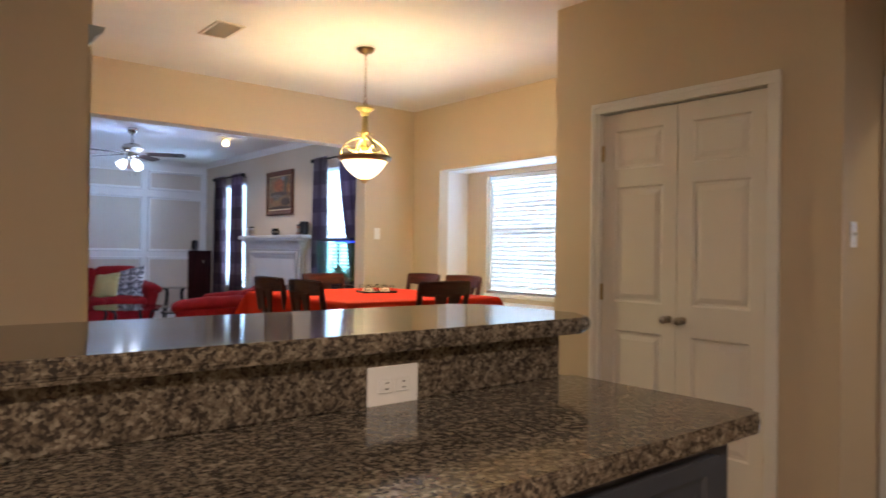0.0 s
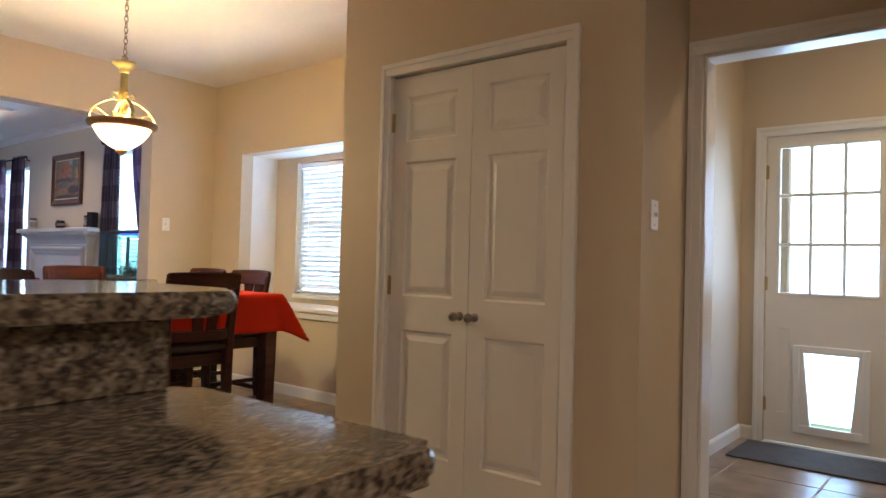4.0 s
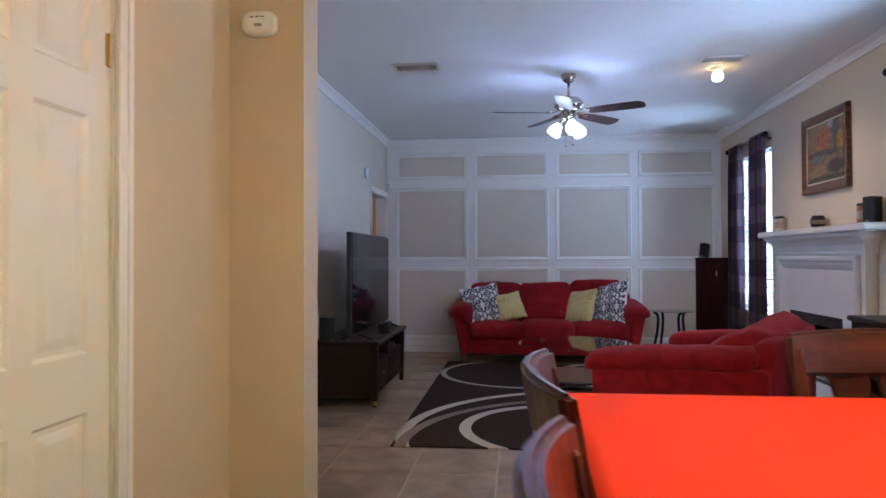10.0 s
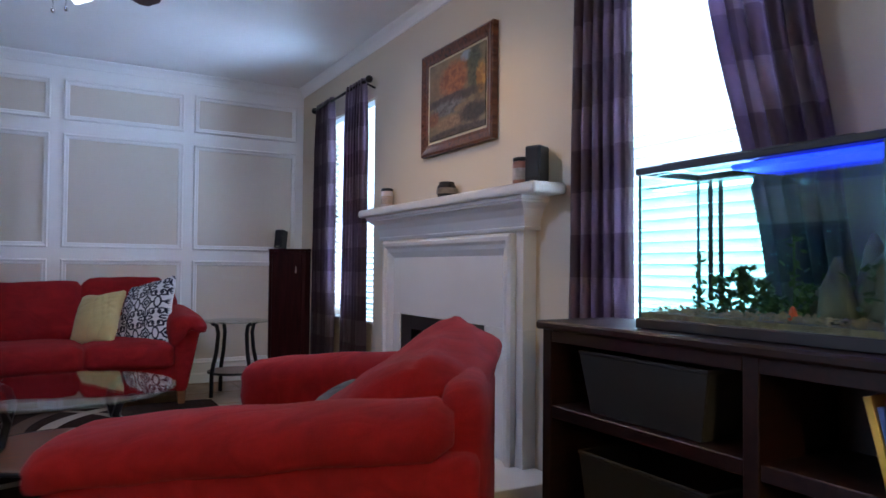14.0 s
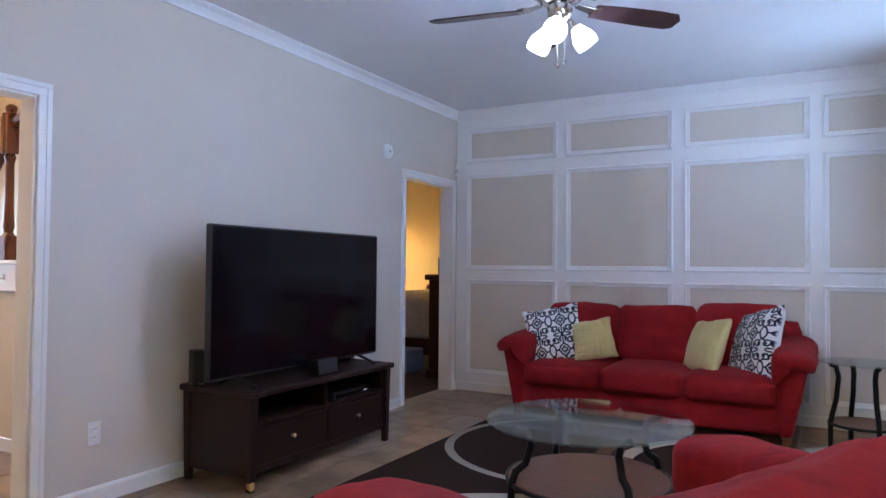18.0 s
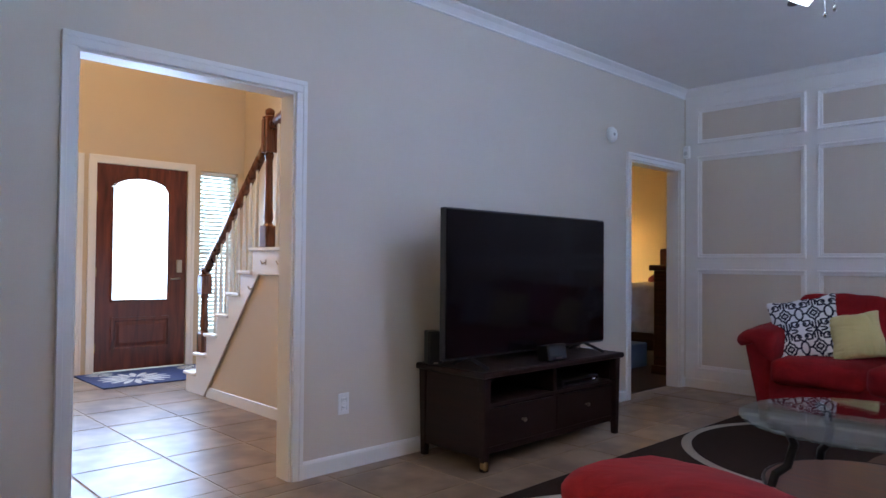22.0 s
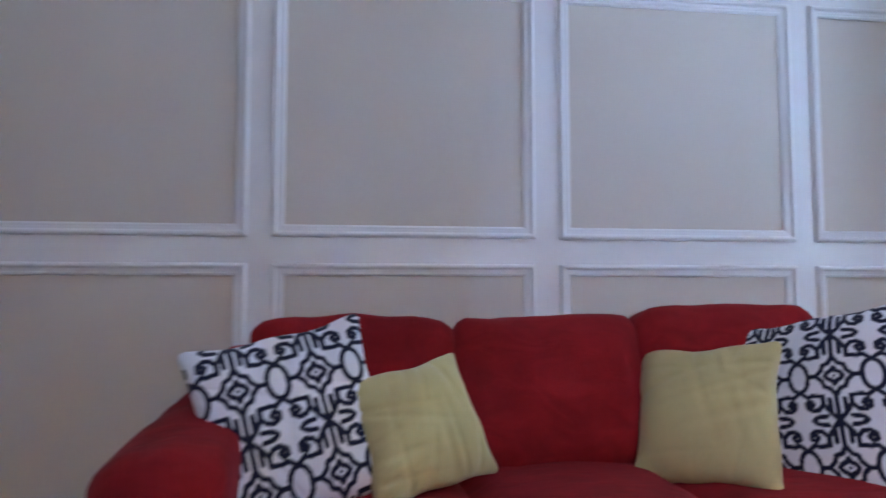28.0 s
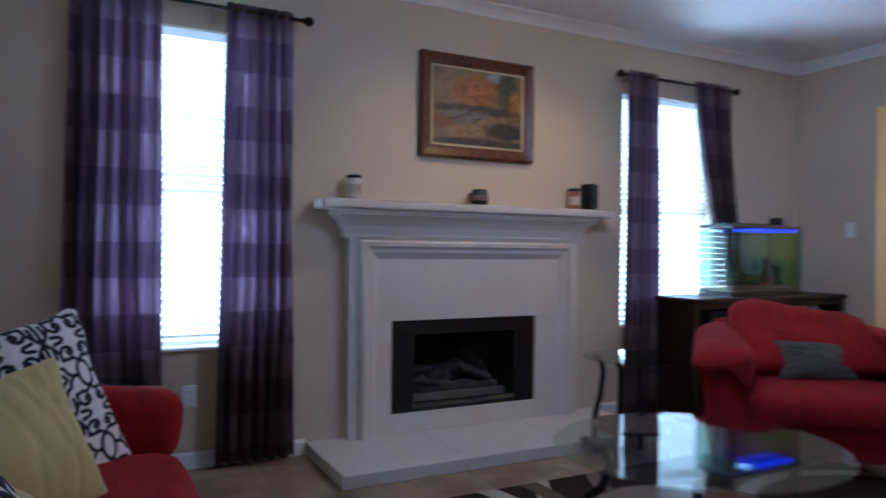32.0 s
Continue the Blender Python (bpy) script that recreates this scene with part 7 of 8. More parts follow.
def plate(name, m, w, h, label, kind_of, category):
    """A wall plate; its face looks along local -y."""
    ob = thing(name, m, label, category)

    def add(nm, bm, mt=M_VINYL):
        bmesh.ops.transform(bm, matrix=m, verts=bm.verts)
        return part(nm, bm, mt, ob)
    pl_ = add("plate", bx(-w / 2, w / 2, -0.006, 0, -h / 2, h / 2, 0.003, 2))
    if kind_of == "switch":
        add("toggle", bx(-0.005, 0.005, -0.020, -0.004, -0.004, 0.012, 0.002))
        for z in (-0.038, 0.038):
            add("screw", lathe([(0.0035, 0), (0.003, 0.0015)], 8, m=pose(0, -0.006, z, 90)), M_KNOB)
    else:
        for s in (-1, 1):
            if w > h:
                cx, cz, lw, lh = s * 0.021, 0, 0.017, 0.014
            else:
                cx, cz, lw, lh = 0, s * 0.021, 0.017, 0.014
            add("socket", bx(cx - lw, cx + lw, -0.008, -0.005, cz - lh, cz + lh, 0.004, 2))
            for q in (-0.006, 0.006):
                a, b2 = (q, 0.003) if w <= h else (0.003, q)
                add("slot", bx(cx + a - 0.0012, cx + a + 0.0012, -0.0086, -0.0078, cz + b2 - 0.004, cz + b2 + 0.004) if w <= h else bx(cx + a - 0.004, cx + a + 0.004, -0.0086, -0.0078, cz + b2 - 0.0012, cz + b2 + 0.0012), M_BLACK)
    return ob


plate("light_switch", pose(4.572, DIVS, 1.412), 0.072, 0.116, "white toggle light switch on the dining wall", "switch", "switch")
plate("light_switch", pose(3.93, 0.79, 1.33), 0.072, 0.116, "white toggle light switch beside the pantry", "switch", "switch")
plate("wall_outlet", pose(TVX, 7.895, 0.352, 0, 0, 90), 0.072, 0.116, "white wall outlet low on the media wall", "outlet", "outlet")
plate("wall_outlet", pose(FIRX, 10.52, 0.38, 0, 0, -90), 0.072, 0.116, "white wall outlet under the window", "outlet", "outlet")
plate("light_switch", pose(4.62, DIVN, 1.35, 0, 0, 180), 0.072, 0.116, "white light switch in the family room", "switch", "switch")
t = thing("smoke_detector", pose(1.615, DIVS, 2.115), "white rounded alarm on the dining wall", "detector")
bm = lathe([(1.0, 0.0), (1.0, 0.020), (0.96, 0.030), (0.86, 0.036), (0.5, 0.038), (0.0, 0.038)], 36)
for v in bm.verts:
    # a rounded oblong outline
    r = math.hypot(v.co.x, v.co.y) or 1.0
    c, q = abs(v.co.x) / r, abs(v.co.y) / r
    f = (c ** 3.2 + q ** 3.2) ** (-1 / 3.2)
    v.co.x, v.co.y = v.co.x * f * 0.070, v.co.y * f * 0.048
bmesh.ops.transform(bm, matrix=pose(1.615, DIVS, 2.115, 90), verts=bm.verts)
part("case", bm, M_VINYL, t, smooth=True)
part("button", bx(1.60, 1.63, DIVS - 0.041, DIVS - 0.036, 2.10, 2.112, 0.002), mat("grey_button", (0.35, 0.35, 0.34), 0.5), t)
for k in range(3):
    part("slot", bx(1.585 + 0.02 * k, 1.60 + 0.02 * k, DIVS - 0.0395, DIVS - 0.0375, 2.135, 2.139), M_BLACK, t)
t = thing("smoke_detector", pose(TVX, 10.49, 2.165), "round white alarm on the media wall", "detector")
part("case", lathe([(0.062, 0), (0.062, 0.018), (0.054, 0.032), (0.03, 0.036), (0, 0.037)], 26, m=pose(TVX, 10.49, 2.165, 0, 90)), M_VINYL, t, smooth=True)
part("button", lathe([(0.012, 0.037), (0.010, 0.041), (0, 0.042)], 14, m=pose(TVX, 10.49, 2.165, 0, 90)), mat("grey_button", (0.35, 0.35, 0.34), 0.5), t)
t = thing("alarm_sensor", pose(TVX + 0.04, PANY - 0.02, 2.16), "small white alarm sensor in the wall corner", "sensor")
part("case", bx(TVX + 0.012, TVX + 0.065, PANY - 0.055, PANY - 0.007, 2.105, 2.215, 0.008, 2), M_VINYL, t)
part("lens", bx(TVX + 0.022, TVX + 0.055, PANY - 0.058, PANY - 0.053, 2.13, 2.165, 0.004), mat("milky_lens", (0.6, 0.6, 0.58), 0.25), t)

# ---- tray on the dining table ----
t = thing("napkin_tray", pose(3.44, 3.84, TZ + 0.003), "scrolled black iron tray with ivory candles", "tray")
zz = TZ + 0.004
for b in ((-0.13, 0.13, -0.072, -0.066), (-0.13, 0.13, 0.066, 0.072), (-0.13, -0.124, -0.066, 0.066), (0.124, 0.13, -0.066, 0.066)):
    bm = bx(*b, 0.0, 0.012, 0.002)
    bmesh.ops.transform(bm, matrix=pose(3.44, 3.84, zz, 0, 0, -12), verts=bm.verts)
    part("rail", bm, M_IRON, t)
bm = bx(-0.118, 0.118, -0.06, 0.06, 0.0, 0.008, 0.003, 2)
bmesh.ops.transform(bm, matrix=pose(3.44, 3.84, zz, 0, 0, -12), verts=bm.verts)
part("dish", bm, mat("white_ceramic", (0.75, 0.72, 0.68), 0.25), t, "white ceramic dish")
for gx in (-0.068, 0.068):
    part("candle", lathe([(0.036, 0.008), (0.038, 0.028), (0.034, 0.034), (0, 0.035)], 20, m=pose(3.44, 3.84, zz, 0, 0, -12) @ pose(gx, 0, 0)), mat("ivory_candle_wax", (0.72, 0.66, 0.55), 0.5), t, "ivory candle in the iron loops", smooth=True)
    for e in (-1, 1):
        # two mirrored spirals that stand up from each rail
        for q in (-1, 1):
            pts = []
            for a in range(23):
                u = a / 22
                r = 0.028 * (1 - 0.72 * u)
                an = math.pi * (1.5 + q * 3.1 * u)
                pts.append((gx * 0.92 + q * 0.028 + r * math.cos(an), e * 0.069, 0.038 + r * math.sin(an)))
            bm = tube(pts, 0.0021, 6)
            bmesh.ops.transform(bm, matrix=pose(3.44, 3.84, zz, 0, 0, -12), verts=bm.verts)
            part("scroll", bm, M_IRON, t, smooth=True)
for gx in (-0.125, 0, 0.125):
    for e in (-1, 1):
        part("ball_foot", lathe([(0.0, 0.0), (0.009, 0.004), (0.010, 0.011), (0.006, 0.018), (0, 0.019)], 10, m=pose(3.44, 3.84, zz, 0, 0, -12) @ pose(gx, e * 0.069, 0)), M_IRON, t)

# ---- kitchen ----


def granite():
    m = bpy.data.materials.new("speckled_granite")
    m.use_nodes = True
    n, l = m.node_tree.nodes, m.node_tree.links
    b = n["Principled BSDF"]
    b.inputs["Roughness"].default_value = 0.09
    b.inputs["Specular IOR Level"].default_value = 0.27
    tc = n.new("ShaderNodeTexCoord")
    v1 = n.new("ShaderNodeTexVoronoi")
    v1.inputs["Scale"].default_value = 170
    v2 = n.new("ShaderNodeTexNoise")
    v2.inputs["Scale"].default_value, v2.inputs["Detail"].default_value = 72, 5
    v3 = n.new("ShaderNodeTexNoise")
    v3.inputs["Scale"].default_value, v3.inputs["Detail"].default_value = 22, 3
    for k in (v1, v2, v3):
        l.new(tc.outputs["Object"], k.inputs["Vector"])
    sp = n.new("ShaderNodeSeparateColor")
    l.new(v1.outputs["Color"], sp.inputs[0])
    ad = n.new("ShaderNodeMath")
    ad.operation = 'MULTIPLY_ADD'
    l.new(v2.outputs["Fac"], ad.inputs[0])
    ad.inputs[1].default_value = 1.15
    s2 = n.new("ShaderNodeMath")
    s2.operation = 'MULTIPLY_ADD'
    l.new(sp.outputs[0], s2.inputs[0])
    s2.inputs[1].default_value, s2.inputs[2].default_value = 0.50, -0.33
    l.new(s2.outputs[0], ad.inputs[2])
    cr = n.new("ShaderNodeValToRGB")
    e = cr.color_ramp.elements
    e[0].position, e[0].color = 0.16, (0.034, 0.029, 0.026, 1)
    e[1].position, e[1].color = 0.85, (0.27, 0.235, 0.185, 1)
    for p, c in ((0.32, (0.052, 0.042, 0.034)), (0.42, (0.098, 0.076, 0.056)), (0.55, (0.135, 0.112, 0.084)), (0.68, (0.185, 0.155, 0.116))):
        e.new(p).color = (*c, 1)
    l.new(ad.outputs[0], cr.inputs[0])
    sc = n.new("ShaderNodeVectorMath")
    sc.operation = 'SCALE'
    mr = n.new("ShaderNodeMapRange")
    mr.inputs[3].default_value, mr.inputs[4].default_value = 0.62, 1.34
    l.new(v3.outputs["Fac"], mr.inputs[0])
    l.new(cr.outputs[0], sc.inputs[0])
    l.new(mr.outputs[0], sc.inputs["Scale"])
    l.new(sc.outputs[0], b.inputs["Base Color"])
    return m


M_GRAN = granite()
M_CAB = mat("slate_blue_cabinet", (0.045, 0.050, 0.062), 0.4, var=0.08, scale=5, bump=0.1, bscale=60)


def slab_top(x0, x1, y0, y1, z0, z1, corner=0.06, nose=0.018):
    """A stone top with rounded corners at its x1 end and a bull-nosed edge."""
    bm = bmesh.new()
    out = [(x0, y0)]
    for cx, cy, a0 in ((x1 - corner, y0 + corner, -90), (x1 - corner, y1 - corner, 0)):
        out += [(cx + corner * math.cos(radians(a0 + 15 * k)), cy + corner * math.sin(radians(a0 + 15 * k))) for k in range(7)]
    out.append((x0, y1))
    lo = [bm.verts.new((x, y, z0)) for x, y in out]
    hi = [bm.verts.new((x, y, z1)) for x, y in out]
    bm.faces.new(lo[::-1])
    bm.faces.new(hi)
    for i in range(len(out)):
        j = (i + 1) % len(out)
        bm.faces.new((lo[i], lo[j], hi[j], hi[i]))
    es = [e for e in bm.edges if abs(e.verts[0].co.z - e.verts[1].co.z) < 1e-6]
    bmesh.ops.bevel(bm, geom=es, offset=nose, segments=4, affect='EDGES', profile=0.5)
    return bm


t = thing("peninsula_cabinet", pose(0.6, 0.5, 0), "dark slate-blue peninsula cabinet under granite", "cabinet")
part("body", bx(-1.62, 1.885, 0.285, 0.745, 0.09, 0.872, 0.003), M_CAB, t)
part("toe_kick", bx(-1.62, 1.84, 0.34, 0.745, 0, 0.09), M_CAB, t)
xx = -1.10
while xx < 1.8:
    for z0, z1, nm in ((0.695, 0.845, "drawer_front"), (0.12, 0.675, "door")):
        bm = bmesh.new()
        panel_leaf(bm, 0.46, z1 - z0, 0.02, [(0.05, 0.41, 0.04, z1 - z0 - 0.04)] if z1 - z0 > 0.3 else [(0.04, 0.42, 0.03, z1 - z0 - 0.03)], 0.006)
        bmesh.ops.transform(bm, matrix=pose(xx, 0.265, z0), verts=bm.verts)
        part(nm, bm, M_CAB, t)
    xx += 0.49
tagged(part("countertop", slab_top(-1.62, 1.955, 0.245, 0.7645, 0.873, 0.914, 0.025), M_GRAN), "polished brown speckled granite countertop", "countertop")
tagged(part("wall_bar", bx(-1.62, 1.90, 0.765, 0.885, 0, 1.024), M_WALL), "half-height beige wall that carries the bar", "wall", kind="structure")
tagged(part("granite_backsplash", bx(-1.62, 1.905, 0.743, 0.764, 0.9145, 1.0245, 0.002), M_GRAN), "granite backsplash under the raised bar", "backsplash")
tagged(part("bar_top", slab_top(-1.62, 2.04, 0.70, 1.22, 1.025, 1.065, 0.10), M_GRAN), "raised granite bar top with a rounded end", "bar top")
plate("wall_outlet", pose(1.388, 0.7425, 0.952), 0.126, 0.080, "cream outlet on the granite backsplash", "outlet", "outlet")

M_STEEL = mat("brushed_steel", (0.52, 0.49, 0.46), 0.34, 0.75, var=0.02, scale=5)
M_SATIN = mat("satin_steel", (0.42, 0.37, 0.33), 0.48, 0.4, var=0.02)
M_DGREY = mat("grey_textured_side", (0.15, 0.13, 0.11), 0.42, var=0.08, bump=0.25, bscale=260)
t = thing("refrigerator", pose(3.35, -0.62, 0), "stainless side-by-side refrigerator with bowed handles", "refrigerator")
part("body", bx(2.93, 3.79, -1.02, -0.262, 0.02, 1.675, 0.006), M_DGREY, t)
part("gasket", bx(2.945, 3.775, -0.262, -0.248, 0.08, 1.66), mat("pale_door_gasket", (0.45, 0.43, 0.40), 0.6), t)
for a, b in ((2.93, 3.30), (3.306, 3.79)):
    dr = part("door", bx(a, b, -0.248, -0.198, 0.06, 1.68, 0.007, 2), M_STEEL, t)
    hx = b - 0.05 if a < 3 else a + 0.05
    part("handle", tube([(hx, -0.128, 1.53), (hx, -0.108, 1.40), (hx, -0.098, 1.2), (hx, -0.098, 1.1), (hx, -0.108, 0.94), (hx, -0.128, 0.81)], 0.014, 12), M_SATIN, dr, "bowed steel bar handle", smooth=True)
    for z in (1.505, 0.805):
        part("handle_post", bx(hx - 0.014, hx + 0.014, -0.198, -0.115, z, z + 0.045, 0.005, 2), M_STEEL, dr)
    hz = a + 0.01 if a < 3 else b - 0.07
    part("hinge_cover", bx(hz, hz + 0.06, -0.33, -0.205, 1.681, 1.715, 0.008, 2), mat("grey_plastic_hinge", (0.16, 0.15, 0.14), 0.4), t)
part("plinth", bx(2.95, 3.77, -0.95, -0.30, 0, 0.05), M_BLACK, t)
t = thing("range_cooker", pose(2.42, -0.85, 0), "stainless range with round knobs and bar handle", "range")
part("body", bx(2.06, 2.82, -1.15, -0.44, 0.02, 0.905, 0.005), M_STEEL, t)
part("cooktop", bx(2.05, 2.83, -1.15, -0.41, 0.906, 0.92, 0.004), M_BLACK, t)
part("control_panel", bx(2.06, 2.82, -0.439, -0.40, 0.79, 0.90, 0.006), M_STEEL, t)
ov = part("oven_door", bx(2.07, 2.81, -0.439, -0.405, 0.22, 0.775, 0.006), M_BLACK, t)
part("handle", tube([(2.11, -0.405, 0.735), (2.11, -0.365, 0.735), (2.14, -0.348, 0.735), (2.74, -0.348, 0.735), (2.77, -0.365, 0.735), (2.77, -0.405, 0.735)], 0.014, 10), M_STEEL, ov, smooth=True)
for k in range(5):
    bm = lathe([(0.026, 0), (0.026, 0.008), (0.021, 0.012), (0.019, 0.036), (0.015, 0.039), (0, 0.0395)], 18, m=pose(2.14 + k * 0.15, -0.40, 0.845, -90))
    part("knob", bm, M_STEEL, t, smooth=True)
part("foot", bx(2.10, 2.78, -1.1, -0.45, 0, 0.02), M_BLACK, t)
M_HUTCH = mat("blue_grey_paint", (0.34, 0.40, 0.45), 0.42, var=0.06, scale=6, bump=0.1, bscale=60)
M_UPPER = mat("pale_grey_cabinet_paint", (0.50, 0.50, 0.49), 0.4, var=0.04, scale=5, bump=0.08, bscale=60)
WC = pose(4.296, -0.165, 0, 0, 0, 6.3)
t = thing("wall_cabinet", WC, "pale grey upper cabinets with stepped crown moulding", "cabinet")


def upper(nm, bm):
    bmesh.ops.transform(bm, matrix=WC, verts=bm.verts)
    part(nm, bm, M_UPPER, t)


upper("body", bx(-1.55, -0.02, -0.80, -0.16, 2.13, 2.55, 0.004))
upper("crown", sweep([(0, 2.12), (-0.02, 2.125), (-0.035, 2.15), (-0.06, 2.17), (-0.075, 2.20), (-0.10, 2.22), (-0.10, 2.26), (0, 2.26)], [(-0.01, 0.0), (-1.55, 0.0)]))
upper("soffit", bx(-1.55, -0.01, -0.16, -0.03, 2.14, 2.16))
upper("light_rail", bx(-1.55, -0.01, -0.19, -0.165, 2.09, 2.13, 0.006, 2))
for a in (-1.50, -1.02, -0.54):
    bm = bmesh.new()
    panel_leaf(bm, 0.46, 0.26, 0.02, [(0.05, 0.41, 0.04, 0.22)], 0.006)
    bmesh.ops.transform(bm, matrix=pose(a + 0.46, -0.14, 2.265, 0, 0, 180), verts=bm.verts)
    upper("door", bm)

# desk and hutch in the blue-grey nook
t = thing("desk_cabinet", pose(1.10, 3.60, 0), "blue-grey painted desk cabinet with raised panels", "cabinet")
for nm, b in (("body", (0.803, 1.35, 3.345, 3.815, 0.09, 0.775, 0.004)), ("plinth", (0.803, 1.29, 3.36, 3.815, 0, 0.09, 0.002)), ("face_stile", (1.35, 1.37, 3.345, 3.405, 0.09, 0.775, 0.002)), ("face_stile", (1.35, 1.37, 3.765, 3.80, 0.09, 0.775, 0.002)), ("end_panel", (0.803, 1.36, 2.63, 2.67, 0, 0.775, 0.003)), ("modesty_panel", (0.803, 0.82, 2.67, 3.345, 0.25, 0.775, 0.002)), ("apron", (1.30, 1.36, 2.67, 3.345, 0.70, 0.775, 0.003))):
    part(nm, bx(*b[:6], b[6]), M_HUTCH, t)
part("top", bx(0.803, 1.40, 2.622, 3.815, 0.776, 0.808, 0.010, 3), M_HUTCH, t)
for z0, z1, nm in ((0.615, 0.762, "drawer_front"), (0.115, 0.592, "door")):
    bm = bmesh.new()
    panel_leaf(bm, 0.352, z1 - z0, 0.02, [(0.04, 0.312, 0.032, z1 - z0 - 0.032)], 0.009)
    bmesh.ops.transform(bm, matrix=pose(1.376, 3.417, z0, 0, 0, 90), verts=bm.verts)
    part(nm, bm, M_HUTCH, t)
t = thing("hutch_shelf", pose(1.0, 3.3, 1.33), "blue-grey open wall hutch with crown moulding", "shelf")
for nm, b in (("side", (0.803, 1.17, 3.775, 3.80, 1.345, 2.04)), ("side", (0.803, 1.17, 2.625, 2.65, 1.345, 2.04)), ("bottom", (0.803, 1.17, 2.65, 3.775, 1.375, 1.398)), ("top", (0.803, 1.17, 2.65, 3.775, 2.02, 2.04)), ("shelf", (0.82, 1.155, 2.65, 3.775, 1.706, 1.732)), ("back", (0.803, 0.815, 2.65, 3.775, 1.398, 2.02)), ("face_stile", (1.17, 1.19, 3.75, 3.80, 1.345, 2.04)), ("face_stile", (1.17, 1.19, 2.625, 2.675, 1.345, 2.04)), ("bottom_rail", (1.17, 1.19, 2.675, 3.75, 1.345, 1.398)), ("top_rail", (1.17, 1.19, 2.675, 3.75, 2.015, 2.04)), ("base_moulding", (1.16, 1.205, 2.622, 3.812, 1.33, 1.345))):
    part(nm, bx(*b, 0.003), M_HUTCH, t)
part("crown", sweep([(0, 2.02), (-0.012, 2.02), (-0.018, 2.035), (-0.035, 2.05), (-0.045, 2.075), (-0.075, 2.095), (-0.085, 2.12), (0, 2.12)], [(1.19, 2.622), (1.19, 3.812)]), M_HUTCH, t)
part("crown_top", bx(0.803, 1.189, 2.622, 3.812, 2.041, 2.118), M_HUTCH, t)
M_GILT = mat("gilt_metal", (0.62, 0.47, 0.15), 0.38, 0.6, var=0.2, scale=30)
t = thing("letter_rack", pose(1.12, 3.64, 1.398), "gilt lattice letter rack with scrolled feet", "letter rack")
for x in (1.09, 1.15):
    top = [(x, 3.54 + 0.20 * k / 10, 1.535 + 0.035 * (2 * k / 10 - 1) ** 2) for k in range(11)]
    part("top_rail", tube(top + [(x, 3.752, 1.585), (x, 3.745, 1.598), (x, 3.733, 1.592)], 0.0045, 6), M_GILT, t, smooth=True)
    part("bottom_rail", tube([(x, 3.54, 1.425), (x, 3.74, 1.425)], 0.004, 6), M_GILT, t)
    for y in (3.54, 3.74):
        part("post", tube([(x, y, 1.568), (x, y, 1.42), (x, y + 0.006, 1.408), (x, y - 0.003, 1.4015), (x, y - 0.012, 1.408), (x, y - 0.006, 1.416)], 0.004, 6), M_GILT, t, smooth=True)
    for k in range(-2, 6):
        for s in (1, -1):
            y0 = 3.54 + 0.035 * k if s > 0 else 3.74 - 0.035 * k
            pts = [(x + 0.002 * s, y0 + s * d, 1.425 + d * 1.5) for d in (0.0, 0.02, 0.04, 0.06, 0.075) if 3.538 <= y0 + s * d <= 3.742]
            if len(pts) > 1:
                part("lattice_bar", tube(pts, 0.0032, 5), M_GILT, t)
part("tray", bx(1.092, 1.148, 3.542, 3.738, 1.42, 1.424), M_GILT, t)
t = thing("dark_jar", pose(1.115, 3.68, 1.732), "dark printed ceramic jar on the hutch shelf", "jar")
part("body", lathe([(0.046, 1.733), (0.052, 1.745), (0.053, 1.80), (0.049, 1.825), (0.050, 1.838), (0.044, 1.838), (0.042, 1.80), (0, 1.79)], 24, m=pose(1.115, 3.68, 0)), mat("dark_mottled_glaze", (0.07, 0.06, 0.07), 0.35, var=0.6, scale=45), t, smooth=True)

# ---- laundry ----
t = thing("back_door", Matrix.Identity(4), "white back door with nine panes and a pet flap", "door")
for b in ((6.315, 6.355, 0.065, 0.945, 0.008, 0.12), (6.315, 6.355, 0.065, 0.945, 0.62, 0.985), (6.315, 6.355, 0.065, 0.945, 1.965, 2.035), (6.315, 6.355, 0.065, 0.29, 0.985, 1.965), (6.315, 6.355, 0.872, 0.945, 0.985, 1.965), (6.315, 6.355, 0.065, 0.37, 0.12, 0.62), (6.315, 6.355, 0.735, 0.945, 0.12, 0.62)):
    part("leaf_board", bx(*b), M_DOOR, t)
for ya, yb in ((0.135, 0.30), (0.71 + 0.07, 0.88)):
    bm = bmesh.new()
    panel_leaf(bm, yb - ya, 0.58, 0.004, [(0.012, yb - ya - 0.012, 0.012, 0.568)], 0.003)
    bmesh.ops.transform(bm, matrix=pose(6.3125, yb, 0.19, 0, 0, -90), verts=bm.verts)
    part("embossed_panel", bm, M_DOOR, t)
for k in range(4):
    y = 0.29 + (0.872 - 0.29) * k / 3
    part("glazing_bar", bx(6.305, 6.345, y - 0.010, y + 0.010, 0.985, 1.965, 0.003), M_TRIM, t)
    z = 0.985 + 0.98 * k / 3
    part("glazing_bar", bx(6.306, 6.344, 0.29, 0.872, z - 0.010, z + 0.010, 0.003), M_TRIM, t)
pn = part("pane", bx(6.333, 6.337, 0.29, 0.872, 0.985, 1.965), M_PANE, t)
pn.visible_shadow = False
for b in ((6.298, 6.315, 0.335, 0.375, 0.085, 0.655), (6.298, 6.315, 0.73, 0.77, 0.085, 0.655), (6.298, 6.315, 0.375, 0.73, 0.605, 0.655), (6.298, 6.315, 0.375, 0.73, 0.085, 0.14)):
    part("flap_frame", bx(*b, 0.004), M_VINYL, t)
bm = bmesh.new()
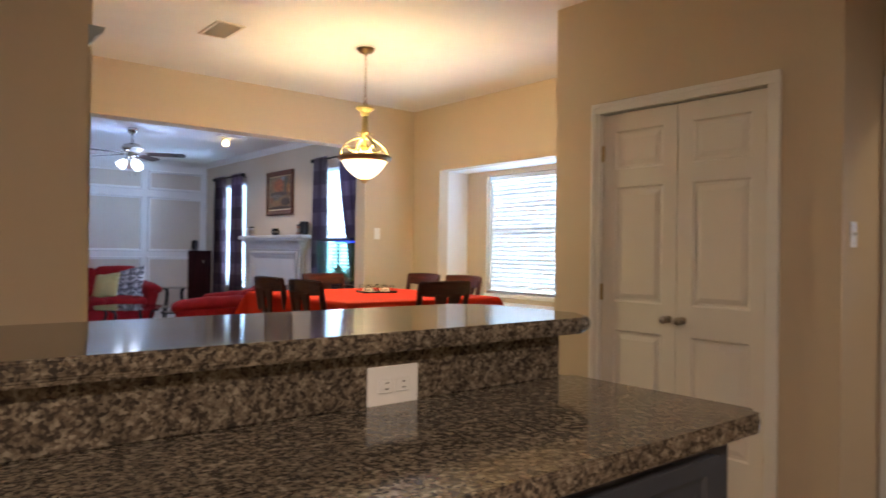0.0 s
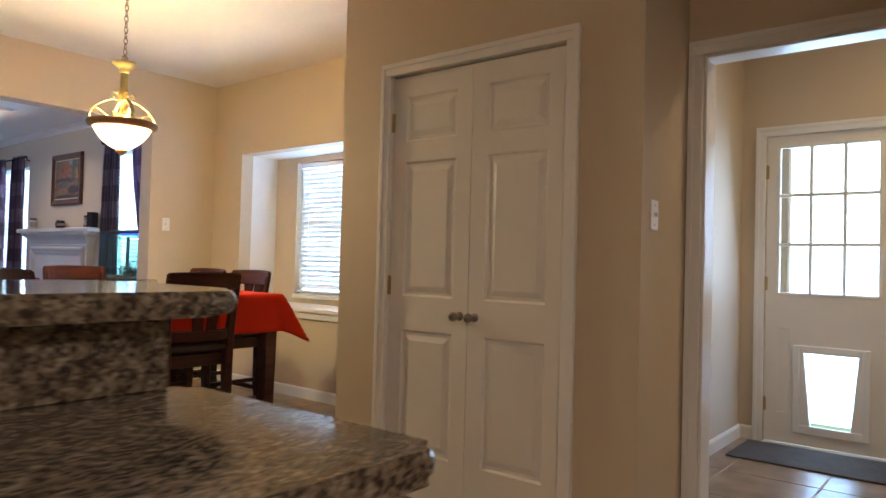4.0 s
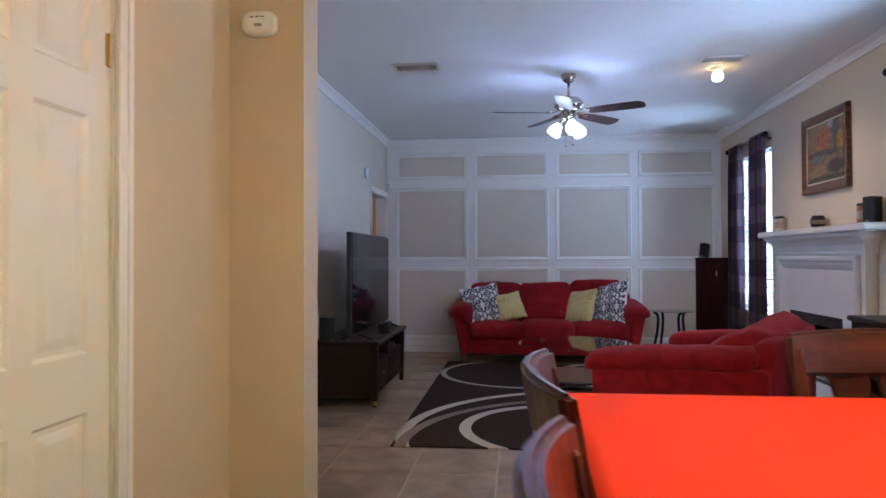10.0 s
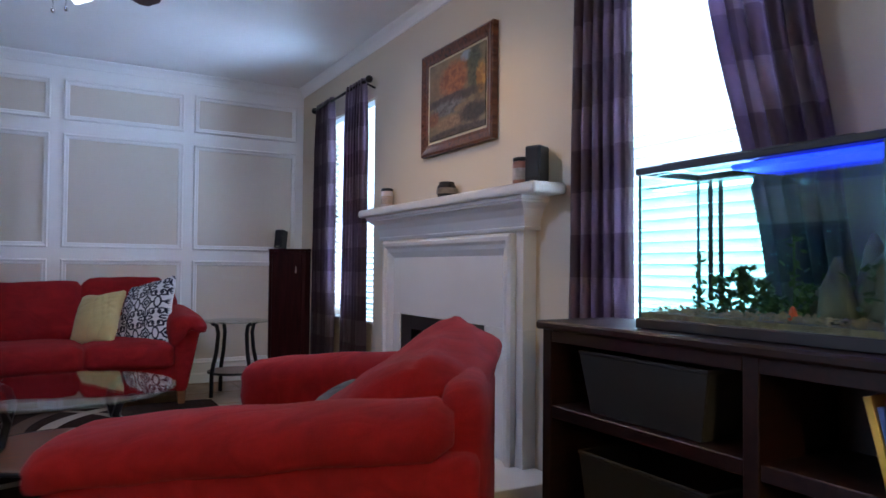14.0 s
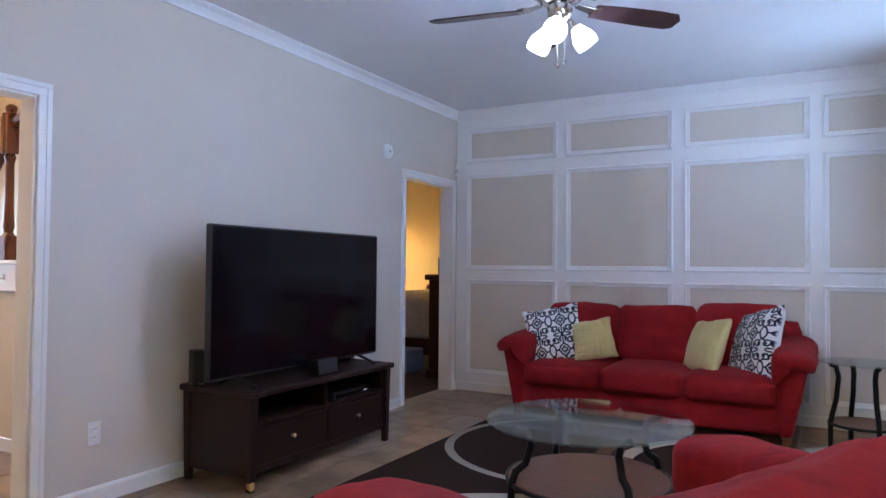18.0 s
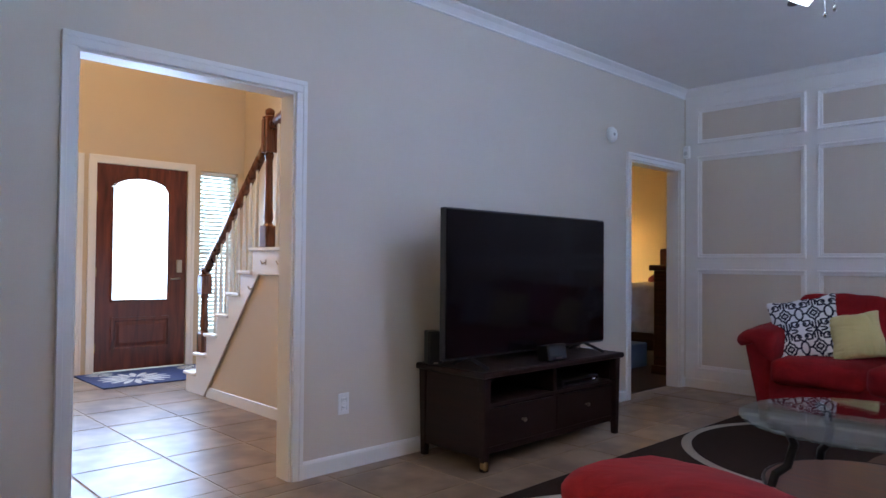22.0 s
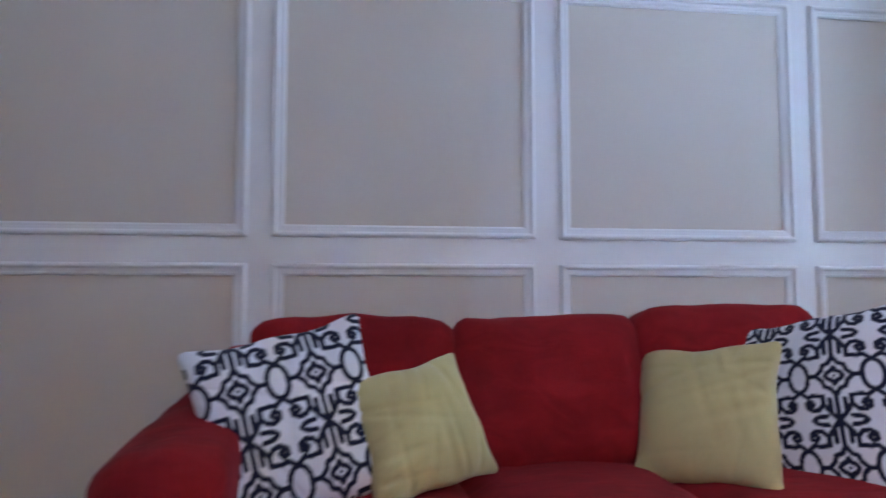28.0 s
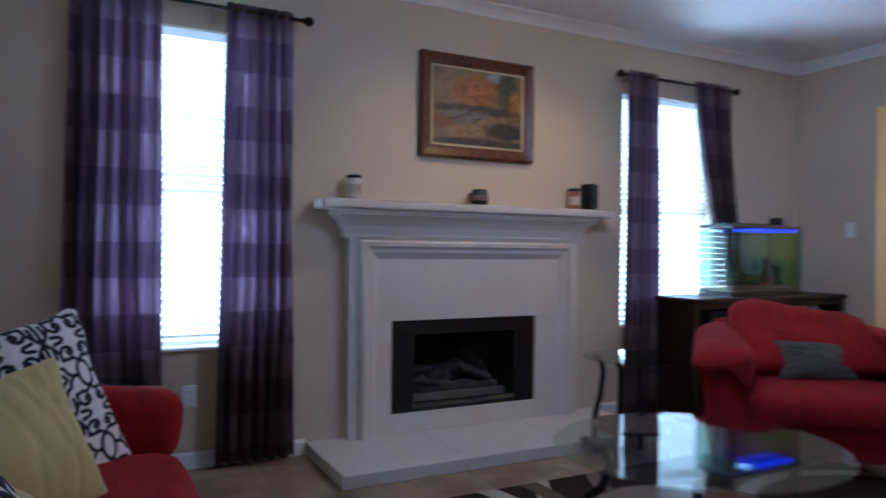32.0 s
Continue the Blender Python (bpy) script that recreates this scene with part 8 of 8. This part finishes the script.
vs = [bm.verts.new(c) for c in ((6.325, 0.40, 0.60), (6.325, 0.705, 0.60), (6.325, 0.665, 0.16), (6.325, 0.44, 0.16))]
bm.faces.new(vs)
bmesh.ops.solidify(bm, geom=bm.faces[:], thickness=0.004)
# the flap itself emits, standing in for daylight coming through it
part("pet_flap", bm, glow("flap_daylight_glow", (0.70, 0.86, 1.0), 1.7), t, "pet flap glowing in place of daylight")
for ya, yb, yc in ((0.3755, 0.398, 0.438), (0.7295, 0.707, 0.667)):
    bm = bmesh.new()
    rings = [[bm.verts.new((x, yy, zz)) for yy, zz in ((ya, 0.6045), (yb, 0.6045), (yc, 0.1405), (ya, 0.1405))] for x in (6.304, 6.33)]
    bm.faces.new(rings[0])
    bm.faces.new(rings[1])
    for k in range(4):
        j = (k + 1) % 4
        bm.faces.new((rings[0][k], rings[0][j], rings[1][j], rings[1][k]))
    bmesh.ops.recalc_face_normals(bm, faces=bm.faces)
    part("flap_cheek", bm, M_VINYL, t)
for z in (0.93, 1.05):
    knob(t, pose(6.315, 0.135, z, 0, 0, -90), M_KNOB, 0.024, 0.026)
for z in (0.25, 1.05, 1.80):
    hinge(t, pose(6.314, 0.945, z, 0, 0, -90))
tagged(part("door_mat", bx(5.72, 6.22, 0.02, 1.02, 0.0, 0.012, 0.004), mat("grey_door_mat", (0.075, 0.065, 0.058), 0.95, var=0.3, scale=40, bump=0.9, bscale=150)), "dark grey woven door mat", "mat")
t = thing("patio_post", pose(8.6, 0.97, 0), "pale outdoor patio post and shrub", "post")
part("post", bx(8.5, 8.62, 1.27, 1.37, -0.3, 3.0, 0.01), mat("tan_post", (0.35, 0.22, 0.16), 0.8, var=0.2), t)

# plant at the dining window
t = thing("potted_plant", pose(5.22, 3.42, 0.735), "small leafy plant in a pot on the window sill", "plant")
part("pot", lathe([(0.05, 0.736), (0.065, 0.82), (0.07, 0.825), (0.07, 0.84), (0.05, 0.84)], 18, m=pose(5.22, 3.42, 0)), mat("terracotta", (0.30, 0.12, 0.06), 0.8, var=0.15), t, smooth=True)
M_LEAF = mat("green_leaf", (0.035, 0.09, 0.03), 0.45, var=0.35, scale=30)
rg = random.Random(9)
for k in range(15):
    a, r, h = rg.uniform(0, 6.28), rg.uniform(0.05, 0.16), rg.uniform(0.12, 0.42)
    c, s = math.cos(a), math.sin(a)
    bm = bmesh.new()
    pts = [(5.22 + r * u * c, 3.42 + r * u * s, 0.84 + h * math.sin(u * 1.9) - 0.03) for u in (0, 0.35, 0.7, 1.0, 1.25)]
    w = [0.004, 0.014, 0.018, 0.013, 0.002]
    prev = None
    for p, ww in zip(pts, w):
        q = (bm.verts.new((p[0] - s * ww, p[1] + c * ww, p[2])), bm.verts.new((p[0] + s * ww, p[1] - c * ww, p[2])))
        if prev:
            bm.faces.new((prev[0], prev[1], q[1], q[0]))
        prev = q
    part("leaf", bm, M_LEAF, t)

# ---- foyer ----
M_MAHOG = wood("mahogany_door", (0.060, 0.014, 0.009), (0.185, 0.042, 0.022), 0.32, 2.0, (8, 8, 1))
t = thing("front_door", Matrix.Identity(4), "mahogany front door with a bright arched glass", "door")
XD0, XD1 = HX - 0.055, HX - 0.012
GA, GB, GZ0, GZ1, GZA = 8.055, 8.625, 0.71, 1.84, 1.965
bm = bmesh.new()
for b in ((7.905, 8.815, 0.012, GZ0), (7.905, GA, GZ0, 2.085), (GB, 8.815, GZ0, 2.085)):
    box(bm, XD0, XD1, *b)
n = 30
for i in range(n):
    ya, yb = GA + (GB - GA) * i / n, GA + (GB - GA) * (i + 1) / n
    ym = (ya + yb) / 2
    u = (2 * (ym - GA) / (GB - GA) - 1)
    zc = GZ1 + (GZA - GZ1) * math.sqrt(max(0, 1 - u * u))
    box(bm, XD0, XD1, ya, yb, zc, 2.085)
part("leaf", bm, M_MAHOG, t)
# pane emits bluish white, as daylight behind it would look
part("arched_glass", bx(HX - 0.036, HX - 0.030, GA, GB, GZ0, GZA), glow("frosted_glass_daylight_glow", (0.64, 0.82, 1.0), 4.6), t, "frosted glass glowing in place of daylight")
pts = [(XD1 + 0.004, GA, GZ0)] + [(XD1 + 0.004, GA + (GB - GA) * i / 14, GZ1 + (GZA - GZ1) * math.sqrt(max(0, 1 - (2 * i / 14 - 1) ** 2))) for i in range(15)] + [(XD1 + 0.004, GB, GZ0), (XD1 + 0.004, GA, GZ0)]
part("glass_bead", tube(pts, 0.012, 6), M_MAHOG, t)
bm = bmesh.new()
panel_leaf(bm, 0.60, 0.34, 0.012, [(0.03, 0.57, 0.03, 0.31)], 0.008)
bmesh.ops.transform(bm, matrix=pose(XD1 + 0.012, 8.06, 0.20, 0, 0, 90), verts=bm.verts)
part("raised_panel", bm, M_MAHOG, t)
part("lock_plate", bx(XD1, XD1 + 0.02, 8.71, 8.77, 0.99, 1.13, 0.006), M_KNOB, t)
part("lever", tube([(XD1, 8.735, 0.93), (XD1 + 0.05, 8.735, 0.93), (XD1 + 0.055, 8.64, 0.925)], 0.010, 8), M_KNOB, t, smooth=True)
for z in (0.25, 1.0, 1.75):
    hinge(t, pose(XD1 + 0.003, 7.905, z, 0, 0, 90))
casing("door_casing_front", 'x', HX, 1, 7.90, 8.82, 2.09, 0.075)
casing("window_casing_left", 'x', HX, 1, 7.20, 7.73, 2.11, 0.05)
tagged(part("door_mat", bx(-3.22, -2.35, 7.70, 8.98, 0.0, 0.012, 0.004), mat("navy_floral_mat", (0.02, 0.03, 0.09), 0.95, var=0.2, bump=0.6, bscale=200)), "navy door mat with pale flowers", "mat")
flower = bpy.data.objects["door_mat.001"]
M_PETAL = mat("grey_petal_print", (0.42, 0.40, 0.36), 0.95, var=0.1)
for cx, cy, r in ((-2.72, 8.10, 0.34), (-3.0, 8.80, 0.20), (-3.1, 7.9, 0.14)):
    for k in range(16):
        a = radians(22.5 * k)
        for rr in (0.95, 0.6):
            bm = bmesh.new()
            pet = [(0.25, 0), (0.6, 0.10), (0.9, 0.07), (1.0, 0), (0.9, -0.07), (0.6, -0.10)]
            pp = []
            for u, w in pet:
                x, y = cx + r * rr * (u * math.cos(a + rr) - w * math.sin(a + rr)), cy + r * rr * (u * math.sin(a + rr) + w * math.cos(a + rr))
                pp.append((min(max(x, -3.2), -2.37), min(max(y, 7.72), 8.96), 0.0128 if rr > 0.8 else 0.0136))
            bm.faces.new([bm.verts.new(p) for p in pp])
            part("petal", bm, M_PETAL, flower)

# stairs
t = thing("staircase", pose(-1.2, 8.7, 0), "white staircase with wooden rail and white balusters", "stairs")
SY, RISE, RUN, SX = 8.22, 0.1745, 0.19, -1.86
M_NEWEL = wood("cherry_rail", (0.075, 0.022, 0.010), (0.22, 0.075, 0.03), 0.26, 3, (10, 10, 1))
for k in range(7):
    x0 = SX + k * RUN
    x1 = 0.70 if k == 6 else x0 + RUN
    part("riser_block", bx(x0, x1, SY + 0.012, 9.47, 0 if k == 0 else 0.0, (k + 1) * RISE - 0.028), M_TRIM, t)
    part("tread", bx(x0 - 0.028, x1, SY - 0.022, 9.47, (k + 1) * RISE - 0.028, (k + 1) * RISE, 0.006), M_TRIM, t)
LOW0, LOW1, LOWZ = SX + 0.36, SX + 6 * RUN + 0.10, 7 * RISE - 0.20


def skirt_low(x):
    """The lower edge of the stair skirt."""
    return LOWZ * min(1.0, max(0.0, (x - LOW0) / (LOW1 - LOW0)))


for k in range(7):
    x0, x1 = SX + k * RUN - 0.006, (SX + (k + 1) * RUN - 0.006 if k < 6 else 0.70)
    cuts = sorted({x0, x1, *[c for c in (LOW0, LOW1) if x0 < c < x1]})
    for a, b in zip(cuts, cuts[1:]):
        sec = [(a, skirt_low(a)), (b, skirt_low(b)), (b, (k + 1) * RISE - 0.03), (a, (k + 1) * RISE - 0.03)]
        bm = bmesh.new()
        near_, far_ = ([bm.verts.new((x, y, z)) for x, z in sec] for y in (SY, SY + 0.012))
        bm.faces.new(near_)
        bm.faces.new(far_[::-1])
        for q in range(4):
            bm.faces.new((near_[q], far_[q], far_[(q + 1) % 4], near_[(q + 1) % 4]))
        bmesh.ops.recalc_face_normals(bm, faces=bm.faces)
        part("skirt_board", bm, M_TRIM, t)
bm = bmesh.new()
pts = [(SX + 0.36, 0.0), (SX + 6 * RUN + 0.10, 7 * RISE - 0.20), (0.70, 7 * RISE - 0.20), (0.70, 0.0)]
a = [bm.verts.new((x, SY + 0.006, z)) for x, z in pts]
b = [bm.verts.new((x, SY + 0.0118, z)) for x, z in pts]
bm.faces.new(a)
bm.faces.new(b[::-1])
for i in range(4):
    j = (i + 1) % 4
    bm.faces.new((a[i], b[i], b[j], a[j]))
part("under_wall", bm, M_WALL, t, "beige wall below the stairs")
part("wall_baseboard", bx(SX + 0.40, 0.70, SY - 0.008, SY + 0.006, 0, 0.085, 0.003), M_TRIM, t)
part("stringer_bead", tube([(SX + 0.36, SY - 0.004, 0.0), (SX + 6 * RUN + 0.10, SY - 0.004, 7 * RISE - 0.20), (0.69, SY - 0.004, 7 * RISE - 0.20)], 0.009, 6), mat("grey_bead", (0.45, 0.42, 0.38), 0.5), t)


def newel(x, y, z, h, nm="newel_post"):
    bm = bmesh.new()
    box(bm, x - 0.045, x + 0.045, y - 0.045, y + 0.045, z, z + 0.16, 0.004)
    prof = [(0.040, z + 0.16), (0.028, z + 0.18), (0.036, z + 0.22), (0.030, z + 0.30), (0.026, z + h * 0.62), (0.036, z + h * 0.66), (0.026, z + h * 0.68)]
    lathe(prof, 16, bm, pose(x, y, 0))
    box(bm, x - 0.045, x + 0.045, y - 0.045, y + 0.045, z + h * 0.68, z + h - 0.08, 0.004)
    lathe([(0.052, z + h - 0.08), (0.055, z + h - 0.068), (0.03, z + h - 0.055), (0.036, z + h - 0.035), (0.034, z + h - 0.015), (0.015, z + h)], 16, bm, pose(x, y, 0))
    part(nm, bm, M_NEWEL, t)


RY = SY + 0.05
LZ = 7 * RISE
NX1, NX2 = SX + 0.22, SX + 6 * RUN + 0.13
newel(NX1, RY, 2 * RISE, 0.72)
newel(NX2, RY, LZ, 1.03)


def rail_z(x):
    return 2 * RISE + 0.66 + (x - NX1) * (LZ + 0.80 - 2 * RISE - 0.66) / (NX2 - NX1)


bm = bmesh.new()
for (xa, za, xb, zb) in ((NX1 + 0.04, rail_z(NX1 + 0.04), NX2 - 0.04, rail_z(NX2 - 0.04)), (NX2 + 0.04, LZ + 0.90, 0.60, LZ + 1.30)):
    tube([(xa, RY, za), (xb, RY, zb)], 0.034, 10, bm, flat=1.1)
part("handrail", bm, M_NEWEL, t, "cherry handrail", smooth=True)
BAL = [(0.016, 0.0), (0.016, 0.14), (0.011, 0.16), (0.018, 0.20), (0.015, 0.4), (0.010, 0.9), (0.010, 1.0)]
for k in range(2, 6):
    for u in (0.25, 0.75):
        x = SX + (k + u) * RUN
        if x < NX1 + 0.07 or x > NX2 - 0.07:
            continue
        z0 = (k + 1) * RISE
        h = rail_z(x) - z0 - 0.02
        part("baluster", lathe([(r, z0 + min(v, 1) * h if v in (0.9, 1.0) else z0 + v * min(1, h / 0.8)) for r, v in BAL], 8, m=pose(x, RY, 0)), M_TRIM, t, smooth=True)
for k in range(9):
    x = NX2 + 0.13 + k * 0.105
    h = 0.90 + (x - NX2) * 0.40 / (0.60 - NX2) - 0.02
    if x < 0.6:
        part("baluster", lathe([(r, LZ + min(v, 1) * h if v in (0.9, 1.0) else LZ + v * min(1, h / 0.8)) for r, v in BAL], 8, m=pose(x, RY, 0)), M_TRIM, t, smooth=True)
for x, z in ((NX2 + 0.06, LZ - 0.11), (NX2 + 0.28, LZ - 0.11), (NX2 - 0.12, LZ - 0.30), (NX2 + 0.5, LZ - 0.11)):
    hk = thing("coat_hook", pose(x, SY, z), "small nickel coat hook on the stair skirt", "hook", "coat hooks")
    part("prong", tube([(x, SY, z), (x, SY - 0.03, z - 0.012), (x, SY - 0.045, z + 0.012)], 0.005, 6), M_KNOB, hk, smooth=True)
    part("plate", bx(x - 0.012, x + 0.012, SY - 0.004, SY - 0.0005, z - 0.02, z + 0.02, 0.002), M_KNOB, hk)

# ---- bedroom ----
t = thing("bed", pose(-0.05, 13.5, 0), "bed with a white quilted blanket", "bed")
part("mattress", soft_box(1.5, 1.9, 0.55, 0.08, 7, 0.02, 0.006, 3, m=pose(-0.10, 13.58, 0.34)), mat("white_quilt", (0.62, 0.62, 0.66), 0.9, var=0.25, scale=14, bump=0.8, bscale=40), t, "white quilted blanket", smooth=True)
part("bed_frame", bx(-0.83, 0.63, 12.70, 14.5, 0.16, 0.36, 0.01), M_CHERRY, t)
for x in (-0.80, 0.60):
    for y in (12.74, 14.46):
        part("leg", bx(x - 0.04, x + 0.04, y - 0.04, y + 0.04, 0, 0.16, 0.004), M_CHERRY, t)
part("headboard", bx(-0.88, 0.68, 14.52, 14.58, 0.1, 1.35, 0.02, 2), M_CHERRY, t)
part("pillow", soft_box(0.62, 0.40, 0.16, 0.07, 6, 0.15, 0.01, 8, m=pose(-0.45, 14.2, 0.87, 20)), mat("maroon_pillow", (0.20, 0.02, 0.03), 0.9), t, smooth=True)
t = thing("chest_of_drawers", pose(0.55, 12.7, 0), "tall dark cherry chest with a crown top", "chest")
part("body", bx(0.34, 0.775, 12.18, 13.1, 0.05, 1.06, 0.005), M_CHERRY, t)
part("crown", bx(0.30, 0.775, 12.14, 13.14, 1.06, 1.12, 0.015, 2), M_CHERRY, t)
part("plinth", bx(0.32, 0.775, 12.16, 13.12, 0, 0.09, 0.006), M_CHERRY, t)
for k in range(4):
    part("drawer_front", bx(0.325, 0.34, 12.22, 13.06, 0.12 + k * 0.235, 0.335 + k * 0.235, 0.005), M_CHERRY, t)
t = thing("night_stand", pose(-1.65, 14.25, 0), "dark night stand beside the bed", "night stand")
part("body", bx(-1.90, -1.42, 14.02, 14.5, 0.08, 0.66, 0.006), M_CHERRY, t)
part("top", bx(-1.93, -1.39, 13.99, 14.53, 0.66, 0.69, 0.006), M_CHERRY, t)
part("plinth", bx(-1.89, -1.43, 14.03, 14.49, 0, 0.08), M_CHERRY, t)
t = thing("table_lamp", pose(-1.65, 14.22, 0.69), "lit bedside lamp with a pale shade", "lamp")
part("base", lathe([(0.07, 0.6905), (0.07, 0.705), (0.02, 0.72), (0.045, 0.80), (0.02, 0.90), (0.012, 0.95)], 18, m=pose(-1.65, 14.22, 0)), M_BRASS, t, smooth=True)
sh = part("shade", lathe([(0.15, 0.93), (0.10, 1.16)], 22, m=pose(-1.65, 14.22, 0), cap=False), glow("lit_lampshade", (1.0, 0.75, 0.35), 4.5), t, "glowing pale shade", smooth=True)
sh.visible_shadow = False
ceiling_fan(-0.3, 13.2, CEIL, "ceiling_fan", "brown ceiling fan in the bedroom", 20, False, M_SHADE)
t = thing("blue_box", pose(-0.3, 12.55, 0), "pale blue storage box at the foot of the bed", "box")
part("box", bx(-0.62, 0.02, 12.25, 12.62, 0, 0.26, 0.01), mat("pale_blue_box", (0.22, 0.30, 0.42), 0.6, var=0.1), t)
tagged(part("crown_moulding", sweep(CROWN, [(-3.08, 9.6), (TVX - 0.12, 9.6), (TVX - 0.12, 14.6), (-3.08, 14.6)], True), M_TRIM), "white crown moulding in the bedroom", "moulding", kind="structure")

# ---- floor tiles ----
PITCH, GAP = 0.488, 0.008
s = (PITCH - GAP) / 2


def tile_mesh(w, d):
    bm = bmesh.new()
    e = 0.003
    lo = [bm.verts.new(c) for c in ((-w, -d, -0.006), (w, -d, -0.006), (w, d, -0.006), (-w, d, -0.006))]
    mid = [bm.verts.new(c) for c in ((-w, -d, -0.002), (w, -d, -0.002), (w, d, -0.002), (-w, d, -0.002))]
    hi = [bm.verts.new(c) for c in ((-w + e, -d + e, 0.0), (w - e, -d + e, 0.0), (w - e, d - e, 0.0), (-w + e, d - e, 0.0))]
    for a, b in ((lo, mid), (mid, hi)):
        for k in range(4):
            bm.faces.new((a[k], a[(k + 1) % 4], b[(k + 1) % 4], b[k]))
    bm.faces.new(hi)
    me = bpy.data.meshes.new("tile")
    bm.to_mesh(me)
    bm.free()
    me.materials.append(M_TILE)
    return me


FULL = tile_mesh(s, s)
ZONES = [(TVX, FIRX, DIVN, PANY), (1.785, 4.42, DIVS, DIVN), (1.485, 5.04, 3.82, DIVS), (-1.62, 3.815, 0.885, 3.82), (3.815, 5.04, 2.43, 3.82), (-1.62, 4.30, -2.6, 0.885), (4.30, 4.42, -0.07, 0.725), (4.42, 6.30, -1.18, 1.10), (HX, TVX - 0.12, 5.12, SY), (TVX - 0.12, TVX, 6.55, 7.575), (HX, SX, SY, 9.48)]
near, cells = 0, []
ox, oy = -0.201, 0.204
for i in range(-9, 16):
    for j in range(-8, 28):
        x, y = ox + i * PITCH, oy + j * PITCH
        for zx0, zx1, zy0, zy1 in ZONES:
            a0, a1, b0, b1 = max(x - s, zx0), min(x + s, zx1), max(y - s, zy0), min(y + s, zy1)
            if a1 - a0 > 0.012 and b1 - b0 > 0.012:
                cells.append((a0, a1, b0, b1))
bm_rest = bmesh.new()
for a0, a1, b0, b1 in cells:
    cx, cy = (a0 + a1) / 2, (b0 + b1) / 2
    whole = a1 - a0 > 2 * s - 0.002 and b1 - b0 > 2 * s - 0.002
    close = (1.0 < cx < 5.0 and 2.2 < cy < 11.5) or (-0.8 < cx < 0.8 and 6.3 < cy < 8.2)
    if whole and close and near < 300:
        o = new("tile", FULL)
        o.location = (cx, cy, 0)
        o.rotation_euler = (0, 0, radians(90 * ((near * 7) % 4)))
        o.parent = floor
        near += 1
    else:
        e = 0.003
        lo = [bm_rest.verts.new(c) for c in ((a0, b0, -0.006), (a1, b0, -0.006), (a1, b1, -0.006), (a0, b1, -0.006))]
        hi = [bm_rest.verts.new(c) for c in ((a0 + e, b0 + e, 0), (a1 - e, b0 + e, 0), (a1 - e, b1 - e, 0), (a0 + e, b1 - e, 0))]
        for k in range(4):
            bm_rest.faces.new((lo[k], lo[(k + 1) % 4], hi[(k + 1) % 4], hi[k]))
        bm_rest.faces.new(hi)
rest = part("tiles", bm_rest, M_TILE, floor)
rest["kind"] = "stuff"
